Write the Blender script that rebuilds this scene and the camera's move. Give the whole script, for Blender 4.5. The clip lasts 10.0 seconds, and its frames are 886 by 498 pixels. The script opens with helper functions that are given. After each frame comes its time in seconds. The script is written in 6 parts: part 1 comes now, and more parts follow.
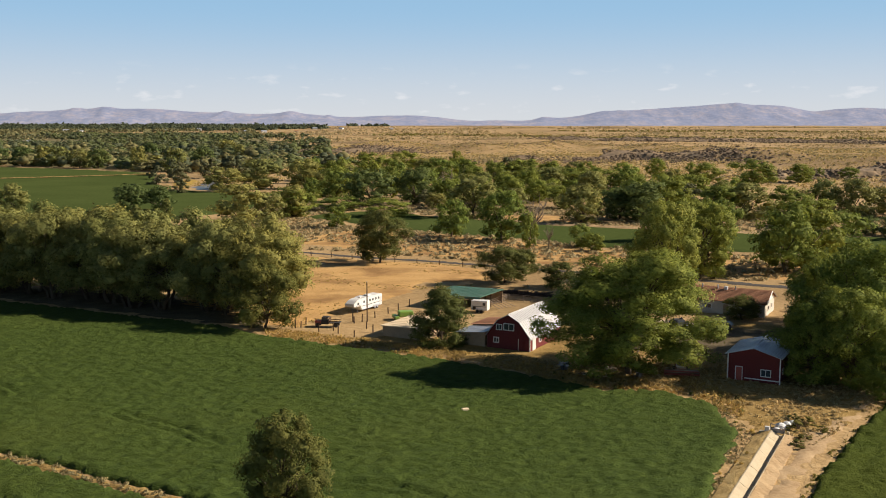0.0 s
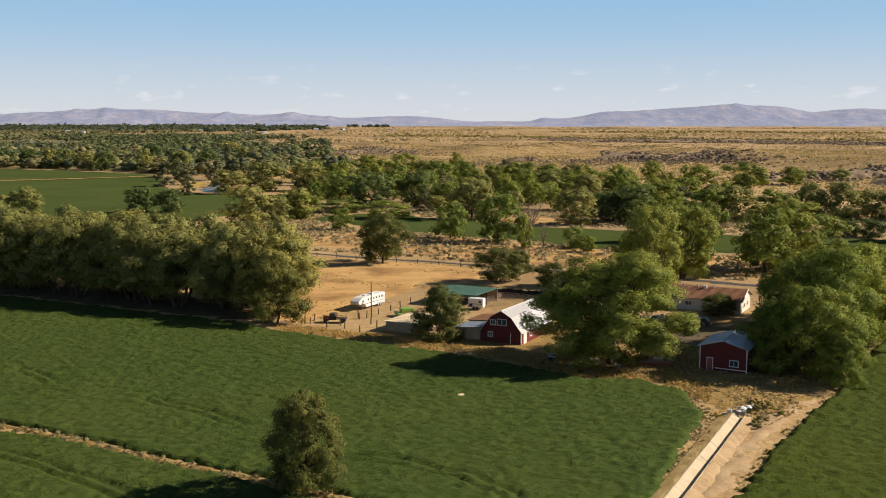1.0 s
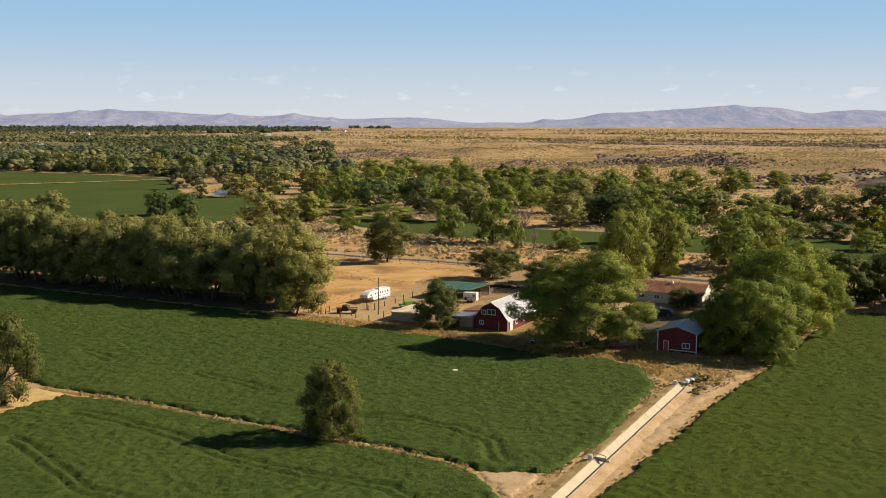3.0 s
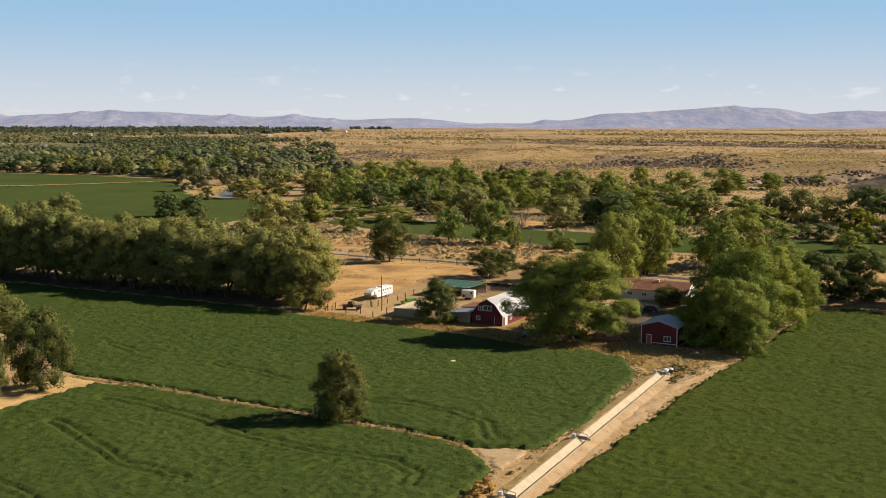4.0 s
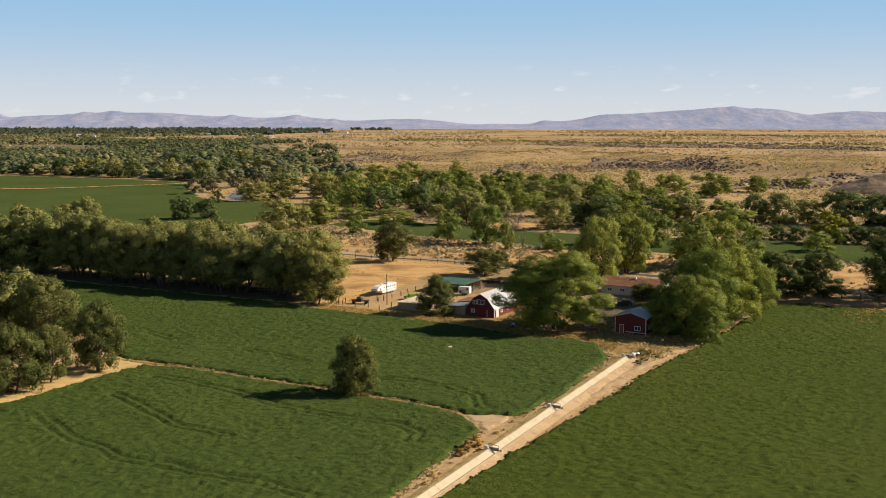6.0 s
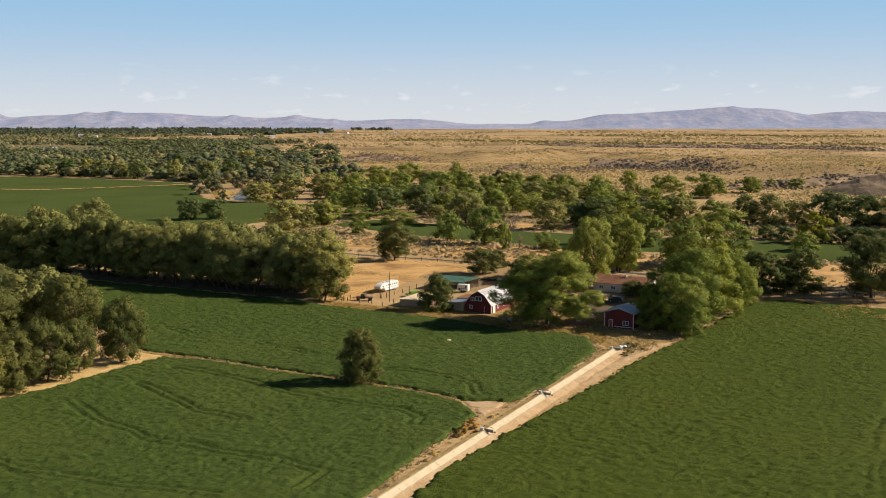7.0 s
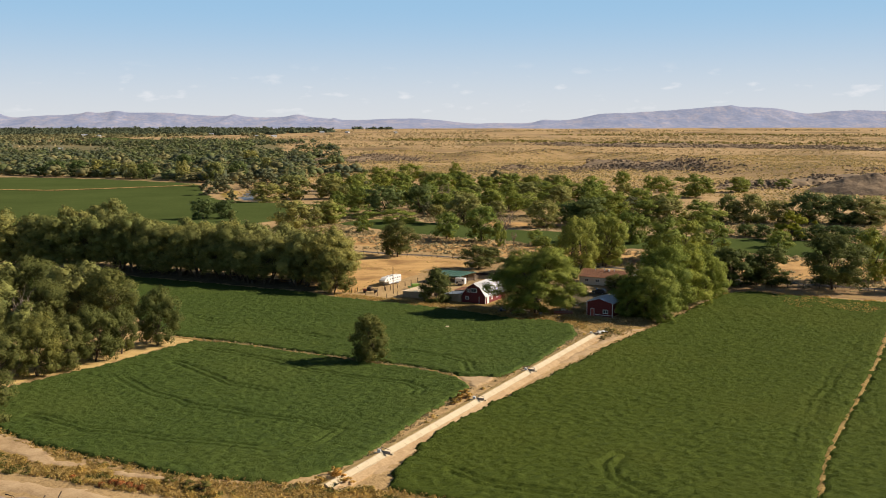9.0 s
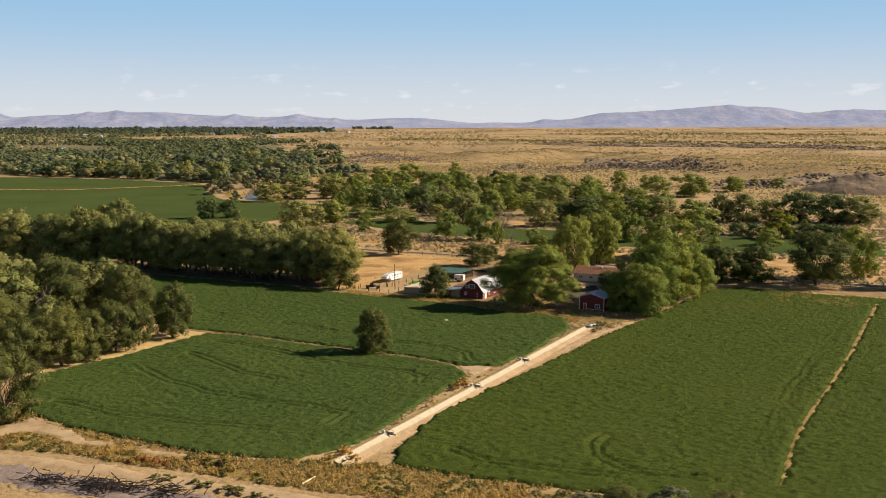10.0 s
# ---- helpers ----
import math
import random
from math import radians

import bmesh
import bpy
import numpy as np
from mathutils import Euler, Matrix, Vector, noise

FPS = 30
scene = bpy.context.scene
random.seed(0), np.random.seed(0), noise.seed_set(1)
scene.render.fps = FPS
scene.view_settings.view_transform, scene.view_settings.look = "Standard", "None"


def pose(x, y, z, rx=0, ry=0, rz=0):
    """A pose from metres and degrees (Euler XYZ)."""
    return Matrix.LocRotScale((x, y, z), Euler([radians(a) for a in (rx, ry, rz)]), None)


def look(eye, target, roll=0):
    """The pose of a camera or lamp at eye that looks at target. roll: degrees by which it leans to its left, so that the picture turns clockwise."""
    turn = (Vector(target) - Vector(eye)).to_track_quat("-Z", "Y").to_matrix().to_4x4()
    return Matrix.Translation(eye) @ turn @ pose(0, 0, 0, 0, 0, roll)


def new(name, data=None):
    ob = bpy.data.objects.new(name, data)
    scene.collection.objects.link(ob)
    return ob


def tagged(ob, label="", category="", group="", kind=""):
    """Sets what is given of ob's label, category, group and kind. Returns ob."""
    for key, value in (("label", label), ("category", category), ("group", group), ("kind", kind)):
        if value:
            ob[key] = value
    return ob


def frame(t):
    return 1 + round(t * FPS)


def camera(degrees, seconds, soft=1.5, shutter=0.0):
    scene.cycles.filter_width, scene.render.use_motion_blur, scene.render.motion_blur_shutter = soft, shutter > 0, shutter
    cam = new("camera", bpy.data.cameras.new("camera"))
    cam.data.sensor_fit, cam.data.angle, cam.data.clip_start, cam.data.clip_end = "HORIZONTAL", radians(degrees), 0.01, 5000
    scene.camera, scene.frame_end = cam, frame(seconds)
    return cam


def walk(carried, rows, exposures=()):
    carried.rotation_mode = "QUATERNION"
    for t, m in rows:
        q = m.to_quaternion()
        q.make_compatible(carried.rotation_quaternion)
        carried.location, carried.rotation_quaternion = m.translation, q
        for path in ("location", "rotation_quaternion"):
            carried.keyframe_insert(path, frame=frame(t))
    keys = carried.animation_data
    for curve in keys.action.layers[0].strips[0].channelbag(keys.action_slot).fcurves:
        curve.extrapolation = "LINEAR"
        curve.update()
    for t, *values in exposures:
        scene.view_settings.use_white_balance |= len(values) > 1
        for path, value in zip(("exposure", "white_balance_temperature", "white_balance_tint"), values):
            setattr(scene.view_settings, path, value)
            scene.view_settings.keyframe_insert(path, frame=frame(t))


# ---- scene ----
cam = camera(48.5, 10.0, soft=1.0)
# seconds, eye x, y, z, yaw, pitch, roll: a drone that backs away and climbs
PATH = [
    (0.0, 0.00, 0.00, 40.00, 0.000, -7.302, 0.000),
    (0.5, 0.24, -7.68, 41.15, 0.016, -7.295, 0.001),
    (1.0, 0.41, -15.43, 42.25, 0.033, -7.288, 0.002),
    (1.5, 0.58, -23.17, 43.15, 0.049, -7.282, 0.003),
    (2.0, 0.80, -30.91, 44.17, 0.066, -7.275, 0.004),
    (2.5, 1.00, -38.61, 45.18, 0.082, -7.269, 0.005),
    (4.0, 1.54, -61.79, 48.07, 0.138, -7.242, 0.008),
    (4.5, 1.70, -69.48, 49.15, 0.142, -7.242, 0.009),
    (5.0, 1.80, -77.13, 50.16, 0.145, -7.242, 0.010),
    (5.5, 1.96, -84.72, 51.16, 0.148, -7.242, 0.022),
    (7.0, 2.32, -107.60, 54.10, 0.165, -7.269, 0.060),
    (7.5, 2.46, -115.12, 54.94, 0.167, -7.284, 0.078),
    (8.0, 2.61, -122.63, 55.73, 0.169, -7.299, 0.097),
    (8.5, 2.79, -130.05, 56.49, 0.171, -7.315, 0.115),
    (9.0, 2.90, -137.42, 57.19, 0.174, -7.339, 0.133),
    (9.5, 3.05, -144.71, 57.85, 0.178, -7.363, 0.152),
    (10.0, 3.16, -151.83, 58.55, 0.181, -7.387, 0.170),
]
walk(cam, [(t, pose(x, y, z, 90 + pitch, roll, yaw)) for t, x, y, z, yaw, pitch, roll in PATH], exposures=[(0.0, 0.64), (10.0, 0.68)])

# ---- light: low clear-sky sun from the right ----
SUN_EL, SUN_AZ = radians(30), radians(84)
sun_way = Vector((math.sin(SUN_AZ) * math.cos(SUN_EL), math.cos(SUN_AZ) * math.cos(SUN_EL), math.sin(SUN_EL)))
sun = new("sun", bpy.data.lights.new("sun", "SUN"))
sun.data.energy, sun.data.angle, sun.data.color = 5.0, radians(0.5), (1.0, 0.875, 0.735)
sun.matrix_world = look(sun_way * 900, (0, 0, 0))

world = bpy.data.worlds.new("sky")
scene.world = world
world.use_nodes = True
wn, wl = world.node_tree.nodes, world.node_tree.links
wn.clear()
sky = wn.new("ShaderNodeTexSky")
sky.sky_type, sky.sun_disc = "NISHITA", False
sky.sun_elevation, sky.sun_rotation, sky.altitude, sky.air_density, sky.dust_density, sky.ozone_density = SUN_EL, SUN_AZ, 1300, 0.7, 0.3, 1.0
wgeo = wn.new("ShaderNodeTexCoord")
wsep = wn.new("ShaderNodeSeparateXYZ")
wl.new(wgeo.outputs["Generated"], wsep.inputs[0])
wmap = wn.new("ShaderNodeMapping")
wmap.inputs["Scale"].default_value = (30, 30, 95)
wl.new(wgeo.outputs["Generated"], wmap.inputs[0])
wnoise = wn.new("ShaderNodeTexNoise")
wnoise.inputs["Scale"].default_value, wnoise.inputs["Detail"].default_value = 1.0, 6
wl.new(wmap.outputs[0], wnoise.inputs["Vector"])
wramp = wn.new("ShaderNodeMapRange")
wramp.inputs[1].default_value, wramp.inputs[2].default_value, wramp.inputs[3].default_value, wramp.inputs[4].default_value = 0.60, 0.72, 0.0, 0.6
wl.new(wnoise.outputs[0], wramp.inputs[0])
wband = wn.new("ShaderNodeMapRange")          # thin fair-weather cloud low over the ranges only
wband.inputs[1].default_value, wband.inputs[2].default_value, wband.inputs[3].default_value, wband.inputs[4].default_value = 0.035, 0.06, 1.0, 0.0
wl.new(wsep.outputs[2], wband.inputs[0])
wmul = wn.new("ShaderNodeMath")
wmul.operation = "MULTIPLY"
wl.new(wramp.outputs[0], wmul.inputs[0])
wl.new(wband.outputs[0], wmul.inputs[1])
wmix = wn.new("ShaderNodeMix")
wmix.data_type = "RGBA"
wmix.inputs[7].default_value = (11.5, 11.6, 12.0, 1)
wl.new(wmul.outputs[0], wmix.inputs[0])
whaze = wn.new("ShaderNodeMapRange")         # white valley haze at the horizon, clear blue above it
whaze.interpolation_type = "SMOOTHSTEP"
whaze.inputs[1].default_value, whaze.inputs[2].default_value = -0.01, 0.125
wl.new(wsep.outputs[2], whaze.inputs[0])
wlow = wn.new("ShaderNodeMix")
wlow.data_type = "RGBA"
wlow.inputs[6].default_value, wlow.inputs[7].default_value = (9.5, 9.8, 10.2, 1), (4.5, 7.5, 10.6, 1)
wl.new(whaze.outputs[0], wlow.inputs[0])
wup = wn.new("ShaderNodeMapRange")
wup.interpolation_type = "SMOOTHSTEP"
wup.inputs[1].default_value, wup.inputs[2].default_value = 0.08, 0.5
wl.new(wsep.outputs[2], wup.inputs[0])
wmix2 = wn.new("ShaderNodeMix")
wmix2.data_type = "RGBA"
wl.new(wup.outputs[0], wmix2.inputs[0])
wl.new(wlow.outputs[2], wmix2.inputs[6])
wl.new(sky.outputs[0], wmix2.inputs[7])
wl.new(wmix2.outputs[2], wmix.inputs[6])
wbg = wn.new("ShaderNodeBackground")
wbg.inputs[1].default_value = 0.046
wl.new(wmix.outputs[2], wbg.inputs[0])
wout = wn.new("ShaderNodeOutputWorld")
wl.new(wbg.outputs[0], wout.inputs[0])

# ---- materials ----


def nodes_of(name):
    m = bpy.data.materials.new(name)
    m.use_nodes = True
    nt = m.node_tree
    return m, nt, nt.nodes["Principled BSDF"]


def link(nt, a, b):
    nt.links.new(a, b)


def noise_node(nt, scale, detail=4, stretch=None, turn=0.0, rough=0.55):
    co = nt.nodes.new("ShaderNodeNewGeometry")
    mp = nt.nodes.new("ShaderNodeMapping")
    mp.inputs["Scale"].default_value = stretch or (1, 1, 1)
    mp.inputs["Rotation"].default_value = (0, 0, turn)
    link(nt, co.outputs["Position"], mp.inputs[0])
    n = nt.nodes.new("ShaderNodeTexNoise")
    n.inputs["Scale"].default_value, n.inputs["Detail"].default_value, n.inputs["Roughness"].default_value = scale, detail, rough
    link(nt, mp.outputs[0], n.inputs["Vector"])
    return n


def ramp_node(nt, src, stops):
    r = nt.nodes.new("ShaderNodeValToRGB")
    els = r.color_ramp.elements
    while len(els) < len(stops):
        els.new(0.5)
    for e, (p, c) in zip(els, stops):
        e.position, e.color = p, (*c, 1)
    link(nt, src, r.inputs[0])
    return r


def mix_node(nt, fac, a, b, mode="MIX"):
    m = nt.nodes.new("ShaderNodeMix")
    m.data_type, m.blend_type = "RGBA", mode
    if isinstance(fac, float):
        m.inputs[0].default_value = fac
    else:
        link(nt, fac, m.inputs[0])
    for sock, v in ((6, a), (7, b)):
        if isinstance(v, tuple):
            m.inputs[sock].default_value = (*v, 1)
        else:
            link(nt, v, m.inputs[sock])
    return m.outputs[2]


def bump_node(nt, src, bs, strength, dist):
    b = nt.nodes.new("ShaderNodeBump")
    b.inputs["Strength"].default_value, b.inputs["Distance"].default_value = strength, dist
    link(nt, src, b.inputs["Height"])
    link(nt, b.outputs[0], bs.inputs["Normal"])


def earth(name, stops, big, fine, rough=0.95, bump=0.4, dist=0.2, stretch=None, turn=0.0, stain=None, stain_scale=0.02, shine=0.15):
    """Soil, stubble or crop: coarse patches, fine grain, relief."""
    m, nt, bs = nodes_of(name)
    n1 = noise_node(nt, big, 5, stretch, turn)
    n2 = noise_node(nt, fine, 3, stretch, turn, 0.7)
    mixv = nt.nodes.new("ShaderNodeMath")
    mixv.operation = "MULTIPLY_ADD"
    mixv.inputs[1].default_value = 0.5
    half = nt.nodes.new("ShaderNodeMath")
    half.operation = "MULTIPLY"
    half.inputs[1].default_value = 0.5
    link(nt, n1.outputs[0], mixv.inputs[0])
    link(nt, n2.outputs[0], half.inputs[0])
    link(nt, half.outputs[0], mixv.inputs[2])
    col = ramp_node(nt, mixv.outputs[0], stops).outputs[0]
    if stain:
        n3 = noise_node(nt, stain_scale, 4)
        f = nt.nodes.new("ShaderNodeMapRange")
        f.inputs[1].default_value, f.inputs[2].default_value = 0.48, 0.66
        link(nt, n3.outputs[0], f.inputs[0])
        col = mix_node(nt, f.outputs[0], col, stain)
    link(nt, col, bs.inputs["Base Color"])
    bs.inputs["Roughness"].default_value = rough
    bs.inputs["Specular IOR Level"].default_value = shine
    if bump:
        bump_node(nt, n2.outputs[0], bs, bump, dist)
    return m


def foliage(name, dark, mid, light, passing=0.3):
    """Leaves: a colour of its own for each spray, light that passes through."""
    m, nt, bs = nodes_of(name)
    g = nt.nodes.new("ShaderNodeNewGeometry")
    oi = nt.nodes.new("ShaderNodeObjectInfo")
    col = ramp_node(nt, g.outputs["Random Per Island"], [(0.0, tuple((a + b) / 2 for a, b in zip(dark, mid))), (0.55, mid), (1.0, tuple(0.6 * a + 0.4 * b for a, b in zip(light, mid)))]).outputs[0]
    shift = ramp_node(nt, oi.outputs["Random"], [(0.0, (0.80, 0.86, 0.80)), (0.5, (1.0, 1.0, 1.0)), (1.0, (1.22, 1.14, 1.0))]).outputs[0]
    col = mix_node(nt, 1.0, col, shift, "MULTIPLY")
    n = noise_node(nt, 0.22, 3)
    patch = ramp_node(nt, n.outputs[0], [(0.3, (0.75, 0.8, 0.75)), (0.7, (1.2, 1.15, 1.0))]).outputs[0]
    col = mix_node(nt, 1.0, col, patch, "MULTIPLY")
    link(nt, col, bs.inputs["Base Color"])
    bs.inputs["Roughness"].default_value = 0.7
    bs.inputs["Specular IOR Level"].default_value = 0.10
    tr = nt.nodes.new("ShaderNodeBsdfTranslucent")
    link(nt, col, tr.inputs[0])
    mx = nt.nodes.new("ShaderNodeMixShader")
    mx.inputs[0].default_value = passing
    link(nt, bs.outputs[0], mx.inputs[1])
    link(nt, tr.outputs[0], mx.inputs[2])
    link(nt, mx.outputs[0], nt.nodes["Material Output"].inputs[0])
    return m


def paint(name, col, rough=0.6, metal=0.0, wear=0.25, scale=1.2, bump=0.0, dirt=(0.25, 0.2, 0.15), spec=0.4):
    """Painted or plain built surface with dirt and fading."""
    m, nt, bs = nodes_of(name)
    n = noise_node(nt, scale, 6, None, 0, 0.65)
    n2 = noise_node(nt, scale * 14, 3)
    f = nt.nodes.new("ShaderNodeMapRange")
    f.inputs[1].default_value, f.inputs[2].default_value, f.inputs[4].default_value = 0.45, 0.75, wear
    link(nt, n.outputs[0], f.inputs[0])
    c = mix_node(nt, f.outputs[0], col, dirt)
    tone = ramp_node(nt, n2.outputs[0], [(0.3, (0.88, 0.88, 0.88)), (0.7, (1.06, 1.06, 1.06))]).outputs[0]
    c = mix_node(nt, 1.0, c, tone, "MULTIPLY")
    link(nt, c, bs.inputs["Base Color"])
    bs.inputs["Roughness"].default_value, bs.inputs["Metallic"].default_value = rough, metal
    bs.inputs["Specular IOR Level"].default_value = spec
    if bump:
        bump_node(nt, n2.outputs[0], bs, bump, 0.03)
    return m


M_GROUND = earth("dry_ground", [(0.30, (0.20, 0.132, 0.058)), (0.5, (0.40, 0.266, 0.120)), (0.7, (0.53, 0.37, 0.182))], 0.05, 0.9, 0.97, 0.6, 0.5, stain=(0.20, 0.135, 0.062), stain_scale=0.0035)
M_STUBBLE = earth("dry_stubble", [(0.32, (0.30, 0.165, 0.058)), (0.5, (0.50, 0.300, 0.110)), (0.7, (0.60, 0.385, 0.155))], 0.09, 1.6, 0.97, 0.4, 0.2, (1, 2.2, 1), radians(-28), stain=(0.27, 0.150, 0.056), stain_scale=0.07)
M_STRAW = earth("straw_verge", [(0.3, (0.30, 0.19, 0.07)), (0.5, (0.50, 0.34, 0.13)), (0.7, (0.62, 0.45, 0.20))], 0.35, 3.0, 0.97, 0.6, 0.2)
M_BANK = earth("weedy_bank", [(0.3, (0.13, 0.09, 0.03)), (0.48, (0.28, 0.18, 0.055)), (0.7, (0.46, 0.32, 0.13))], 0.3, 2.2, 0.97, 0.8, 0.3)
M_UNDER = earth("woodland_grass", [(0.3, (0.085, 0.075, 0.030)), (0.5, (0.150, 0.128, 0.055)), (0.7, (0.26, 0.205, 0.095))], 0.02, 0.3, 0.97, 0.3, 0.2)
M_SCREE = earth("volcanic_scree", [(0.36, (0.11, 0.085, 0.062)), (0.5, (0.24, 0.175, 0.11)), (0.64, (0.40, 0.275, 0.14))], 0.05, 0.3, 0.97, 0.6, 0.6)
# soil with tree shade put into its colour, for the windbreak and yard
M_SHADED_SOIL = earth("shaded_soil", [(0.3, (0.05, 0.038, 0.02)), (0.5, (0.11, 0.085, 0.045)), (0.7, (0.20, 0.15, 0.08))], 0.3, 2.5, 0.97, 0.6, 0.2)
M_ASH = earth("ashy_soil", [(0.3, (0.13, 0.095, 0.075)), (0.5, (0.25, 0.185, 0.145)), (0.7, (0.40, 0.32, 0.26))], 0.5, 2.5, 0.97, 0.5, 0.15)
M_DUST = earth("dusty_track", [(0.3, (0.25, 0.16, 0.08)), (0.5, (0.42, 0.29, 0.155)), (0.72, (0.52, 0.38, 0.22))], 0.25, 2.5, 0.97, 0.35, 0.12)
M_YARD = earth("bare_yard", [(0.3, (0.15, 0.09, 0.04)), (0.5, (0.27, 0.17, 0.08)), (0.7, (0.40, 0.27, 0.13))], 0.2, 2.0, 0.97, 0.5, 0.2, stain=(0.32, 0.21, 0.085), stain_scale=0.12)
M_CROP = earth("alfalfa", [(0.30, (0.0278, 0.044, 0.0101)), (0.5, (0.0535, 0.080, 0.0162)), (0.68, (0.0770, 0.106, 0.0224))], 0.55, 3.2, 0.85, 0.8, 0.3, (1, 1.5, 1), radians(31), stain=(0.0642, 0.088, 0.0179), stain_scale=0.03, shine=0.06)
M_CROP_WARM = earth("warm_alfalfa", [(0.30, (0.0306, 0.044, 0.0078)), (0.5, (0.0571, 0.078, 0.0123)), (0.68, (0.0816, 0.104, 0.0179))], 0.55, 3.2, 0.85, 0.8, 0.3, (1, 1.5, 1), radians(31), stain=(0.0653, 0.083, 0.0134), stain_scale=0.03, shine=0.04)
M_FARCROP = earth("far_alfalfa", [(0.3, (0.050, 0.068, 0.020)), (0.5, (0.066, 0.088, 0.026)), (0.7, (0.084, 0.108, 0.032))], 0.02, 0.6, 1.0, 0.3, 0.2, shine=0.0)
M_ASPHALT = earth("asphalt", [(0.3, (0.060, 0.054, 0.048)), (0.7, (0.105, 0.094, 0.082))], 0.3, 4.0, 0.97, 0.2, 0.02)
M_ROCK = earth("lava_rock", [(0.3, (0.09, 0.066, 0.046)), (0.5, (0.17, 0.122, 0.078)), (0.7, (0.30, 0.215, 0.13))], 0.03, 0.35, 0.95, 0.6, 0.8)
# slope colours blued to carry part of the distance haze
M_RANGE = earth("hazed_mountain_slope", [(0.36, (0.15, 0.185, 0.30)), (0.5, (0.27, 0.275, 0.36)), (0.62, (0.45, 0.375, 0.37))], 0.012, 0.05, 1.0, 0.2, 3.0, shine=0.0)
_nt = M_RANGE.node_tree                              # haze of the air in front of the distant ranges, put in as emission
_haze_glow = _nt.nodes.new("ShaderNodeEmission")
_haze_glow.inputs[0].default_value, _haze_glow.inputs[1].default_value = (0.265, 0.285, 0.365, 1), 1.0
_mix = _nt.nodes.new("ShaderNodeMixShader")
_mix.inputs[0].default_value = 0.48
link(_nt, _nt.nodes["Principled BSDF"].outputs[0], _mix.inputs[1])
link(_nt, _haze_glow.outputs[0], _mix.inputs[2])
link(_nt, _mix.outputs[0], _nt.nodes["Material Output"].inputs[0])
M_LEAF_COTTON = foliage("cottonwood_leaf", (0.145, 0.166, 0.038), (0.259, 0.275, 0.058), (0.428, 0.410, 0.093), 0.28)
M_LEAF_GROVE = foliage("shade_tree_leaf", (0.115, 0.149, 0.034), (0.206, 0.240, 0.049), (0.360, 0.372, 0.075), 0.32)
M_LEAF_RIVER = foliage("river_leaf", (0.108, 0.136, 0.032), (0.192, 0.224, 0.048), (0.315, 0.330, 0.075), 0.33)
M_LEAF_LIGHT = foliage("light_cottonwood_leaf", (0.124, 0.164, 0.042), (0.206, 0.247, 0.058), (0.306, 0.331, 0.078), 0.36)
M_LEAF_ELM = foliage("elm_leaf", (0.147, 0.150, 0.054), (0.237, 0.235, 0.080), (0.356, 0.335, 0.114), 0.28)
M_LEAF_OLIVE = foliage("olive_leaf", (0.080, 0.088, 0.029), (0.132, 0.140, 0.043), (0.205, 0.202, 0.060), 0.34)
M_LEAF_GREY = foliage("willow_leaf", (0.10, 0.11, 0.06), (0.16, 0.16, 0.085), (0.22, 0.21, 0.12), 0.2)
M_LEAF_YELLOW = foliage("turning_leaf", (0.13, 0.15, 0.024), (0.23, 0.245, 0.034), (0.38, 0.35, 0.05), 0.40)
M_LEAF_DEEP = foliage("deep_green_leaf", (0.076, 0.103, 0.039), (0.127, 0.161, 0.057), (0.190, 0.224, 0.078), 0.36)
M_LEAF_DARK = foliage("shade_leaf", (0.066, 0.082, 0.026), (0.113, 0.133, 0.038), (0.179, 0.195, 0.055), 0.3)
# distance haze mixed into these leaf colours: greyer and bluer than near crowns
M_HAZED_GREEN = foliage("hazed_green_crown", (0.117, 0.136, 0.057), (0.145, 0.166, 0.069), (0.183, 0.196, 0.086), 0.3)
M_HAZED_OLIVE = foliage("hazed_olive_crown", (0.155, 0.151, 0.077), (0.194, 0.184, 0.095), (0.243, 0.222, 0.118), 0.3)
M_HAZED_DARK = foliage("hazed_dark_crown", (0.076, 0.092, 0.058), (0.097, 0.114, 0.071), (0.123, 0.137, 0.090), 0.3)
M_SAGE = foliage("sagebrush_leaf", (0.253, 0.198, 0.119), (0.391, 0.310, 0.181), (0.540, 0.437, 0.250), 0.35)
M_GOLD = foliage("rabbitbrush", (0.42, 0.25, 0.070), (0.62, 0.395, 0.120), (0.76, 0.54, 0.19), 0.48)
M_GRASSGOLD = foliage("bunchgrass", (0.414, 0.287, 0.114), (0.575, 0.408, 0.174), (0.713, 0.529, 0.240), 0.3)
M_WEED = foliage("green_weed", (0.10, 0.10, 0.028), (0.18, 0.165, 0.048), (0.28, 0.24, 0.08), 0.3)
M_HAY = foliage("dry_grass", (0.34, 0.225, 0.080), (0.50, 0.340, 0.125), (0.64, 0.460, 0.185), 0.45)
M_RUSSET = foliage("russet_weed", (0.24, 0.075, 0.03), (0.36, 0.13, 0.05), (0.45, 0.2, 0.08), 0.2)
M_BARK = paint("bark", (0.10, 0.075, 0.05), 0.95, 0, 0.4, 0.8, 0.5, (0.05, 0.035, 0.025), 0.1)
M_DEADWOOD = paint("dead_wood", (0.27, 0.21, 0.16), 0.9, 0, 0.4, 0.8, 0.4, (0.12, 0.09, 0.07), 0.1)
M_BRUSH = paint("charred_branch", (0.045, 0.035, 0.03), 0.95, 0, 0.4, 1.0, 0.4, (0.12, 0.09, 0.07), 0.1)
M_BARNRED = paint("barn_red", (0.135, 0.021, 0.019), 0.7, 0, 0.35, 0.6, 0.2, (0.12, 0.03, 0.025), 0.3)
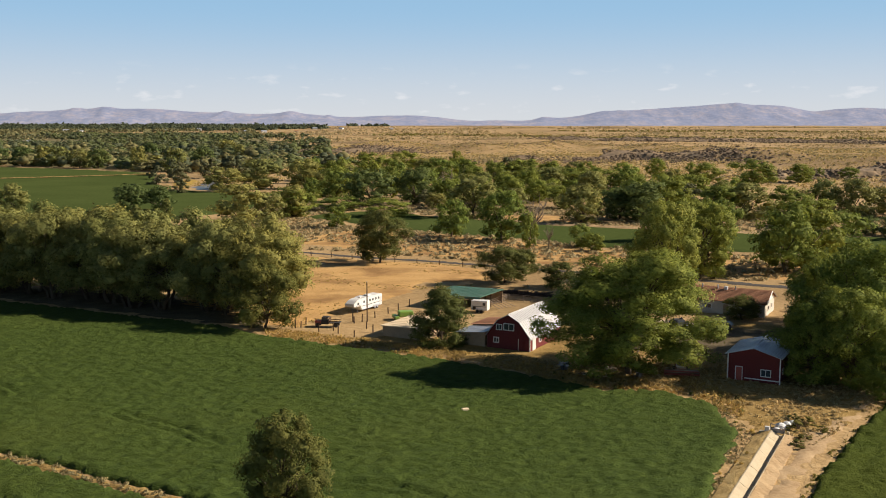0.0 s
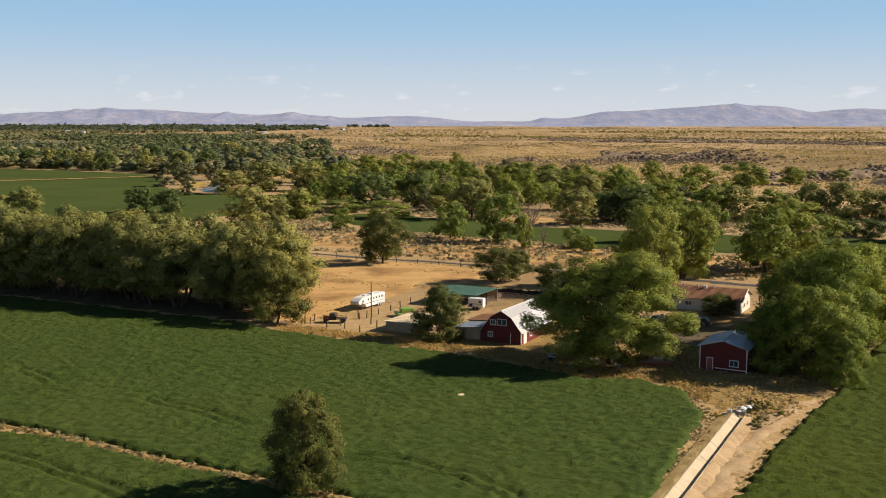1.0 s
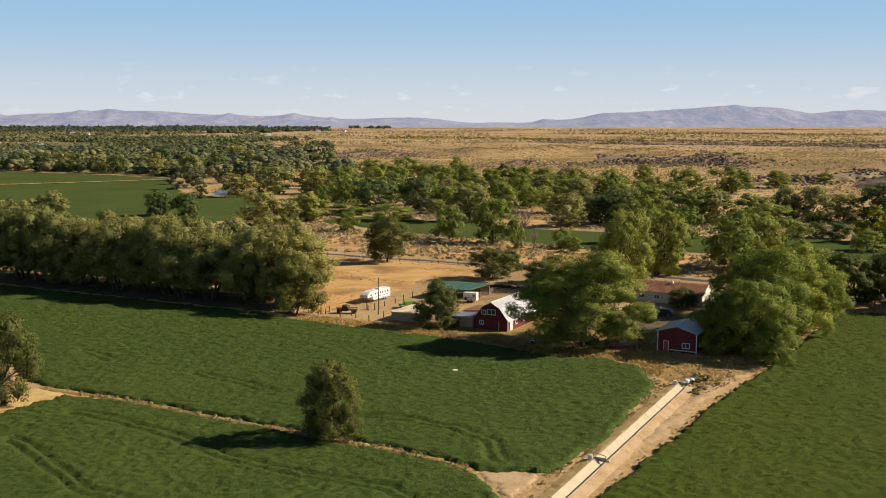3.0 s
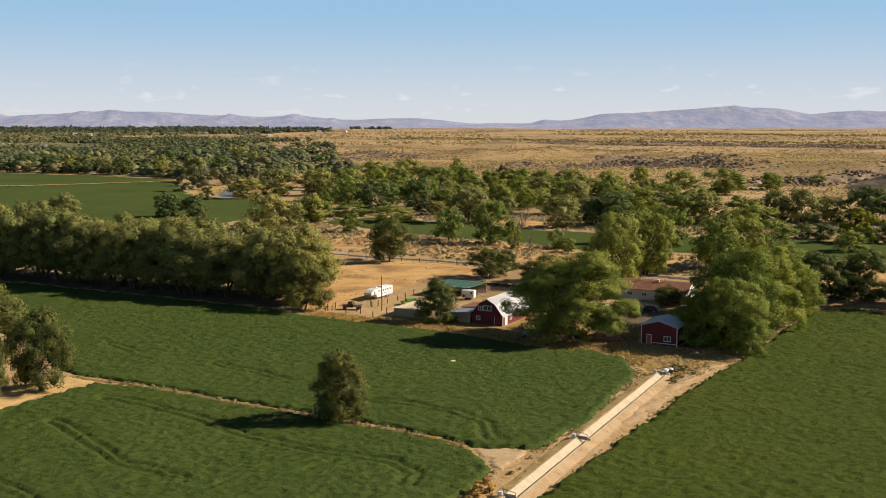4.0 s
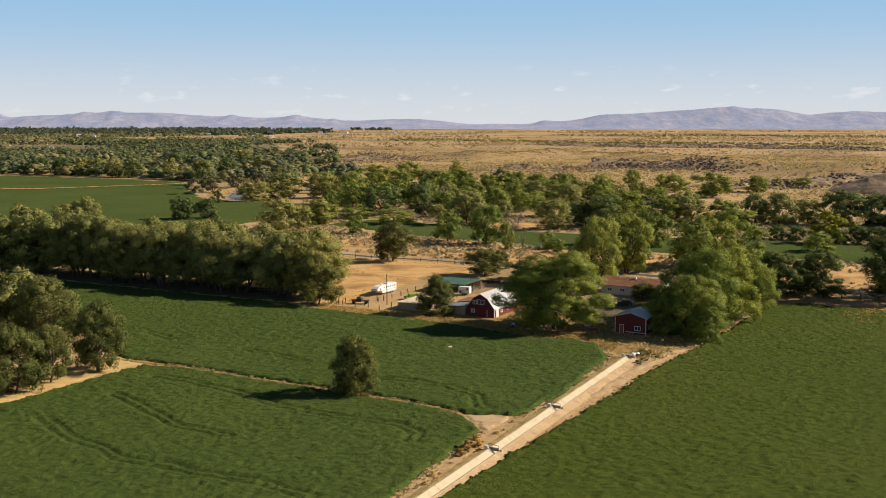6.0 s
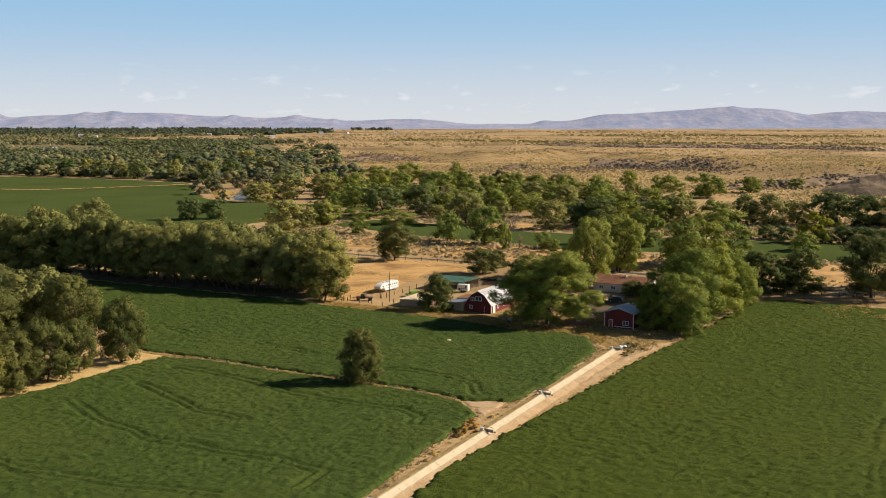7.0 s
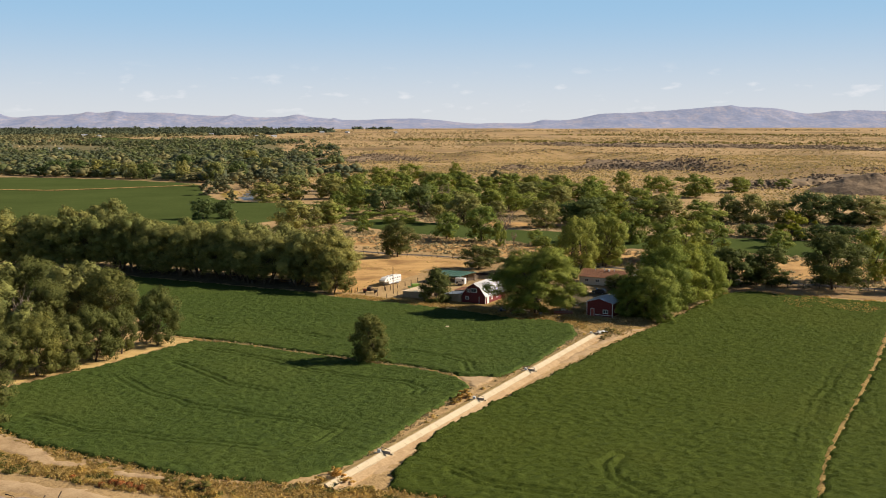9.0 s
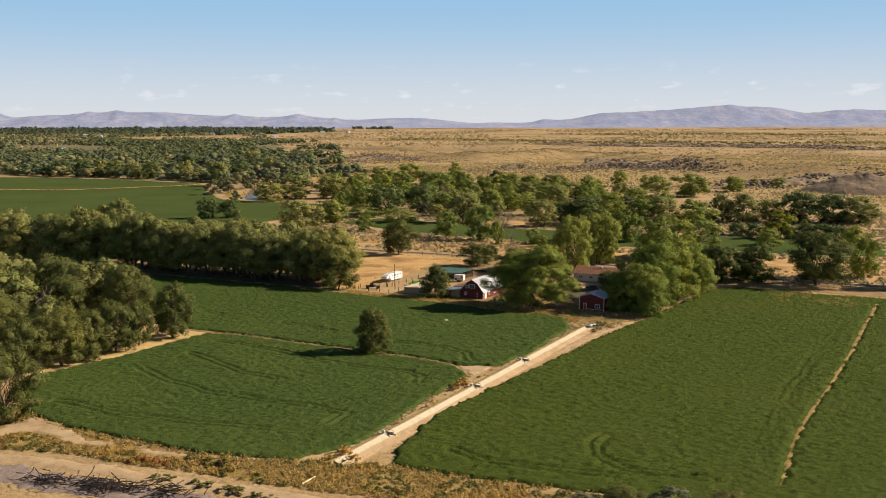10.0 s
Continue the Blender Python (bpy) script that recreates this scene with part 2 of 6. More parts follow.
M_WHITE = paint("white_paint", (0.70, 0.68, 0.63), 0.55, 0, 0.15, 0.8)
M_ROOFWHITE = paint("pale_metal_roof", (0.52, 0.51, 0.49), 0.45, 0.0, 0.2, 0.35, 0, (0.5, 0.46, 0.42), 0.5)
M_TIN = paint("galvanised_roof", (0.46, 0.49, 0.54), 0.42, 0.35, 0.3, 0.4, 0, (0.34, 0.3, 0.27), 0.5)
M_GREENROOF = paint("green_metal_roof", (0.085, 0.185, 0.125), 0.55, 0.0, 0.5, 0.35, 0, (0.20, 0.24, 0.17), 0.4)
M_SHINGLE = paint("brown_shingle", (0.34, 0.165, 0.090), 0.9, 0, 0.35, 0.5, 0.5, (0.12, 0.07, 0.05), 0.2)
M_TANROOF = paint("tan_roll_roof", (0.78, 0.62, 0.40), 0.85, 0, 0.3, 0.3, 0.2, (0.55, 0.42, 0.26), 0.2)
M_TANWALL = paint("weathered_board", (0.40, 0.29, 0.185), 0.85, 0, 0.4, 0.6, 0.3, (0.17, 0.12, 0.08), 0.2)
M_CREAM = paint("cream_siding", (0.60, 0.55, 0.46), 0.7, 0, 0.2, 0.6)
M_CONCRETE = paint("concrete", (0.50, 0.415, 0.275), 0.9, 0, 0.45, 0.5, 0.3, (0.30, 0.22, 0.13), 0.2)
M_STEEL = paint("rusted_steel", (0.30, 0.27, 0.25), 0.6, 0.6, 0.5, 2.0, 0.2, (0.2, 0.1, 0.05))
M_POST = paint("fence_post_wood", (0.10, 0.065, 0.04), 0.95, 0, 0.4, 2.0, 0.4, (0.06, 0.04, 0.03), 0.1)
M_BLACK = paint("black_rubber", (0.02, 0.02, 0.02), 0.7, 0, 0.3, 2.0)
M_DARKCAR = paint("dark_car_paint", (0.03, 0.033, 0.04), 0.3, 0.0, 0.15, 1.0, 0, (0.2, 0.16, 0.12), 0.6)
M_REDPAINT = paint("faded_red_paint", (0.34, 0.07, 0.045), 0.6, 0, 0.4, 1.5, 0.2, (0.2, 0.12, 0.08))
M_LIME = paint("lime_machine_paint", (0.20, 0.34, 0.05), 0.5, 0, 0.3, 1.5)
M_GLASS, _nt, _bs = nodes_of("window_glass")
_bs.inputs["Base Color"].default_value, _bs.inputs["Roughness"].default_value = (0.05, 0.06, 0.07, 1), 0.08
M_WATER, _nt, _bs = nodes_of("pond_water")
_bs.inputs["Base Color"].default_value, _bs.inputs["Roughness"].default_value = (0.10, 0.09, 0.07, 1), 0.32
bump_node(_nt, noise_node(_nt, 0.5, 3).outputs[0], _bs, 0.05, 0.1)

# ---- geometry helpers ----
U = Vector((math.cos(radians(-29)), math.sin(radians(-29)), 0))     # the farm's grid: along the fronts
V = Vector((math.sin(radians(29)), math.cos(radians(29)), 0))       # and away from the camera


def lattice(ix, iy, seed):
    h = (ix.astype(np.int64) * 374761393 + iy.astype(np.int64) * 668265263 + seed * 974711) & 0xFFFFFFFF
    h = ((h ^ (h >> 13)) * 1274126177) & 0xFFFFFFFF
    return ((h ^ (h >> 16)) & 0xFFFF) / 65535.0


def vnoise(x, y, seed=0):
    ix, iy = np.floor(x), np.floor(y)
    fx, fy = x - ix, y - iy
    fx, fy = fx * fx * (3 - 2 * fx), fy * fy * (3 - 2 * fy)
    a, b = lattice(ix, iy, seed), lattice(ix + 1, iy, seed)
    c, d = lattice(ix, iy + 1, seed), lattice(ix + 1, iy + 1, seed)
    return (a + (b - a) * fx) * (1 - fy) + (c + (d - c) * fx) * fy


def fbm(x, y, seed=0, octaves=4):
    s, amp, tot = 0, 0.5, 0
    for k in range(octaves):
        s, tot = s + amp * vnoise(x * 2 ** k, y * 2 ** k, seed + k), tot + amp
        amp /= 2
    return s / tot


def mesh_of(name, verts, faces, material, smooth=False, normals=None):
    """A mesh from arrays; the faces all have the same number of corners."""
    verts, faces = np.asarray(verts, np.float32), np.asarray(faces, np.int32)
    me = bpy.data.meshes.new(name)
    n, k = faces.shape
    me.vertices.add(len(verts))
    me.vertices.foreach_set("co", verts.ravel())
    me.loops.add(n * k)
    me.loops.foreach_set("vertex_index", faces.ravel())
    me.polygons.add(n)
    me.polygons.foreach_set("loop_start", np.arange(n, dtype=np.int32) * k)
    me.polygons.foreach_set("loop_total", np.full(n, k, np.int32))
    me.update(calc_edges=True)
    me.polygons.foreach_set("use_smooth", np.full(n, smooth or normals is not None))
    if normals is not None:                       # rounded shading for sprays of leaves
        at = me.attributes.new("custom_normal", "FLOAT_VECTOR", "POINT")
        at.data.foreach_set("vector", np.asarray(normals, np.float32).ravel())
    me.materials.append(material)
    return me


def child(name, me, parent, label="", m=None):
    ob = new(name, me)
    ob.parent = parent
    if m is not None:
        ob.matrix_basis = m
    return tagged(ob, label) if label else ob


def part(name, bm, material, parent, label="", m=None):
    me = bpy.data.meshes.new(name)
    bm.to_mesh(me)
    bm.free()
    me.materials.append(material)
    return child(name, me, parent, label, m)


def thing(name, label, category, m, group="", kind=""):
    ob = new(name)
    ob.matrix_basis = m
    ob.empty_display_size = 0.5
    return tagged(ob, label, category, group, kind)


def slab(bm, x0, x1, y0, y1, z0, z1, bevel=0.0):
    """A box between two corners, its edges broken where bevel is given."""
    r = bmesh.ops.create_cube(bm, size=1.0, matrix=Matrix.LocRotScale(((x0 + x1) / 2, (y0 + y1) / 2, (z0 + z1) / 2), None, (abs(x1 - x0), abs(y1 - y0), abs(z1 - z0))))
    if bevel:
        edges = list({e for v in r["verts"] for e in v.link_edges})
        bmesh.ops.bevel(bm, geom=edges, offset=bevel, segments=2, affect="EDGES", profile=0.6)


def boxed(*a, bevel=0.0):
    bm = bmesh.new()
    slab(bm, *a, bevel=bevel)
    return bm


def prism(points, y0, y1):
    """An outline in x and z, drawn out along y."""
    bm = bmesh.new()
    a = [bm.verts.new((x, y0, z)) for x, z in points]
    b = [bm.verts.new((x, y1, z)) for x, z in points]
    bm.faces.new(a)
    bm.faces.new(b[::-1])
    for i in range(len(a)):
        j = (i + 1) % len(a)
        bm.faces.new((a[j], a[i], b[i], b[j]))
    bmesh.ops.recalc_face_normals(bm, faces=bm.faces)
    return bm


def rod(bm, a, b, r0, r1=None, n=8):
    a, b = Vector(a), Vector(b)
    q = (b - a).to_track_quat("Z", "Y")
    bmesh.ops.create_cone(bm, cap_ends=True, segments=n, radius1=r0, radius2=r0 if r1 is None else r1, depth=(b - a).length, matrix=Matrix.LocRotScale((a + b) / 2, q, None))


def rods(segments, r0, r1=None, n=8):
    bm = bmesh.new()
    for a, b in segments:
        rod(bm, a, b, r0, r1, n)
    return bm


def inside(px, py, poly):
    """Which points lie in a polygon."""
    hit = np.zeros(px.shape, bool)
    for (x0, y0), (x1, y1) in zip(poly, poly[1:] + poly[:1]):
        if y0 != y1:
            hit ^= ((y0 > py) != (y1 > py)) & (px < (x1 - x0) * (py - y0) / (y1 - y0) + x0)
    return hit


def near_line(px, py, line):
    """Distance from points to a line of straight stretches."""
    best = np.full(px.shape, 1e9)
    for (x0, y0), (x1, y1) in zip(line, line[1:]):
        dx, dy = x1 - x0, y1 - y0
        s = np.clip(((px - x0) * dx + (py - y0) * dy) / (dx * dx + dy * dy), 0, 1)
        best = np.minimum(best, np.hypot(px - x0 - s * dx, py - y0 - s * dy))
    return best


def sheet(name, poly, step, material, height, label, category, ragged=1.2, turn=-29, holes=(), rim=-0.14):
    """A ragged-edged cover laid over the ground inside a polygon; height(x, y) gives its top."""
    c, s = math.cos(radians(turn)), math.sin(radians(turn))
    loc = [(x * c + y * s, -x * s + y * c) for x, y in poly]
    u = np.arange(min(p[0] for p in loc) - 2, max(p[0] for p in loc) + 2, step)
    v = np.arange(min(p[1] for p in loc) - 2, max(p[1] for p in loc) + 2, step)
    gu, gv = np.meshgrid(u, v)
    jit = np.random.default_rng(len(name) + len(poly)).uniform(-0.3, 0.3, (2, *gu.shape)) * step
    gu, gv = gu + jit[0], gv + jit[1]
    x, y = gu * c - gv * s, gu * s + gv * c
    wob = ragged * 2
    ok = inside(x + (fbm(x * 0.25, y * 0.25, 5) - 0.5) * wob * 2 + (vnoise(x * 1.3, y * 1.3, 9) - 0.5) * wob, y + (fbm(x * 0.25, y * 0.25, 15) - 0.5) * wob * 2 + (vnoise(x * 1.3, y * 1.3, 19) - 0.5) * wob, poly)
    for hx, hy, hr in holes:
        ok &= np.hypot(x - hx, y - hy) + (vnoise(x, y, 3) - 0.5) * hr > hr
    cell = ok[:-1, :-1] & ok[1:, :-1] & ok[:-1, 1:] & ok[1:, 1:]
    near = np.zeros(ok.shape, int)
    for a in (slice(None, -1), slice(1, None)):
        for b in (slice(None, -1), slice(1, None)):
            near[a, b] += cell
    z = np.where(near == 4, height(x, y), terrain(x, y) + rim)
    idx = np.arange(x.size).reshape(x.shape)
    f = np.stack([idx[:-1, :-1][cell], idx[:-1, 1:][cell], idx[1:, 1:][cell], idx[1:, :-1][cell]], 1)
    keep, inv = np.unique(f, return_inverse=True)
    verts = np.stack([x.ravel(), y.ravel(), z.ravel()], 1)[keep]
    ob = new(name, mesh_of(name, verts, inv.reshape(f.shape), material, True))
    return tagged(ob, label, category, "", "structure")


# ---- the ground: one sheet from behind the camera to the ranges ----
SCARP = [(-90, 1440), (60, 1370), (180, 1500), (271, 1430), (311, 1200), (330, 1000), (390, 858), (470, 720), (560, 640)]


def terrain(x, y):
    far = np.clip((y - 1300) / 3500, 0, 1.1)
    z = 30 * far ** 1.5
    roll_ = np.clip((np.hypot(x, y - 250) - 450) / 600, 0, 1) * (1 - np.exp(-(np.hypot(x + 152, (y - 645) * 0.6) / 75) ** 2))
    z = z + roll_ * (fbm(x * 0.006, y * 0.006, 31) - 0.5) * 7
    d = near_line(x, y, SCARP)
    z = z + 12 * np.exp(-(d / 60) ** 2) * (0.4 + fbm(x * 0.012, y * 0.012, 8)) * np.clip((y - 640) / 120, 0, 1)
    return z


def graded(a, b, lo, hi, step, grow=1.12):
    """Stations that are evenly spaced between lo and hi and widen outside."""
    out = list(np.arange(lo, hi + step, step))
    s = step
    while out[-1] < b:
        s *= grow
        out.append(out[-1] + s)
    s = step
    while out[0] > a:
        s *= grow
        out.insert(0, out[0] - s)
    return np.array(out)


gx, gy = np.meshgrid(graded(-4700, 4700, -200, 240, 6, 1.07), graded(-900, 4950, -60, 460, 6, 1.035))
gz = terrain(gx, gy) + (fbm(gx * 0.12, gy * 0.12, 2) - 0.5) * 0.12 - 0.06
gi = np.arange(gx.size).reshape(gx.shape)
tagged(new("ground", mesh_of("ground", np.stack([gx.ravel(), gy.ravel(), gz.ravel()], 1), np.stack([gi[:-1, :-1].ravel(), gi[:-1, 1:].ravel(), gi[1:, 1:].ravel(), gi[1:, :-1].ravel()], 1), M_GROUND, True)), "dry tan desert soil with scattered stubble", "ground", "", "structure")

# fields of alfalfa, with wheel ruts pressed into the crop
STRIP = [(57, 1), (61.8, 11.6), (67.8, 24.6), (74.6, 37.6), (89.6, 63.6), (106.2, 93.6), (122.5, 124.5), (141.7, 160)]
BORDER = [(-71, 122.7), (-63, 119.3), (-52, 114.1), (-41, 107.7), (-31.4, 102.2), (-24, 98.6), (-15.3, 94), (-5.5, 88.6), (0.5, 84.3), (6, 79.7)]   # dry strip between two fields
RUTS_A = [[(-14.7, 105.4), (-5.6, 103.3), (3.2, 98.4), (7.9, 92.6), (8.6, 84.4)], [(-72, 149), (-63.5, 141)], [(-45, 132), (-35.6, 125), (-28.7, 119)]]
RUTS_B = [[(-57.8, 107), (-39.2, 94.8), (-30.2, 86.1), (-20.3, 80), (-6.4, 73.8), (-2.9, 68.9), (-4.1, 64.7)], [(-61.8, 92.5), (-52.2, 81.9), (-43.7, 72.5), (-35, 67.4)], [(-70.2, 77.7), (-62.7, 68.7), (-55.8, 62.5), (-47.4, 55.7), (-39.6, 52.3), (-24, 45)], [(-79, 50), (-64, 41), (-48, 35), (-30, 30), (-20, 33), (-17, 40), (-24, 45)]]
RUTS_C = [[(46, 3.5), (42, 5), (36, 6.6), (33, 8), (29.5, 15), (29.5, 21), (33, 26)], [(4, 18.5), (6, 16), (9, 13.5), (14, 10.5), (30, 5)]]
TRAMS_C = [[(78, 59), (87, 74), (108, 110)], [(112, 120), (92, 84), (74, 50), (60, 22)]]


def crop(ruts, seed, bare=(), faint=(), deep=0.62, wide=0.40):
    def top(x, y):
        u, v = x * U.x + y * U.y, x * V.x + y * V.y
        z = 0.44 + 0.40 * (fbm(u * 0.85, v * 1.2, seed, 3) - 0.5) + 0.38 * (np.random.default_rng(seed).random(x.shape) - 0.5)
        z += 0.04 * (fbm(u * 0.05, v * 0.22, seed + 3) - 0.5)
        for lines, sink in ((ruts, deep), (faint, 0.18)):
            for line in lines:
                d = near_line(x + (vnoise(x * .2, y * .2, 4) - .5), y + (vnoise(x * .2, y * .2, 14) - .5), line)
                z -= sink * np.exp(-((d - 0.95) / wide) ** 2) * (0.5 + 0.8 * vnoise(x * 0.25, y * 0.25, 7))
        for line in bare:
            z = np.where(near_line(x, y, line) < 1.3 * vnoise(x * 0.4, y * 0.4, 17) + 0.12, 0.04, z)
        return np.maximum(z, 0.04)
    return top


FIELD_A = [(-170, 250), (-122, 230), (-100, 219), (-70, 204), (-44, 191), (-35, 183), (-12, 170), (5, 160), (17, 150), (25, 144), (33, 144), (39, 136), (39, 124), (25, 93), (15, 79)] + [(x + 0.3, y + 0.55) for x, y in BORDER[::-1]] + [(-76, 128), (-90, 150), (-122, 182), (-190, 225)]
FIELD_B = [(7, 75.5), (8, 70), (7.5, 68), (0, 53), (-12.5, 23), (-17, 18), (-24, 13.5), (-31.5, 14.7), (-43, 17.7), (-57, 25), (-71, 32.4), (-84, 43), (-95, 68), (-83.5, 84), (-76, 95), (-70, 106), (-64, 117)] + [(x - 0.3, y - 0.55) for x, y in BORDER[2:]]
FIELD_C = [(91, 182), (78, 160), (60, 133), (45, 111.5), (25, 79), (9.6, 54.9), (0.6, 40.6), (-6.6, 18), (-6, 10.5), (0.4, 7), (9, 3.9), (22, -0.6), (60, -14), (110, -32), (190, 60), (235, 130), (148, 167), (133, 174.5), (122, 181.5), (115, 184), (110, 188), (105, 190.5), (98, 188)]
sheet("field", FIELD_A, 0.5, M_CROP, crop(RUTS_A, 21), "dense dark green alfalfa field beside the barnyard", "field", ragged=0.35)
sheet("field", FIELD_B, 0.45, M_CROP, crop(RUTS_B, 22), "dense dark green alfalfa field with curved wheel ruts", "field", ragged=0.35)
sheet("field", FIELD_C, 0.5, M_CROP_WARM, crop(RUTS_C, 23, [STRIP], TRAMS_C), "dense green alfalfa field beyond the concrete ditch", "field", ragged=0.35)
flat = lambda x, y: 0.05 + 0.03 * vnoise(x, y, 3)
low = lambda h: (lambda x, y: terrain(x, y) + h + 0.1 * vnoise(x * 0.7, y * 0.7, 6))
sheet("field", [(-62, 418), (-56, 432), (-37, 448), (-5, 426), (40, 388), (68, 376), (101, 360), (142, 348), (176, 335), (215, 318), (196, 268), (154, 273), (128, 292), (103, 302), (84, 305), (58, 312), (45, 319), (23, 343), (0, 353), (-30, 384)], 2.5, M_FARCROP, low(0.4), "green irrigated field among the cottonwoods", "field")
sheet("field", [(-700, 1005), (-484, 925), (-340, 860), (-228, 792), (-212, 745), (-190, 660), (-168, 600), (-135, 577), (-90, 560), (-84, 470), (-100, 420), (-140, 385), (-260, 330), (-420, 420)], 4, M_FARCROP, low(0.4), "broad far green field beyond the windbreak", "field", ragged=2)

TRACK = [(-62, 425), (-55, 434), (-37, 452), (-3, 430), (40, 391), (68, 379), (101, 363), (142, 351)]
sheet("dirt_track", [(x + 0.8, y + 2.2) for x, y in TRACK] + [(x - 0.8, y - 2.2) for x, y in TRACK[::-1]], 1.2, M_DUST, low(0.3), "pale dirt track round the irrigated field", "track", ragged=0.5)
# dry ground covers, tracks and the road
sheet("dry_field", [(-75, 312), (-40, 297), (-20, 288), (8, 276), (14, 262), (13, 246), (-3, 244), (-10, 222), (-18, 205), (-29, 189), (-40, 192), (-60, 215)], 1.5, M_STUBBLE, flat, "golden dry stubble paddock behind the windbreak", "dry field")
sheet("dry_meadow", [(-60, 333), (-20, 303), (30, 275), (85, 248), (122, 222), (160, 204), (260, 165), (300, 240), (215, 264), (154, 270), (100, 298), (58, 308), (20, 340), (-30, 378)], 2, M_STUBBLE, flat, "golden dry grass flat beyond the road", "dry field")
sheet("dry_meadow", [(24, 424), (43, 427), (68, 408), (68, 392), (40, 397), (26, 410)], 2, M_STUBBLE, low(0.35), "golden dry grass strip among the cottonwoods", "dry field")
sheet("yard", [(-20, 182), (-2, 186), (18, 195), (34, 205), (54, 196), (66, 196), (84, 186), (92, 184), (78, 161), (60, 134), (45, 113), (41, 124), (40, 137), (34, 146), (18, 152), (5, 162), (-12, 172)], 1.0, M_BANK, flat, "weedy golden-brown farmyard dirt", "yard")
sheet("dirt_track", [(97, 188), (78, 161), (60, 134), (45, 112.5), (25, 80), (10.5, 55.5), (2, 41), (-6.5, 18), (-10, 16), (-14, 12), (-17, 13.5), (-9, 26), (12, 62), (25, 86), (44, 122), (56, 134), (73, 162), (88, 186)], 0.8, M_DUST, lambda x, y: 0.08 + 0.05 * vnoise(x * .8, y * .8, 3), "pale dusty farm track beside the ditch", "track", ragged=0.8)
sheet("dirt_track", [(-150, 37), (-77, 18.5), (-65, 16), (-48, 9), (-33, 3.8), (-17, -2.6), (30, -16), (90, -34), (90, -41), (30, -22), (-19, -8.5), (-34, -2), (-49, 3), (-66, 10), (-78, 12), (-150, 29)], 0.8, M_DUST, lambda x, y: 0.08 + 0.05 * vnoise(x * .8, y * .8, 3), "pale dusty canal-bank road with wheel marks", "track", ragged=0.6)
sheet("straw_verge", [(-112, 58), (-94, 72), (-82.5, 86), (-75, 96.5), (-69, 107.5), (-63.5, 116.5), (-56, 114.5), (-63, 119.5), (-71, 124), (-78, 116), (-90, 96), (-112, 72)], 0.8, M_STRAW, flat, "pale trampled straw along the tree belt", "verge", ragged=0.8)
sheet("straw_verge", [(x + 0.55, y + 0.9) for x, y in BORDER] + [(x - 0.55, y - 0.9) for x, y in BORDER[::-1]], 0.4, M_BANK, lambda x, y: 0.06 + 0.1 * vnoise(x * 1.2, y * 1.2, 3), "dry grass strip between two alfalfa fields", "verge", ragged=0.35)
# windbreak shade painted as a dark soil strip
sheet("straw_verge", [(-170, 252), (-122, 231.5), (-100, 220.5), (-70, 205.5), (-44, 192.5), (-36, 187), (-31, 200), (-40, 213), (-80, 233), (-122, 255), (-150, 268)], 1.0, M_SHADED_SOIL, flat, "dark soil under the windbreak with its shade in the colour", "verge")
sheet("straw_verge", [(5, 80.6), (8.5, 80.8), (14, 79.4), (12, 75), (8.6, 69), (7, 75), (5.5, 78.6)], 0.4, M_DUST, lambda x, y: 0.09 + 0.05 * vnoise(x, y, 3), "bare sandy turnout by the ditch gate", "verge", ragged=0.5)
sheet("straw_verge", [(x - 1.05, y + 0.45) for x, y in STRIP] + [(x + 1.05, y - 0.45) for x, y in STRIP[::-1]], 0.45, M_BANK, lambda x, y: 0.09 + 0.06 * vnoise(x, y, 3), "narrow bare strip worn across the alfalfa", "verge", ragged=0.2)
sheet("verge", [(91, 184), (98, 189.5), (106, 192), (120, 183), (148, 171), (240, 136), (250, 155), (143, 197), (128, 205), (118, 211), (108, 215), (96, 204)], 1.2, M_YARD, flat, "dry weedy roadside strip", "verge")
sheet("road", [(-90, 331), (-62, 317), (-41, 305.5), (-22, 294), (-5, 287.5), (9, 280), (23, 272), (33, 267), (69, 250.5), (85, 241), (112, 220.5), (121, 215.8), (131, 210), (146, 202), (260, 157), (258, 151.5), (143.5, 196.5), (128.5, 204.5), (118.5, 210.2), (109, 215.5), (82, 236), (67, 245.5), (31.5, 262), (21.5, 267.5), (7.5, 275.5), (-6.5, 283), (-24, 289.5), (-43, 301), (-64, 313), (-92, 327)], 1.0, M_ASPHALT, lambda x, y: 0.11 + 0 * x, "grey paved country road", "road", ragged=0.15)
sheet("pond", [(-170, 710), (-160, 712), (-150, 660), (-140, 620), (-139, 585), (-146, 580), (-156, 606), (-162, 650)], 3, M_WATER, lambda x, y: 0.45 + 0 * x, "still irrigation pond at the field corner", "pond", ragged=2)
sheet("dry_field", [(-185, 690), (-172, 705), (-163, 650), (-157, 606), (-148, 582), (-160, 590), (-176, 640)], 3, M_GOLD, low(0.6), "golden reeds round the pond", "reeds", ragged=2)


# ---- trees ----
def tube(verts, faces, path, radii, n=6):
    """A tapered limb along a path."""
    start = len(verts)
    for i, p in enumerate(path):
        d = (path[min(i + 1, len(path) - 1)] - path[max(i - 1, 0)])
        q = d.to_track_quat("Z", "Y")
        for k in range(n):
            a = 2 * math.pi * k / n
            verts.append(p + q @ Vector((math.cos(a), math.sin(a), 0)) * radii[i])
    for i in range(len(path) - 1):
        for k in range(n):
            a, b = start + i * n + k, start + i * n + (k + 1) % n
            faces.append((a, b, b + n, a + n))


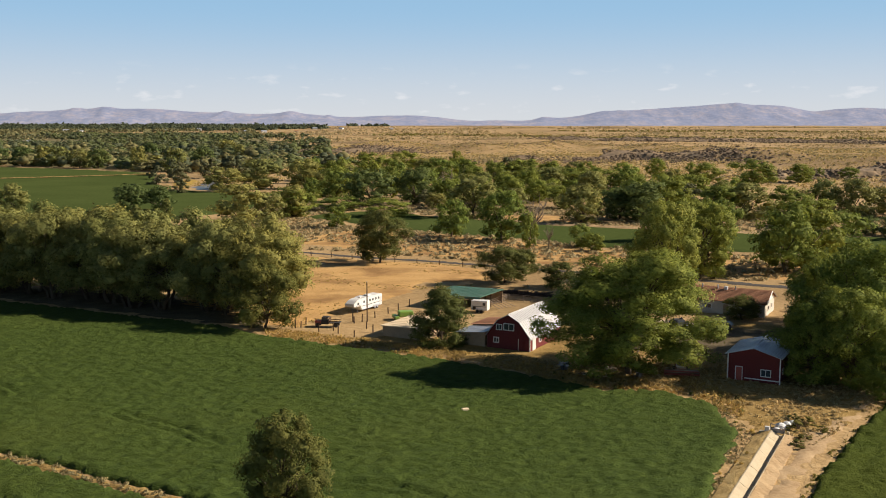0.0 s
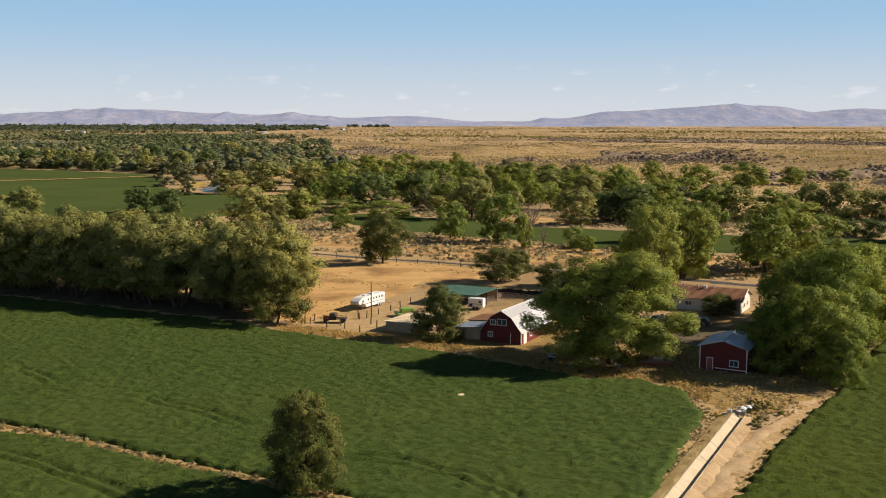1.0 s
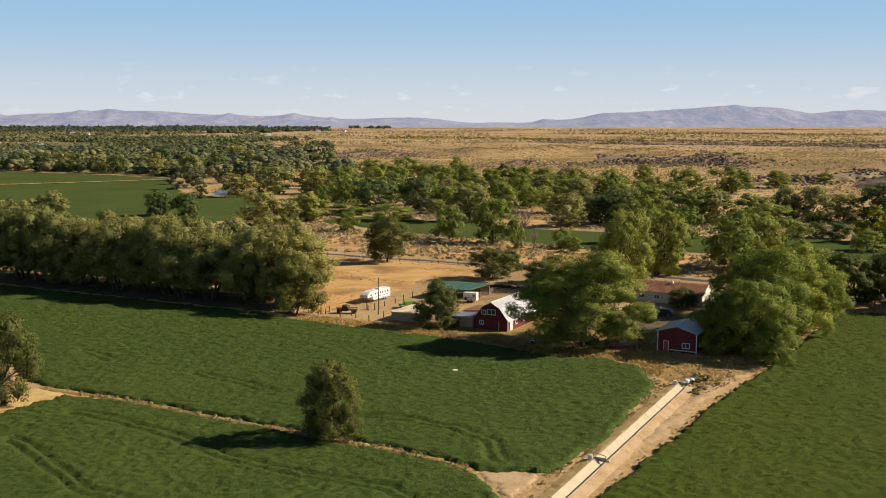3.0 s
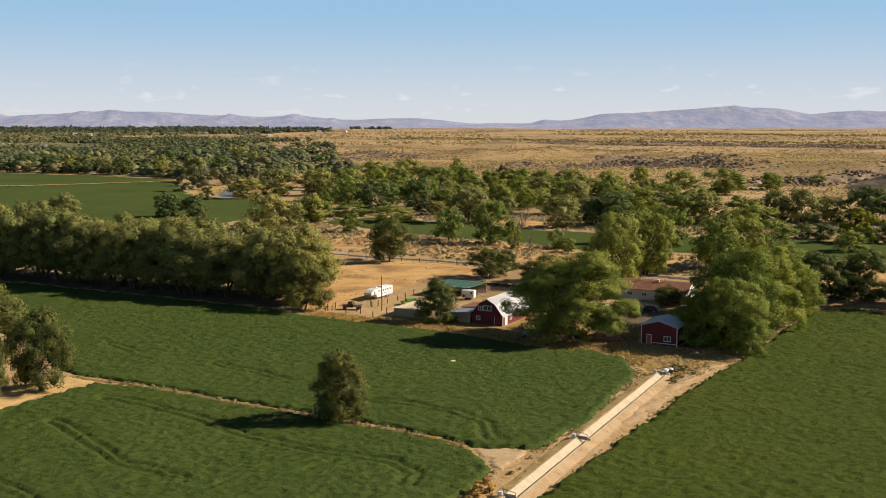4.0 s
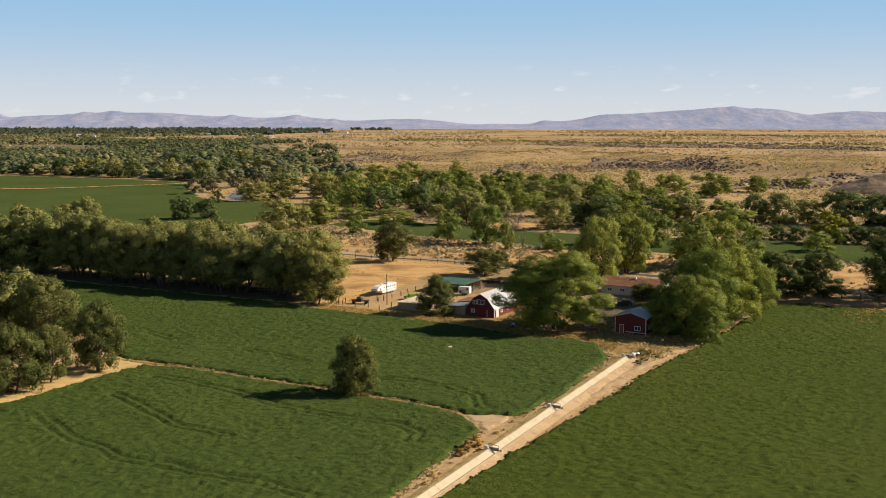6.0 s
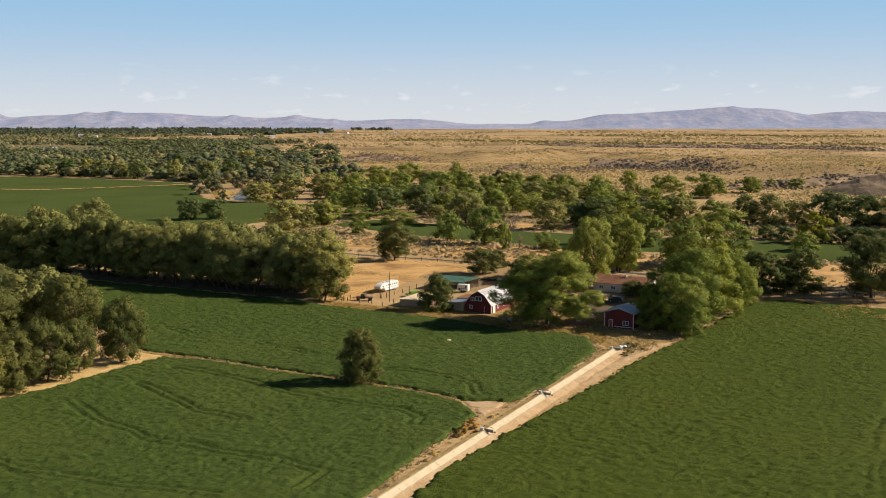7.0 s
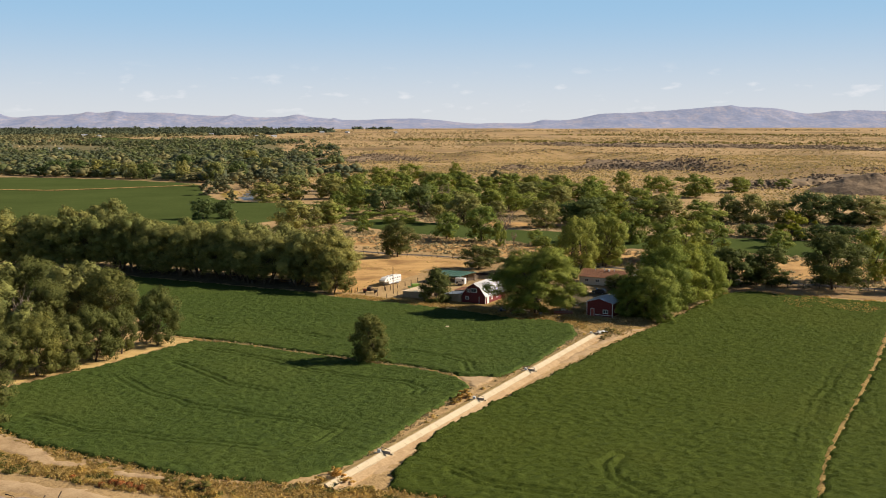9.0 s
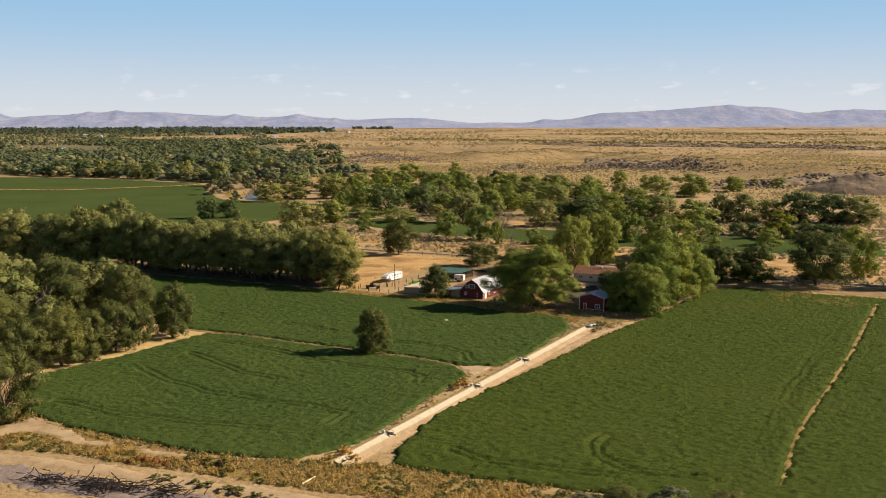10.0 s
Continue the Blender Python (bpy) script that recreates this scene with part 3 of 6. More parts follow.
def limb(rng, a, b, sag=0.12, steps=4):
    a, b = Vector(a), Vector(b)
    mid = []
    for i in range(steps + 1):
        s = i / steps
        w = (b - a).length * sag * math.sin(s * math.pi)
        mid.append(a.lerp(b, s) + Vector((rng.uniform(-w, w), rng.uniform(-w, w), w * 0.6)))
    return mid


def leaf_cards(rng, centre, normal, size):
    """Leaf sprays, three corners each."""
    n = len(centre)
    r = rng.normal(size=(n, 3))
    t = np.cross(normal, r)
    t /= np.linalg.norm(t, axis=1, keepdims=True) + 1e-9
    b = np.cross(normal, t)
    s = (size * rng.uniform(0.55, 1.35, n))[:, None]
    c = [centre - t * s - b * s * 0.5, centre + t * s * 1.1 - normal * s * 0.2, centre - t * s * 0.4 + b * s * 0.75]
    return np.stack(c, 1).reshape(-1, 3)


def ball(subdivisions):
    bm = bmesh.new()
    bmesh.ops.create_icosphere(bm, subdivisions=subdivisions, radius=1.0)
    bm.verts.ensure_lookup_table()
    v, f = np.array([p.co[:] for p in bm.verts]), np.array([[p.index for p in q.verts] for q in bm.faces])
    bm.free()
    return v, f


BALLS = {k: ball(k) for k in (1, 2)}


def grow(seed, n_lobes, n_leaves, leaf, low_=0.12, belly=0.8, stems=1, lean=0.0, bare=0.0, squat=1.0, open_=0.0, sides=5, lobe=(0.085, 0.165), fuzz=0.40, sub=9, heart=1):
    """Trunk and crown of a tree one metre tall and one metre wide, as two meshes' data."""
    rng = np.random.default_rng(seed)
    lobes = []
    for i in range(n_lobes):
        for _ in range(40):
            z = low_ + (0.93 - low_) * (i + rng.random()) / n_lobes
            s = (z - low_) / (0.97 - low_)
            prof = math.sin(math.pi * min(1, 0.18 + 0.82 * s) ** (0.5 + belly * 0.55)) ** 0.6
            a = rng.uniform(0, 2 * math.pi)
            prof *= 0.6 + 0.7 * float(vnoise(np.array(3 + math.cos(a) * 1.6 + z * 2), np.array(3 + math.sin(a) * 1.6), seed))
            r = 0.43 * prof * math.sqrt(rng.uniform(0.25, 1))
            p = np.array((math.cos(a) * r + lean * z, math.sin(a) * r, z))
            rad = rng.uniform(*lobe)
            if all(np.linalg.norm(p - q[0]) > 0.55 * (rad + q[1]) * (1 - 0.3 * open_) for q in lobes):
                break
        lobes.append((p, rad))
    drift = sum(q[0] * q[1] ** 2 for q in lobes) / sum(q[1] ** 2 for q in lobes) * np.array((1, 1, 0))
    lobes = [(p - drift, rad) for p, rad in lobes]            # the crown stands over its trunk
    # each lobe carries smaller tufts, so that outlines break up
    tufts = []
    for k, (p, rad) in enumerate(lobes):
        for _ in range(sub):
            d = rng.normal(size=3)
            d[2] += 0.35
            d /= np.linalg.norm(d)
            tr = rad * rng.uniform(0.28, 0.55)
            tufts.append((*(p + d * rad * rng.uniform(0.55, 0.95) * np.array((1, 1, 0.85 * squat))), tr, *d))
    tufts = np.array(tufts)
    weight = tufts[:, 3] ** 2
    pick = rng.choice(len(tufts), n_leaves, p=weight / weight.sum())
    cen, rad, out = tufts[pick, :3], tufts[pick, 3], tufts[pick, 4:]
    d = rng.normal(size=(n_leaves, 3)) + out * 0.35
    d /= np.linalg.norm(d, axis=1, keepdims=True)
    shell = rad * np.where(rng.random(n_leaves) < 0.12, rng.uniform(1.0, 1.45, n_leaves), 1 - 0.5 * rng.random(n_leaves) ** 2)
    pos = cen + d * shell[:, None] * np.array((1, 1, 0.9))
    pos[:, 2] = np.maximum(pos[:, 2], 0.03 + bare)
    nor = d * 0.9 + out * 0.5 + rng.normal(size=d.shape) * fuzz * 0.6 + np.array((0, 0, 0.2))
    nor /= np.linalg.norm(nor, axis=1, keepdims=True)
    crown = leaf_cards(rng, pos, nor, leaf)
    mid = pos - np.array((0, 0, (low_ + 0.9) / 2))
    soft_ = d * 0.45 + out * 0.45 + mid * 0.6 + nor * 0.35
    soft_ /= np.linalg.norm(soft_, axis=1, keepdims=True)
    soft_ = np.repeat(soft_, 3, axis=0)
    # solid heart added to each lobe behind its leaves, to block light passing through
    bv, bf = BALLS[max(1, heart)]
    for p, rad in lobes if heart else ():
        v = bv * rng.uniform(0.32, 0.60, (len(bv), 1)) * rad * np.array((1, 1, 0.85 * squat)) + p
        v[:, 2] = np.maximum(v[:, 2], 0.03 + bare)
        n = bv * 0.6 + (p - np.array((0, 0, (low_ + 0.9) / 2))) * 0.6 + rng.normal(size=bv.shape) * 0.15
        crown = np.concatenate([crown, v[bf].reshape(-1, 3)])
        soft_ = np.concatenate([soft_, (n / np.linalg.norm(n, axis=1, keepdims=True))[bf].reshape(-1, 3)])
    cf = np.arange(len(crown)).reshape(-1, 3)
    verts, faces = [], []
    for s in range(stems):
        ang = rng.uniform(0, 6.28)
        foot = Vector((math.cos(ang), math.sin(ang), 0)) * (0.02 * (stems - 1))
        crotch = Vector((rng.uniform(-0.04, 0.04) + lean * 0.3 + foot.x * 3, rng.uniform(-0.04, 0.04) + foot.y * 3, low_ + 0.10 + 0.1 * rng.random()))
        r0 = 0.026 if stems == 1 else 0.017
        base = len(verts)
        tube(verts, faces, limb(rng, foot - Vector((0, 0, 0.02)), crotch, 0.05), [r0 * 1.25, r0, r0 * 0.9, r0 * 0.8, r0 * 0.75])
        if s:
            faces.append((0, 1, base + 1, base))          # stems grow from one root
        for k, (p, rad_) in enumerate(lobes):
            if k % stems == s and (sides > 3 or k % 2 == 0):
                faces.append((base + 24, base + 25, len(verts) + 1, len(verts)))
                tube(verts, faces, limb(rng, crotch, p, 0.10), [r0 * 0.5, r0 * 0.4, r0 * 0.28, r0 * 0.18, r0 * 0.07], sides)
    # fit the crown to its nominal height and width
    kz = 1.05 / np.quantile(pos[:, 2], 0.995)
    kr = 0.52 / np.quantile(np.hypot(pos[:, 0], pos[:, 1]), 0.975)
    crown = crown * np.array((kr, kr, kz))
    verts = [Vector((v.x * kr, v.y * kr, v.z * kz)) for v in verts]
    return (crown, cf, soft_), ([tuple(v) for v in verts], faces)


def tree_kind(name, material, seed, bark=None, **kw):
    (cv, cf, cn), (tv, tf) = grow(seed, **kw)
    return (mesh_of(name + "_crown", cv, cf, material, True, cn), mesh_of(name + "_trunk", tv, tf, bark or M_BARK, True))


def plant(kind, x, y, h, w, turn, label, category="tree", group="", name="tree", sink=0.0):
    crown, trunk = kind
    t = thing(name, label, category, pose(x, y, float(terrain(np.array(x * 1.0), np.array(y * 1.0))) - sink, 0, 0, turn) @ Matrix.Diagonal((w, w, h, 1)), group)
    child("trunk", trunk, t)
    child("crown", crown, t)
    return t


# near kinds, many leaves
COTTON = [tree_kind("cottonwood", M_LEAF_COTTON, 40 + i, n_lobes=48, n_leaves=(105000, 36000, 36000)[i], leaf=(0.0076, 0.0115, 0.0115)[i], fuzz=0.7, heart=0, low_=0.09, belly=1.15, stems=3, open_=-0.3, lobe=(0.085, 0.165), sub=11) for i in range(3)]
GROVE = [tree_kind("shade_tree", M_LEAF_GROVE, 60 + i, n_lobes=40, n_leaves=38000, leaf=0.0105, fuzz=0.7, heart=0, low_=0.06, belly=1.1, stems=2, open_=-0.3, lobe=(0.09, 0.17), sub=11) for i in range(3)]
ELM = [tree_kind("elm", M_LEAF_ELM, 80 + i, n_lobes=30, n_leaves=23000, leaf=0.0125, sub=12, fuzz=0.6, heart=1, low_=0.20, belly=1.35, stems=4, bare=0.05, lobe=(0.11, 0.19)) for i in range(4)]
REAR = [tree_kind("rear_elm", M_LEAF_ELM, 90 + i, n_lobes=24, n_leaves=11000, leaf=0.019, low_=0.15, belly=1.3, stems=2, lobe=(0.12, 0.20), sub=10) for i in range(4)]
OLIVE = [tree_kind("olive", M_LEAF_OLIVE, 100 + i, n_lobes=26, n_leaves=17000, leaf=0.0140, heart=1, low_=0.10, belly=1.1, lobe=(0.12, 0.20), sub=12, fuzz=0.6, stems=2, open_=0.3) for i in range(3)]
BUSHY = [tree_kind("bushy_tree", M_LEAF_OLIVE, 110 + i, n_lobes=30, n_leaves=20000, leaf=0.0135, heart=1, low_=0.0, belly=0.9, lobe=(0.12, 0.19), sub=12, fuzz=0.65, stems=3, bare=-0.02) for i in range(2)]
LONE = tree_kind("lone", M_LEAF_OLIVE, 120, n_lobes=36, n_leaves=26000, leaf=0.0115, sub=12, fuzz=0.65, heart=1, low_=0.06, belly=1.1, stems=1, lobe=(0.10, 0.18))
DARK = [tree_kind("dark_tree", M_LEAF_DARK, 130 + i, n_lobes=26, n_leaves=15000, leaf=0.0145, heart=1, belly=1.1, low_=0.04, stems=2, sub=11, fuzz=0.6) for i in range(2)]
# mid kinds
MID = [tree_kind("river_cottonwood", M_LEAF_RIVER, 200 + i, n_lobes=17, n_leaves=4200, leaf=0.025, low_=0.08, stems=1, open_=0.2, sides=3, lobe=(0.14, 0.23), belly=1.25, sub=9) for i in range(6)]
MIDLIGHT = [tree_kind("light_cottonwood", M_LEAF_LIGHT, 210 + i, n_lobes=16, n_leaves=4200, leaf=0.025, low_=0.08, stems=1, open_=0.2, sides=3, lobe=(0.14, 0.23), belly=1.25, sub=9) for i in range(4)]
FARMID = [tree_kind("back_cottonwood", M_LEAF_RIVER, 250 + i, n_lobes=16, n_leaves=1400, leaf=0.043, low_=0.05, stems=1, open_=0.2, sides=3, lobe=(0.14, 0.23), belly=1.25, sub=9) for i in range(5)]
FARLIGHT = [tree_kind("back_light_cottonwood", M_LEAF_LIGHT, 260 + i, n_lobes=16, n_leaves=1400, leaf=0.043, low_=0.05, stems=1, open_=0.2, sides=3, lobe=(0.14, 0.23), belly=1.25, sub=9) for i in range(3)]
MIDELM = [tree_kind("river_elm", M_LEAF_ELM, 220 + i, n_lobes=20, n_leaves=4000, leaf=0.026, low_=0.06, stems=1, sides=3, belly=1.25, lobe=(0.13, 0.21)) for i in range(3)]
MIDDEEP = [tree_kind("deep_green_tree", M_LEAF_DEEP, 290 + i, n_lobes=20, n_leaves=3600, leaf=0.028, low_=0.05, stems=1, sides=3, lobe=(0.14, 0.22), belly=1.25, sub=9) for i in range(2)]
MIDYEL = [tree_kind("turning_cottonwood", M_LEAF_YELLOW, 230 + i, n_lobes=14, n_leaves=3000, leaf=0.030, low_=0.12, stems=2, open_=0.6) for i in range(2)]
MIDGREY = [tree_kind("grey_willow", M_LEAF_GREY, 240 + i, n_lobes=16, n_leaves=2900, leaf=0.031, low_=0.06, stems=3) for i in range(2)]

GOLDBUSH = [tree_kind("gold_bush", M_GOLD, 270 + i, n_lobes=12, n_leaves=1300, leaf=0.05, low_=0.0, belly=0.4, stems=3, sub=6, fuzz=0.7, bare=-0.03) for i in range(3)]
WEEDBUSH = [tree_kind("weed_bush", M_WEED, 280 + i, n_lobes=10, n_leaves=1200, leaf=0.05, low_=0.0, belly=0.3, stems=3, sub=6, fuzz=0.7, bare=-0.03) for i in range(3)]


def bare_tree(seed):
    """A leafless tree: limbs and twigs alone."""
    rng = np.random.default_rng(seed)
    verts, faces = [], []
    tube(verts, faces, limb(rng, (0, 0, -0.02), (0.02, 0, 0.4), 0.04), [0.035, 0.03, 0.027, 0.024, 0.02])
    for i in range(9):
        a, z = rng.uniform(0, 6.28), rng.uniform(0.22, 0.42)
        tip = Vector((math.cos(a) * rng.uniform(.2, .45), math.sin(a) * rng.uniform(.2, .45), rng.uniform(0.6, 1.0)))
        path = limb(rng, (0.01, 0, z), tip, 0.12)
        faces.append((12, 13, len(verts) + 1, len(verts)))
        start = len(verts)
        tube(verts, faces, path, [0.016, 0.013, 0.010, 0.007, 0.003], 5)
        for j in range(7):
            o = path[1 + j % 4]
            at = start + 5 * (1 + j % 4)
            faces.append((at, at + 1, len(verts) + 1, len(verts)))
            tube(verts, faces, limb(rng, o, o + Vector(rng.normal(0, 0.09, 3)) + Vector((0, 0, 0.1)), 0.12), [0.006, 0.005, 0.004, 0.003, 0.0015], 4)
    return mesh_of("bare_tree", [tuple(v) for v in verts], faces, M_DEADWOOD, True)


BARE = [bare_tree(7), bare_tree(8)]

plant(LONE, -15.6, 93.6, 10.9, 9.6, 30, "lone rounded olive-green tree standing in the alfalfa", name="lone_tree")
# big cottonwood by the barn, and those behind it
plant(COTTON[0], 30.2, 155.5, 18.6, 28.0, 235, "large green cottonwood with several stems beside the red barn", name="cottonwood")
plant(COTTON[1], 52, 229, 20.5, 18.5, 100, "tall green cottonwood behind the house", name="cottonwood")
plant(COTTON[2], 66, 252, 19, 18, 200, "tall green cottonwood behind the house", name="cottonwood")
# grove by the red shed
for i, (x, y, h, w) in enumerate([(63, 148, 14.2, 17.0), (69, 160, 19.1, 21.2), (77, 169, 18.2, 19.1), (85, 177, 16.9, 17.0), (90, 184, 12.5, 13.2), (57.5, 150, 11.6, 12.7), (65, 140, 8.0, 9.5), (73, 187, 13.3, 13.8), (78, 197, 12.5, 12.7)]):
    plant(GROVE[i % 3], x, y, h, w, 77 * i, "broad green shade tree crowding the red shed", group="grove by the shed", name="shade_tree")
# windbreak of elms: two ranks
for i in range(13):
    s = i / 12
    rng = random.Random(i)
    x, y = -38 + (-125 + 38) * s, 199 + (243 - 199) * s
    plant(ELM[i % 4], x + rng.uniform(-2, 2), y + rng.uniform(-2, 2), rng.uniform(16.0, 19.0) + 2.0 * s, rng.uniform(18, 23), 61 * i, "tall dark elm with bare stems in the windbreak", group="windbreak elms", name="elm")
for i in range(12):
    s = i / 11
    rng = random.Random(50 + i)
    x, y = -40 + (-150 + 40) * s, 216 + (262 - 216) * s
    plant(REAR[i % 4], x + rng.uniform(-2.5, 2.5), y + rng.uniform(-2.5, 2.5), rng.uniform(17.0, 20.0) + 2.5 * s, rng.uniform(17, 22), 83 * i, "tall dark elm in the windbreak's rear rank", group="windbreak elms", name="elm")
for i in range(8):
    rng = random.Random(90 + i)
    plant(REAR[i % 4], -136 - 9 * i + rng.uniform(-2, 2), 246 + 2.5 * i + rng.uniform(-3, 3), rng.uniform(18, 21), 22, 47 * i, "tall dark elm in the windbreak", group="windbreak elms", name="elm")
plant(OLIVE[1], -35, 189.5, 12.8, 15.0, 40, "leafy green willow at the windbreak's end", name="willow")
# tree belt beside the near field
for i, (x, y, h, w) in enumerate([(-78.5, 102.8, 11.5, 10.34), (-82.0, 94.8, 13, 13.16), (-86.5, 87.8, 11.5, 10.34), (-90.0, 80.8, 13.2, 13.6), (-97.0, 71.8, 13, 13.16), (-106.0, 64.8, 12.5, 13.16), (-84, 34, 15, 16.0), (-94, 31, 13, 13.16), (-97, 46, 12, 12.2)]):
    plant(OLIVE[i % 3], x, y, h, w, 53 * i, "olive-green young elm on a straw bank", group="belt by the near field", name="young_elm")
for i, (x, y, h, w) in enumerate([(-90, 129, 17, 19), (-101, 135, 17.5, 18), (-114, 140, 18.5, 22), (-130, 141, 19, 22), (-146, 146, 19, 22), (-104, 122, 15, 15), (-120, 121, 16, 18), (-137, 124, 17, 20), (-101, 101, 12.5, 13), (-113, 96, 13.5, 15), (-122, 106, 15, 17), (-114, 80, 13, 15), (-133, 100, 16, 18)]):
    plant((OLIVE[0], REAR[0], OLIVE[1], REAR[2], OLIVE[2])[i % 5], x, y, h, w, 41 * i, "dense olive-green elm in the tree belt", group="belt by the near field", name="elm")
plant(OLIVE[1], -71.8, 112, 14.6, 12.2, 200, "dark green young elm at the end of the belt", group="belt by the near field", name="young_elm")
# farmyard
plant(BUSHY[0], -0.4, 175.4, 10.2, 11.6, 10, "bushy green tree in front of the lean-to", name="yard_tree")
plant(OLIVE[0], 61.5, 198.5, 4.6, 9.0, 150, "small spreading tree in front of the house", name="yard_tree")
plant(OLIVE[0], -18.5, 281, 14.5, 18, 10, "dark spreading tree at the paddock's edge", name="roadside_tree")
plant(OLIVE[1], 15.5, 245, 9, 14, 60, "grey-green bushy tree behind the corral", name="roadside_tree")
plant(OLIVE[2], 28, 238, 6, 9, 60, "grey-green bush behind the corral", name="bush")
plant(OLIVE[2], 22, 262, 6, 8, 160, "grey-green bush by the road", name="bush")
plant(DARK[1], 45.5, 207, 8, 7.5, 40, "dark leafy bush beside the house", "bush", name="bush")
for i, (x, y, h, w) in enumerate([(101, 203, 13.0, 17), (109, 208, 11.5, 14), (117, 206.5, 12.5, 17), (97, 211, 12.5, 15)]):
    plant(DARK[i % 2], x, y, h, w, 70 * i, "dark shaded tree by the road", group="roadside trees", name="roadside_tree")
plant(OLIVE[2], 135.5, 195, 18.5, 23, 250, "large grey-green tree at the field's edge", name="roadside_tree")
plant(MID[1], 158, 214, 18, 16, 20, "green tree beside the road", name="roadside_tree")
plant(OLIVE[0], 170, 190, 16, 17, 120, "grey-green tree beside the road", name="roadside_tree")
plant(MID[5], 92, 262, 18, 20, 30, "green cottonwood beyond the road", name="cottonwood")
plant(MID[0], 104, 272, 17, 18, 130, "green cottonwood beyond the road", name="cottonwood")
for x, y, h, w, k in ((30.6, 328, 16, 13, 0), (34, 314, 8, 6, 1), (2, 510, 17, 15, 1)):
    tagged(new("bare_tree", BARE[k]), "leafless grey dead tree", "dead tree").matrix_basis = pose(x, y, 0, 0, 0, 40 * k) @ Matrix.Diagonal((w, w, h, 1))
tagged(new("bare_tree", BARE[1]), "leafless pinkish dead tree inside the belt", "dead tree").matrix_basis = pose(-104.5, 110, 0) @ Matrix.Diagonal((10, 10, 15, 1))
# trees at the near edge of the far green field
for i, (x, y, h, w) in enumerate([(78, 330, 14, 18), (90, 322, 15, 15)]):
    plant(MID[i], x, y, h, w, 77 * i, "green cottonwood by the irrigated strip", group="river cottonwoods", name="cottonwood")
for i, (x, y, h, w) in enumerate([(-72, 406, 11, 13), (-80, 386, 15.5, 22), (-64, 420, 13, 15), (-142, 445, 12, 16), (-130, 451, 11, 15), (-192, 438, 12.5, 16), (-203, 438, 9, 14), (-121, 429, 7, 7)]):
    plant((MIDELM + MIDDEEP)[i % 5], x, y, h, w, 57 * i, "grey-green tree beyond the windbreak", group="river cottonwoods", name="river_tree")

# the river's cottonwood belt
FREE = [[(-62, 418), (-37, 452), (40, 390), (142, 350), (216, 320), (198, 262), (84, 300), (-30, 380)], [(22, 428), (44, 432), (72, 410), (70, 386), (24, 408)], [(-700, 1005), (-228, 800), (-195, 690), (-130, 580), (-100, 550), (-100, 440), (-420, 400)], [(-215, 720), (-160, 725), (-132, 600), (-140, 560), (-190, 600)]]
BELT = [(-125, 470), (-60, 440), (-38, 455), (40, 400), (110, 365), (215, 328), (300, 330), (330, 420), (300, 520), (250, 560), (190, 640), (120, 740), (40, 800), (-60, 830), (-140, 790), (-110, 700)]
DARK_ROW = [(-128, 574, 15.7, 18.4), (-112, 599, 20.0, 24.0), (-85, 605, 20.0, 24.0), (-36, 476, 20.0, 22.4), (-14, 491, 19.7, 18.0), (13, 417, 20.0, 17.7), (59, 555, 16.8, 18.6), (56, 397, 16.6, 17.9), (74, 411, 14.4, 15.3), (82, 406, 17.5, 21.5), (165, 424, 17.5, 13.4), (176, 418, 18.2, 17.1), (194, 427, 13.6, 20.5), (206, 412, 20.0, 20.0), (224, 412, 18.3, 20.0), (239, 409, 17.0, 23.3), (127, 409, 16.7, 17.4)]
GREEN_ROW = [(-67, 610, 20.0, 18.1), (-53, 732, 20.0, 24.0), (-33, 847, 17.5, 24.0), (-65, 423, 14.1, 20.4), (31, 491, 16.9, 20.5), (44, 507, 19.5, 14.8), (100, 436, 20.0, 22.2), (113, 409, 15.8, 20.5), (193, 611, 19.4, 24.0), (178, 664, 15.1, 17.6), (242, 665, 14.2, 20.3), (18, 622, 15.5, 16.5), (34, 639, 17.2, 18.7), (52, 645, 18.2, 22.5), (77, 595, 14.5, 22.7), (97, 611, 13.6, 23.2), (74, 677, 15.8, 17.8), (148, 421, 14.6, 20.9), (-93, 689, 17.4, 19.0)]
LIGHT_ROW = [(-55, 503, 19.0, 19.0), (-48, 452, 6.8, 20.2), (-24, 420, 9.1, 18.4), (3, 346, 14.7, 10.9), (20, 333, 19.1, 15.4), (121, 297, 15.0, 17.1), (141, 382, 13.0, 15.9), (154, 306, 8.9, 10.4), (-3, 676, 18.0, 20.6), (123, 664, 15.1, 19.3)]
SMALL_ROW = [(-41, 376, 8.4, 10.5), (28, 315, 10.3, 6.7), (45, 317, 7.4, 9.7), (48, 307, 5.3, 7.5), (159, 735, 13.6, 16.1), (171, 677, 12.6, 12.2), (13, 921, 14.2, 13.5), (280, 731, 6.7, 6.0), (296, 716, 7.6, 14.8), (121, 616, 8.3, 13.0)]
THICKET = [(153, 353, 6.4, 9.4), (159, 346, 6.6, 10.4), (182, 335, 7.7, 10.6), (189, 331, 7.6, 12.7), (195, 327, 7.0, 13.1), (174, 335, 6.1, 10.6)]
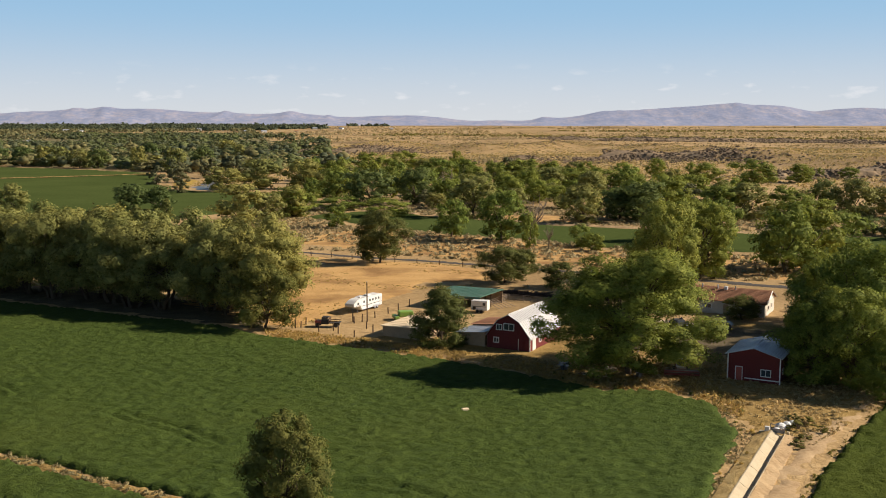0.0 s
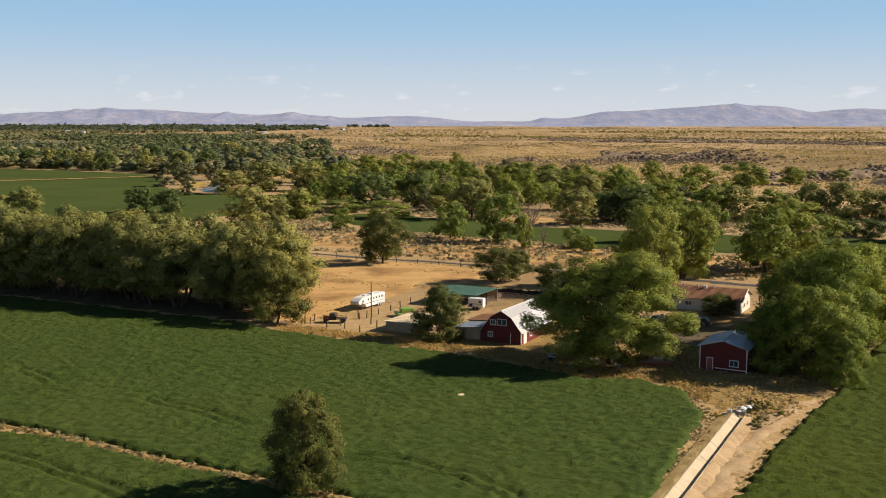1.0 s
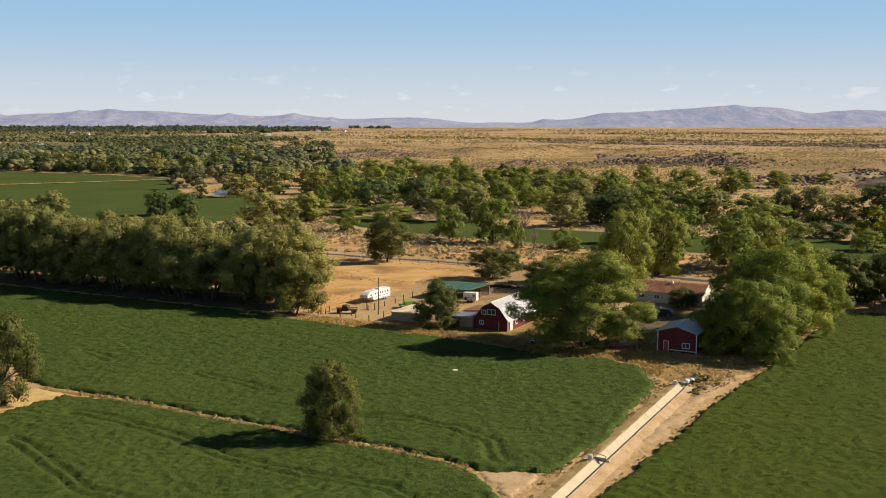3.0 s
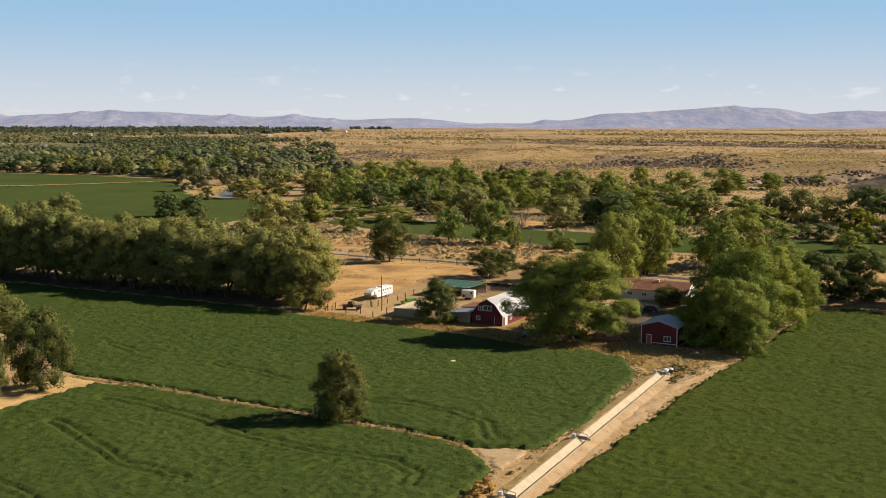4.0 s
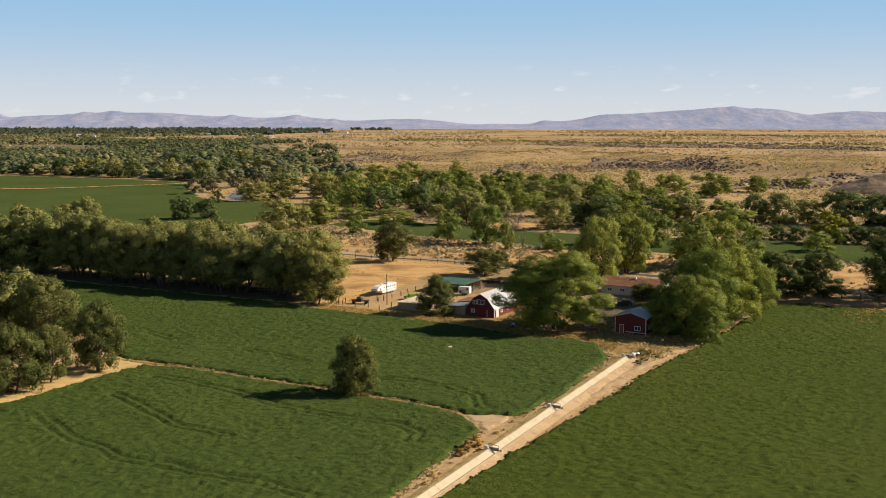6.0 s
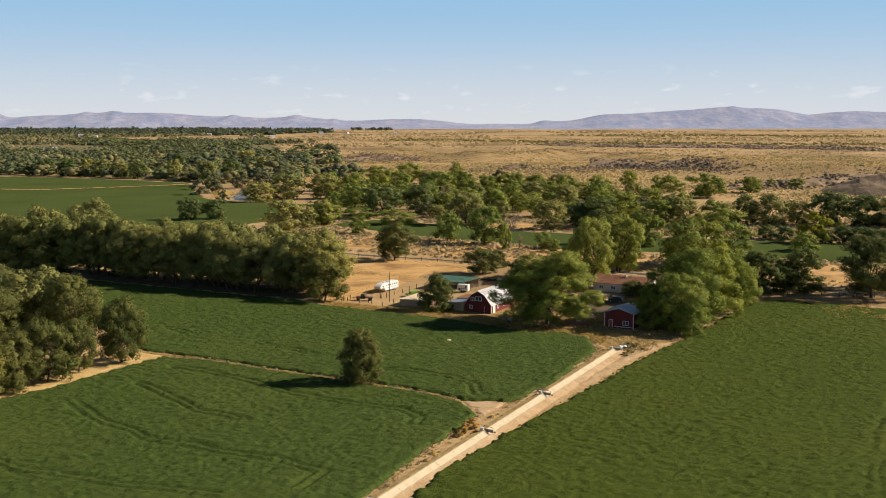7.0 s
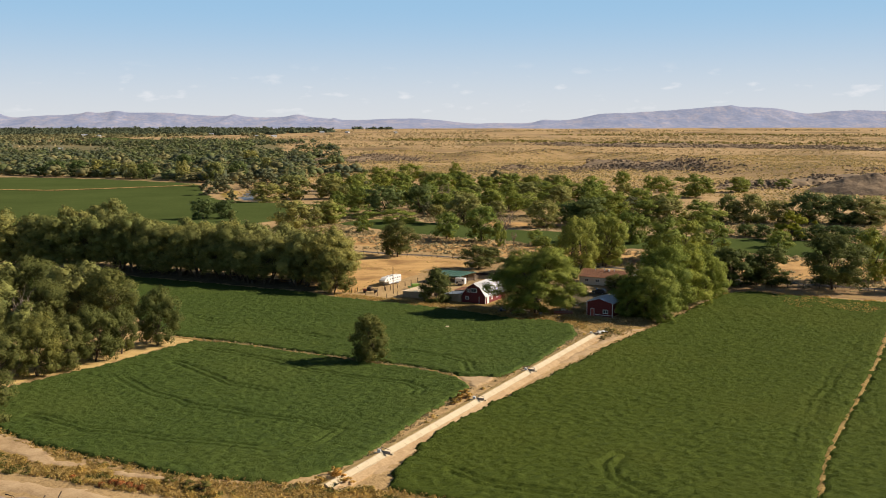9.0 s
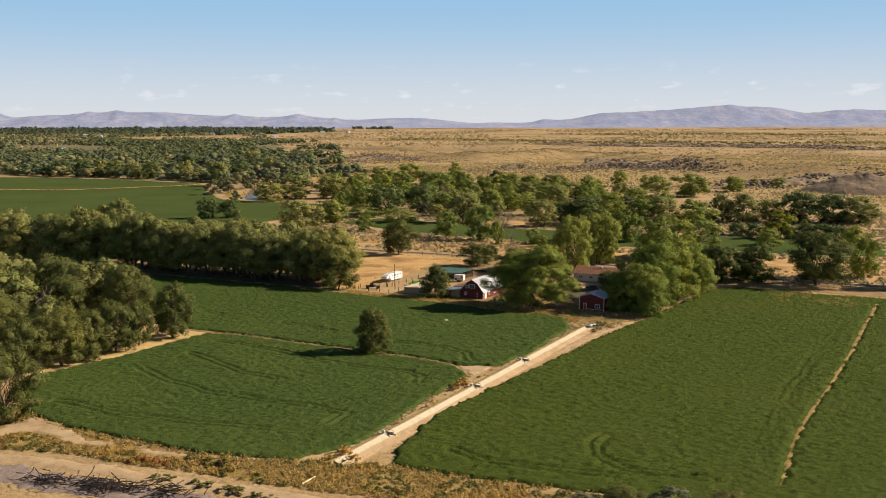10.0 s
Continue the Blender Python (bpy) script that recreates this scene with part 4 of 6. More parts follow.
BOTTOM = [(-420, 930, 17.3, 23.5), (-391, 917, 17.1, 25.7), (-373, 920, 17.7, 15.9), (-349, 895, 17.3, 23.9), (-321, 871, 16.3, 22.3), (-301, 861, 16.7, 20.8), (-438, 933, 9.6, 16.1), (-258, 836, 19.0, 14.7), (-250, 857, 11.6, 18.4), (-221, 811, 19.0, 26.0), (-320, 1079, 19.0, 21.2), (-202, 829, 19.0, 20.2), (-270, 1233, 18.4, 25.6), (-193, 937, 19.0, 21.2), (-205, 745, 14.7, 14.2)]
river = "river cottonwoods"
for i, (x, y, h, w) in enumerate(DARK_ROW):
    plant((MIDELM + MIDDEEP)[i % 5], x, y, h * 0.87, w * 1.22, 63 * i, "dense dark green tree in the river belt", group=river, name="river_tree")
for i, (x, y, h, w) in enumerate(GREEN_ROW):
    plant(MID[i % 6], x, y, h * 0.87, w * 1.22, 77 * i, "spreading green cottonwood in the river belt", group=river, name="cottonwood")
for i, (x, y, h, w) in enumerate(LIGHT_ROW):
    plant(MIDLIGHT[i % 4], x, y, h * 0.87, w * 1.22, 51 * i, "light green cottonwood in the river belt", group=river, name="cottonwood")
for i, (x, y, h, w) in enumerate(SMALL_ROW):
    plant(MIDLIGHT[i % 4] if i % 3 else MID[i % 6], x, y, h, w, 91 * i, "small green cottonwood beside the irrigated strip", group=river, name="cottonwood")
for i, (x, y, h, w) in enumerate([(169, 335, 12.5, 12.8), (191, 362, 6.2, 4.5)]):
    plant(MIDYEL[i % 2], x, y, h * 1.1, w * 1.3, 41 * i, "cottonwood turning yellow beyond the road", name="turning_cottonwood")
for i, (x, y, h, w) in enumerate(THICKET):
    plant(MIDDEEP[i % 2], x, y, h, w, 39 * i, "dark shaded thicket at the green strip's edge", group="thickets", name="thicket")
for i, (x, y, h, w) in enumerate(BOTTOM):
    plant((MIDDEEP + MIDELM)[i % 5], x, y, h, w, 29 * i, "dark rounded tree at the far field's edge", group="far field trees", name="river_tree")
REST = [(-100, 640), (-70, 500), (-40, 462), (20, 440), (100, 430), (150, 440), (150, 520), (120, 600), (90, 720), (20, 800), (-60, 780)]
rng = random.Random(5)
spots = [(x, y, w) for x, y, h, w in DARK_ROW + GREEN_ROW + LIGHT_ROW + SMALL_ROW]
fixed, tries = len(spots), 0
while len(spots) < fixed + 105 and tries < 20000:
    tries += 1
    x, y = rng.uniform(-110, 160), rng.uniform(420, 830)
    if not inside(np.array([x]), np.array([y]), REST)[0] or any(inside(np.array([x]), np.array([y]), p)[0] for p in FREE):
        continue
    w = rng.uniform(9, 18)
    if all(math.hypot(x - a, y - b) > 0.40 * (w + c) for a, b, c in spots):
        spots.append((x, y, w))
spots = spots[fixed:]
for i, (x, y, w) in enumerate(spots):
    back = y > 500
    kinds, words = (FARMID if back else MID, "spreading green cottonwood in the river belt") if rng.random() < 0.52 else (FARLIGHT if back else MIDLIGHT, "light green cottonwood in the river belt") if rng.random() < 0.6 else (MIDELM, "dark green elm in the river belt")
    if rng.random() < 0.05:
        kinds, words = MIDYEL, "yellowing cottonwood in the river belt"
    elif rng.random() < 0.06:
        kinds, words = MIDGREY, "grey willow thicket in the river belt"
    plant(kinds[i % len(kinds)], x, y, w * rng.uniform(0.66, 0.90), w * 1.12, rng.uniform(0, 360), words, group="river cottonwoods", name="cottonwood")
for i, (x, y, h, w) in enumerate([(-178, 668, 13, 17), (-186, 640, 12, 15), (-171, 720, 14, 18), (-190, 700, 14, 17), (-155, 740, 15, 17), (-150, 560, 8, 11)]):
    plant(MIDGREY[i % 2], x, y, h, w, 57 * i, "grey-leaved willow by the pond", group="pond willows", name="willow")


# ---- growth that nobody could count ----
def scatter(name, material, spots, cards, leaf, label, category, seed=0, flat_=1.0, upright=0.0):
    """Clumps of leaf sprays at (x, y, radius, height), joined."""
    rng = np.random.default_rng(seed)
    spots = np.array(spots, float)
    n = len(spots)
    rep = np.repeat(np.arange(n), cards)
    d = rng.normal(size=(len(rep), 3))
    d /= np.linalg.norm(d, axis=1, keepdims=True)
    d[:, 2] = np.abs(d[:, 2])
    sh = rng.uniform(0.55, 1.05, len(rep))[:, None]
    size = np.stack([spots[rep, 2], spots[rep, 2], spots[rep, 3]], 1)
    base = np.stack([spots[rep, 0], spots[rep, 1], terrain(spots[rep, 0], spots[rep, 1])], 1)
    pos = base + d * sh * size
    nor = d * np.array((1, 1, 1 - upright)) + rng.normal(size=d.shape) * 0.45
    nor /= np.linalg.norm(nor, axis=1, keepdims=True)
    r = rng.normal(size=d.shape) * np.array((1, 1, 1 + 3 * upright))
    t = np.cross(nor, np.cross(r, nor))
    t /= np.linalg.norm(t, axis=1, keepdims=True) + 1e-9
    b = np.cross(nor, t)
    s = leaf * spots[rep, 2][:, None] * rng.uniform(0.6, 1.3, (len(rep), 1))
    verts = np.stack([pos - t * s - b * s * 0.5, pos + t * s * 1.1, pos - t * s * 0.4 + b * s * 0.75], 1).reshape(-1, 3)
    soft_ = d + nor * 0.6 + np.array((0, 0, 0.4))
    soft_ /= np.linalg.norm(soft_, axis=1, keepdims=True)
    ob = new(name, mesh_of(name, verts, np.arange(len(verts)).reshape(-1, 3), material, True, np.repeat(soft_, 3, axis=0)))
    return tagged(ob, label, category, "", "stuff")


def strew(n, box, keep, rad, squat, seed):
    rng = np.random.default_rng(seed)
    x, y = rng.uniform(box[0], box[1], n), rng.uniform(box[2], box[3], n)
    ok = keep(x, y)
    x, y = x[ok], y[ok]
    r = rng.uniform(*rad, len(x))
    return np.stack([x, y, r, r * rng.uniform(*squat, len(x))], 1)


def brush_zone(x, y):
    edge = np.interp(x, [-90, -41, -5, 33, 85, 112, 158, 260], [331, 306, 288, 267, 241, 212, 193, 150])
    ok = (y > edge + 3) & (y < 470)
    for p in FREE:
        ok &= ~inside(x, y, p)
    return ok & (fbm(x * 0.05, y * 0.05, 12) > 0.34)


scatter("sagebrush", M_SAGE, strew(23000, (-90, 330, 160, 470), brush_zone, (0.4, 1.3), (0.55, 0.8), 1), 13, 0.5, "grey-tan sagebrush on dry ground", "brush", 1)
scatter("sagebrush", M_SAGE, strew(900, (-200, 60, 180, 330), lambda x, y: inside(x, y, [(12, 246), (14, 270), (60, 250), (84, 238), (110, 208), (92, 200), (70, 215), (45, 222), (30, 212), (20, 222)]), (0.4, 1.3), (0.6, 0.9), 2), 26, 0.42, "grey-tan brush behind the farm buildings", "brush", 2)


def flat_brush(lo, hi, patch):
    return lambda x, y: (~inside(x, y, BELT)) & (~inside(x, y, FREE[2])) & (fbm(x * 0.01, y * 0.016, 12) > patch) & (x > -180 - 0.1 * (y - 800)) & (y > lo) & (y < hi) & (np.abs(x - 3) < 0.48 * (y + 110) + 20)


scatter("desert_brush", M_SAGE, strew(24000, (-500, 1000, 430, 1500), flat_brush(430, 1500, 0.42), (0.6, 1.7), (0.35, 0.6), 3), 8, 0.7, "dry brush over the desert flat", "brush", 3)
scatter("desert_grass", M_GRASSGOLD, strew(90000, (-500, 1000, 480, 1500), flat_brush(480, 1500, 0.25), (0.4, 1.1), (0.25, 0.5), 36), 4, 0.9, "pale golden bunchgrass over the desert flat", "grass", 36)
scatter("desert_brush", M_SAGE, strew(16000, (-900, 1400, 1500, 3000), flat_brush(1500, 3000, 0.46), (1.0, 2.4), (0.4, 0.7), 37), 4, 0.9, "dry brush over the farther desert flat", "brush", 37)
scatter("far_brush", M_WEED, strew(16000, (-200, 2200, 1500, 3400), lambda x, y: (near_line(x, y, [(-100, 2700), (350, 2350), (900, 2250), (1500, 2050), (2200, 1900)]) < 160 * fbm(x * 0.006, y * 0.006, 23)) | (near_line(x, y, [(420, 3300), (1400, 3100), (2200, 2900)]) < 120 * fbm(x * 0.006, y * 0.006, 24)), (2.5, 5), (0.4, 0.7), 5), 5, 0.8, "dark olive brush bands on the far flat", "brush", 5)
scatter("far_brush", M_SAGE, strew(9000, (-1600, 2400, 2000, 4200), lambda x, y: fbm(x * 0.004, y * 0.003, 22) > 0.5, (2.5, 6), (0.4, 0.7), 4), 6, 0.7, "dark brush on the far flat", "brush", 4)


def stones(name, spots, material, label, seed, top=None):
    """Uneven boulders, joined."""
    rng = np.random.default_rng(seed)
    spots = np.array(spots)
    ring = np.array([(math.cos(a), math.sin(a), -0.2) for a in np.arange(0, 6.28, 6.2832 / 5)] + [(math.cos(a + 0.6) * 0.7, math.sin(a + 0.6) * 0.7, 0.55) for a in np.arange(0, 6.28, 6.2832 / 5)] + [(0, 0, 0.85)])
    tri = np.array([(i, (i + 1) % 5, 5 + i) for i in range(5)] + [((i + 1) % 5, 5 + (i + 1) % 5, 5 + i) for i in range(5)] + [(5 + i, 5 + (i + 1) % 5, 10) for i in range(5)])
    n = len(spots)
    v = ring[None] * (1 + rng.uniform(-0.3, 0.3, (n, 11, 3))) * spots[:, None, 2:3] * np.array((1, 1, 0.7))
    v[:, :, 0] += spots[:, 0:1]
    v[:, :, 1] += spots[:, 1:2]
    v[:, :, 2] += (top or terrain)(spots[:, 0], spots[:, 1])[:, None]
    f = (tri[None] + (np.arange(n) * 11)[:, None, None]).reshape(-1, 3)
    return tagged(new(name, mesh_of(name, v.reshape(-1, 3), f, material)), label, "rocks", "", "stuff")


def lava_flow(front, deep, high, seed):
    """A low rugged flow of old lava, boulder-strewn: its face along a line, rising away from the camera."""
    back = [(x * (1 + deep * k / math.hypot(x, y)), y * (1 + deep * k / math.hypot(x, y))) for k, (x, y) in zip([0.35] + [1.0] * (len(front) - 2) + [0.35], front)]
    area = front + back[::-1]
    top = lambda x, y: terrain(x, y) + np.maximum(0.1, high * np.clip(near_line(x, y, front) / (0.4 * deep), 0.1, 1) * (1.7 * fbm(x * 0.022, y * 0.022, seed) - 0.25) + 2.6 * (fbm(x * 0.09, y * 0.09, seed + 4) - 0.5))
    sheet("lava_flow", area, 4.0, M_SCREE, top, "rugged dark lava flow on the desert flat", "lava", ragged=10)
    xs, ys = [p[0] for p in area], [p[1] for p in area]
    near_flow = lambda x, y: (inside(x, y, area) | (near_line(x, y, front) < 26 * fbm(x * 0.03, y * 0.03, seed + 2))) & (fbm(x * 0.035, y * 0.035, seed + 7) > 0.40)
    size = (0.8, 2.4) if ys[0] < 1500 else (1.4, 3.6)
    spots = strew(int(0.10 * (max(xs) - min(xs)) * (max(ys) - min(ys)) / (1 if ys[0] < 1500 else 3)), (min(xs) - 25, max(xs) + 25, min(ys) - 25, max(ys) + 25), near_flow, size, (0.5, 0.8), seed)
    stones("lava_rocks", spots, M_ROCK, "dark boulders on the lava flow", seed, lambda x, y: np.where(inside(x, y, area), top(x, y), terrain(x, y)))


FLOWS = [([(198, 2199), (298, 2097), (403, 1975), (555, 1954), (718, 1905), (838, 1732), (871, 1641)], 90, 7, 101), ([(135, 1032), (179, 1078), (220, 1073), (249, 1012), (303, 946)], 90, 8, 102), ([(220, 703), (265, 717), (306, 720), (349, 728), (406, 722)], 70, 7, 103), ([(51, 1033), (84, 1083), (122, 1073)], 60, 5, 104), ([(-311, 1380), (-270, 1347), (-231, 1370), (-162, 1297), (-105, 1315), (-21, 1302)], 80, 4, 105)]
for flow in FLOWS:
    lava_flow(*flow)


def lava(x, y):
    d = np.minimum.reduce([near_line(x, y, flow[0]) for flow in FLOWS] + [near_line(x, y, SCARP) + 40])
    return (d < 110 * fbm(x * 0.015, y * 0.015, 45)) & (fbm(x * 0.03, y * 0.03, 44) > 0.40) & (y > 560)


stones("lava_rocks", strew(26000, (-330, 760, 560, 1700), lava, (0.6, 2.0), (0.5, 0.8), 6), M_ROCK, "dark volcanic boulders along the escarpment", 6)


def far_trees(x, y):
    left = (x < -150 - 0.12 * (y - 850) + (fbm(x * 0.008, y * 0.008, 62) - 0.5) * 320) & (y > np.interp(x, [-700, -484, -340, -228, -150], [1015, 940, 875, 805, 760]))
    return left & (fbm(x * 0.006, y * 0.004, 61) > np.interp(y, [800, 1500, 2600], [0.22, 0.38, 0.44]))


def woods(name, material, spots, seed, cards, label, lumps=8):
    """Many small domed crowns, joined."""
    rng = np.random.default_rng(seed)
    kinds = []
    bv, bf = BALLS[1]
    for k in range(4):
        core, cn = [], []
        for j in range(lumps):
            a, r = rng.uniform(0, 6.28), 0.36 * math.sqrt((j + 0.3) / lumps)
            rad = rng.uniform(0.13, 0.22)
            mid = np.array((math.cos(a) * r, math.sin(a) * r, rng.uniform(0.3, 0.92 - r) if r < 0.3 else rng.uniform(0.22, 0.5)))
            v = bv * rng.uniform(0.7, 1.15, (len(bv), 1)) * rad * np.array((1, 1, 1.3)) + mid
            n = bv + (v - np.array((0, 0, 0.35))) * 0.8
            core.append(v[bf].reshape(-1, 3))
            cn.append((n / np.linalg.norm(n, axis=1, keepdims=True))[bf].reshape(-1, 3))
        crown = grow(300 + seed + k, n_lobes=12, n_leaves=cards, leaf=0.62 / math.sqrt(cards), low_=0.08, belly=0.5, fuzz=0.3, sub=3, lobe=(0.13, 0.22), heart=0)[0]
        kinds.append((np.concatenate(core + [crown[0]]), None, np.concatenate(cn + [crown[2]])))
    out, nrm = [], []
    for i, (x, y, w, h) in enumerate(spots):
        a = rng.uniform(0, 6.28)
        c, s = math.cos(a), math.sin(a)
        v, n = kinds[i % 4][0] * np.array((w, w, h)), kinds[i % 4][2]
        out.append(np.stack([v[:, 0] * c - v[:, 1] * s + x, v[:, 0] * s + v[:, 1] * c + y, v[:, 2] + float(terrain(np.array(x), np.array(y)))], 1))
        nrm.append(np.stack([n[:, 0] * c - n[:, 1] * s, n[:, 0] * s + n[:, 1] * c, n[:, 2]], 1))
    verts = np.concatenate(out)
    return tagged(new(name, mesh_of(name, verts, np.arange(len(verts)).reshape(-1, 3), material, True, np.concatenate(nrm))), label, "woods", "", "stuff")


# darker than the open ground, so no pale gaps show between far crowns
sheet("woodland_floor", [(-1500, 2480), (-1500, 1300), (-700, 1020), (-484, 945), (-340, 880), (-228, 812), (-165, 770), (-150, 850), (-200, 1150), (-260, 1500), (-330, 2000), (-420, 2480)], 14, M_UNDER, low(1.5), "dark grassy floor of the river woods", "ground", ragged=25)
far_spots = strew(6200, (-1500, 0, 780, 2400), far_trees, (12, 30), (0.36, 0.58), 8)
far_spots = far_spots[np.argsort(far_spots[:, 1])]
for k, (mat, words) in enumerate(((M_HAZED_GREEN, "far cottonwood woods along the river"), (M_HAZED_OLIVE, "far olive-green woods along the river"), (M_HAZED_DARK, "far dark woods along the river"))):
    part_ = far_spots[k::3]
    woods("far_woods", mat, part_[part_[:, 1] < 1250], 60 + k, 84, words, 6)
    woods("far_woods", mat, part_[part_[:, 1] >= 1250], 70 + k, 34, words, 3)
scatter("far_woods", M_HAZED_OLIVE, strew(3600, (-2100, -250, 2200, 3500), lambda x, y: (x < -420 - 0.22 * (y - 2300)) & (fbm(x * 0.004, y * 0.003, 69) > 0.44), (7, 13), (0.6, 0.9), 38), 16, 0.46, "far olive woods before the town", "woods", 38)
scatter("far_woods", M_HAZED_DARK, strew(5200, (-2500, 100, 3300, 4450), lambda x, y: (x < -480 + 0.5 * (y - 3900) + 250 * (fbm(x * 0.004, y * 0.004, 68) - 0.5)) & (fbm(x * 0.003, y * 0.004, 66) > 0.36), (9, 16), (0.7, 1.0), 10), 20, 0.42, "far line of town trees", "woods", 10)
sheet("field", [(-1038, 2703), (-835, 2362), (-640, 2304), (-715, 2559), (-1062, 3017), (-1161, 3051)], 14, M_FARCROP, low(2.5), "distant green field among the river woods", "field", ragged=6)
sheet("field", [(-806, 1644), (-790, 1659), (-839, 1770), (-867, 1779)], 10, M_FARCROP, low(2.5), "distant green field among the river woods", "field", ragged=6)


sheet("dirt_track", [(-620, 748), (-330, 697), (-250, 747), (-215, 777), (-212, 769), (-247, 739), (-327, 688), (-620, 739)], 2.5, M_STUBBLE, low(0.9), "pale track across the far field", "track", ragged=0.15, rim=0.85)
# ---- distance: two ranges ----
def bumps(x, peaks):
    return sum(h * np.exp(-((x - c) / w) ** 2) for c, w, h in peaks)


mx, my = np.meshgrid(np.linspace(-3300, 3300, 900), np.linspace(4560, 4960, 30))
crest = [77, 29, 49, 50, 57, 62, 54, 58, 50, 45, 45, 36, 46, 36, 30, 31, 34, 33, 29, 14, 18, 15, 25, 29, 50, 51, 59, 62, 68, 80, 69, 67, 45, 55, 62, 50, 59]
depth = np.clip((my - 4560) / 330, 0, 1)
wx = mx + (1 - depth) * 420 * (fbm(mx * 0.004, my * 0.004, 81) - 0.5)          # spurs wander on their way down
pk = bumps(wx, [(-2340 + 130 * i, 105, h) for i, h in enumerate(crest)] + [(-3000, 450, 90), (3000, 450, 80), (-2560, 160, 50), (2560, 160, 55)])
pk = pk + bumps(wx, [(-1815, 30, 7), (-1665, 35, 7), (-1070, 28, 8), (-745, 40, 9), (-560, 20, 6), (500, 45, 10)])
ridge = 0
for k, (f_, w_) in enumerate(((0.004, 0.5), (0.009, 0.28), (0.02, 0.14), (0.045, 0.08))):
    ridge = ridge + w_ * (1 - np.abs(2 * vnoise(mx * f_ + my * f_ * 0.4, my * f_ * 1.3 - mx * f_ * 0.3, 70 + k) - 1))
mz = terrain(mx, my) * (my < 4900) + 30 * (my >= 4900) + pk * depth ** 1.15 * (0.97 - 0.35 * (1 - depth) + (0.12 + 1.0 * (1 - depth)) * (ridge - 0.25)) - 4.5
mi = np.arange(mx.size).reshape(mx.shape)
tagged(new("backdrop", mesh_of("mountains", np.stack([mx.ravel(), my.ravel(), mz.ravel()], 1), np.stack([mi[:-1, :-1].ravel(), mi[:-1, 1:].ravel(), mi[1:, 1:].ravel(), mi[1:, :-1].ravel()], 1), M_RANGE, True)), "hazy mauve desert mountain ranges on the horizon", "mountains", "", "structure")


# ---- farm buildings ----
def window(parent, x0, x1, z0, z1, y=0.0, bars=1, side=1):
    """A sash window on a wall that faces local -y: white frame, glazing bars, a dark pane."""
    bm = bmesh.new()
    t = 0.13
    slab(bm, x0, x1, y - 0.09, y - 0.003, z1 - t, z1)
    slab(bm, x0, x1, y - 0.11, y - 0.003, z0, z0 + t)
    slab(bm, x0, x0 + t, y - 0.09, y - 0.003, z0 + t, z1 - t)
    slab(bm, x1 - t, x1, y - 0.09, y - 0.003, z0 + t, z1 - t)
    for i in range(bars):
        xm = x0 + (x1 - x0) * (i + 1) / (bars + 1)
        slab(bm, xm - 0.05, xm + 0.05, y - 0.07, y - 0.003, z0 + t, z1 - t)
    w = part("window", bm, M_WHITE, parent, "white-framed window")
    part("pane", boxed(x0 + t, x1 - t, y - 0.03, y - 0.006, z0 + t, z1 - t), M_GLASS, w, "dark glass")
    return w


def side_window(parent, x, y0, y1, z0, z1):
    """The same on a wall that faces local +x."""
    bm = bmesh.new()
    t = 0.13
    slab(bm, x + 0.003, x + 0.09, y0, y1, z1 - t, z1)
    slab(bm, x + 0.003, x + 0.11, y0, y1, z0, z0 + t)
    slab(bm, x + 0.003, x + 0.09, y0, y0 + t, z0 + t, z1 - t)
    slab(bm, x + 0.003, x + 0.09, y1 - t, y1, z0 + t, z1 - t)
    w = part("window", bm, M_WHITE, parent, "white-framed window")
    part("pane", boxed(x + 0.006, x + 0.03, y0 + t, y1 - t, z0 + t, z1 - t), M_GLASS, w, "dark glass")
    return w


def roof_plane(p0, p1, y0, y1, thick=0.09):
    """A sheet-metal slope between two lines along y, at (x, z) p0 and p1."""
    bm = bmesh.new()
    d = Vector((p1[0] - p0[0], 0, p1[1] - p0[1]))
    n = Vector((-d.z, 0, d.x)).normalized()
    if n.z < 0:
        n = -n

    def plank(ya, yb, lo, hi):
        vs = []
        for yy in (ya, yb):
            for q in (p0, p1):
                for k in (lo, hi):
                    vs.append(bm.verts.new(Vector((q[0], yy, q[1])) + n * k))
        a, b, c, e, f, g, h, i = vs
        for fc in ((a, c, e, b), (f, g, i, h), (a, b, g, f), (c, h, i, e), (b, e, i, g), (a, f, h, c)):
            bm.faces.new(fc)
    plank(y0, y1, 0, thick)
    bmesh.ops.recalc_face_normals(bm, faces=bm.faces)
    return bm


def metal_roof(parent, material, p0, p1, y0, y1, label, thick=0.09, rib=0.75):
    """A slope and its raised seams."""
    slope = part("roof", roof_plane(p0, p1, y0, y1, thick), material, parent, label)
    d = Vector((p1[0] - p0[0], 0, p1[1] - p0[1]))
    n = Vector((-d.z, 0, d.x)).normalized()
    n = -n if n.z < 0 else n
    lift = n * (thick + 0.002)
    me = bpy.data.meshes.new("seam")
    bm = roof_plane((p0[0] + lift.x, p0[1] + lift.z), (p1[0] + lift.x, p1[1] + lift.z), -0.025, 0.025, 0.045)
    bm.to_mesh(me)
    bm.free()
    me.materials.append(material)
    for i in range(1, int((y1 - y0) / rib)):
        child("seam", me, slope, "", pose(0, y0 + i * rib, 0))
    return slope


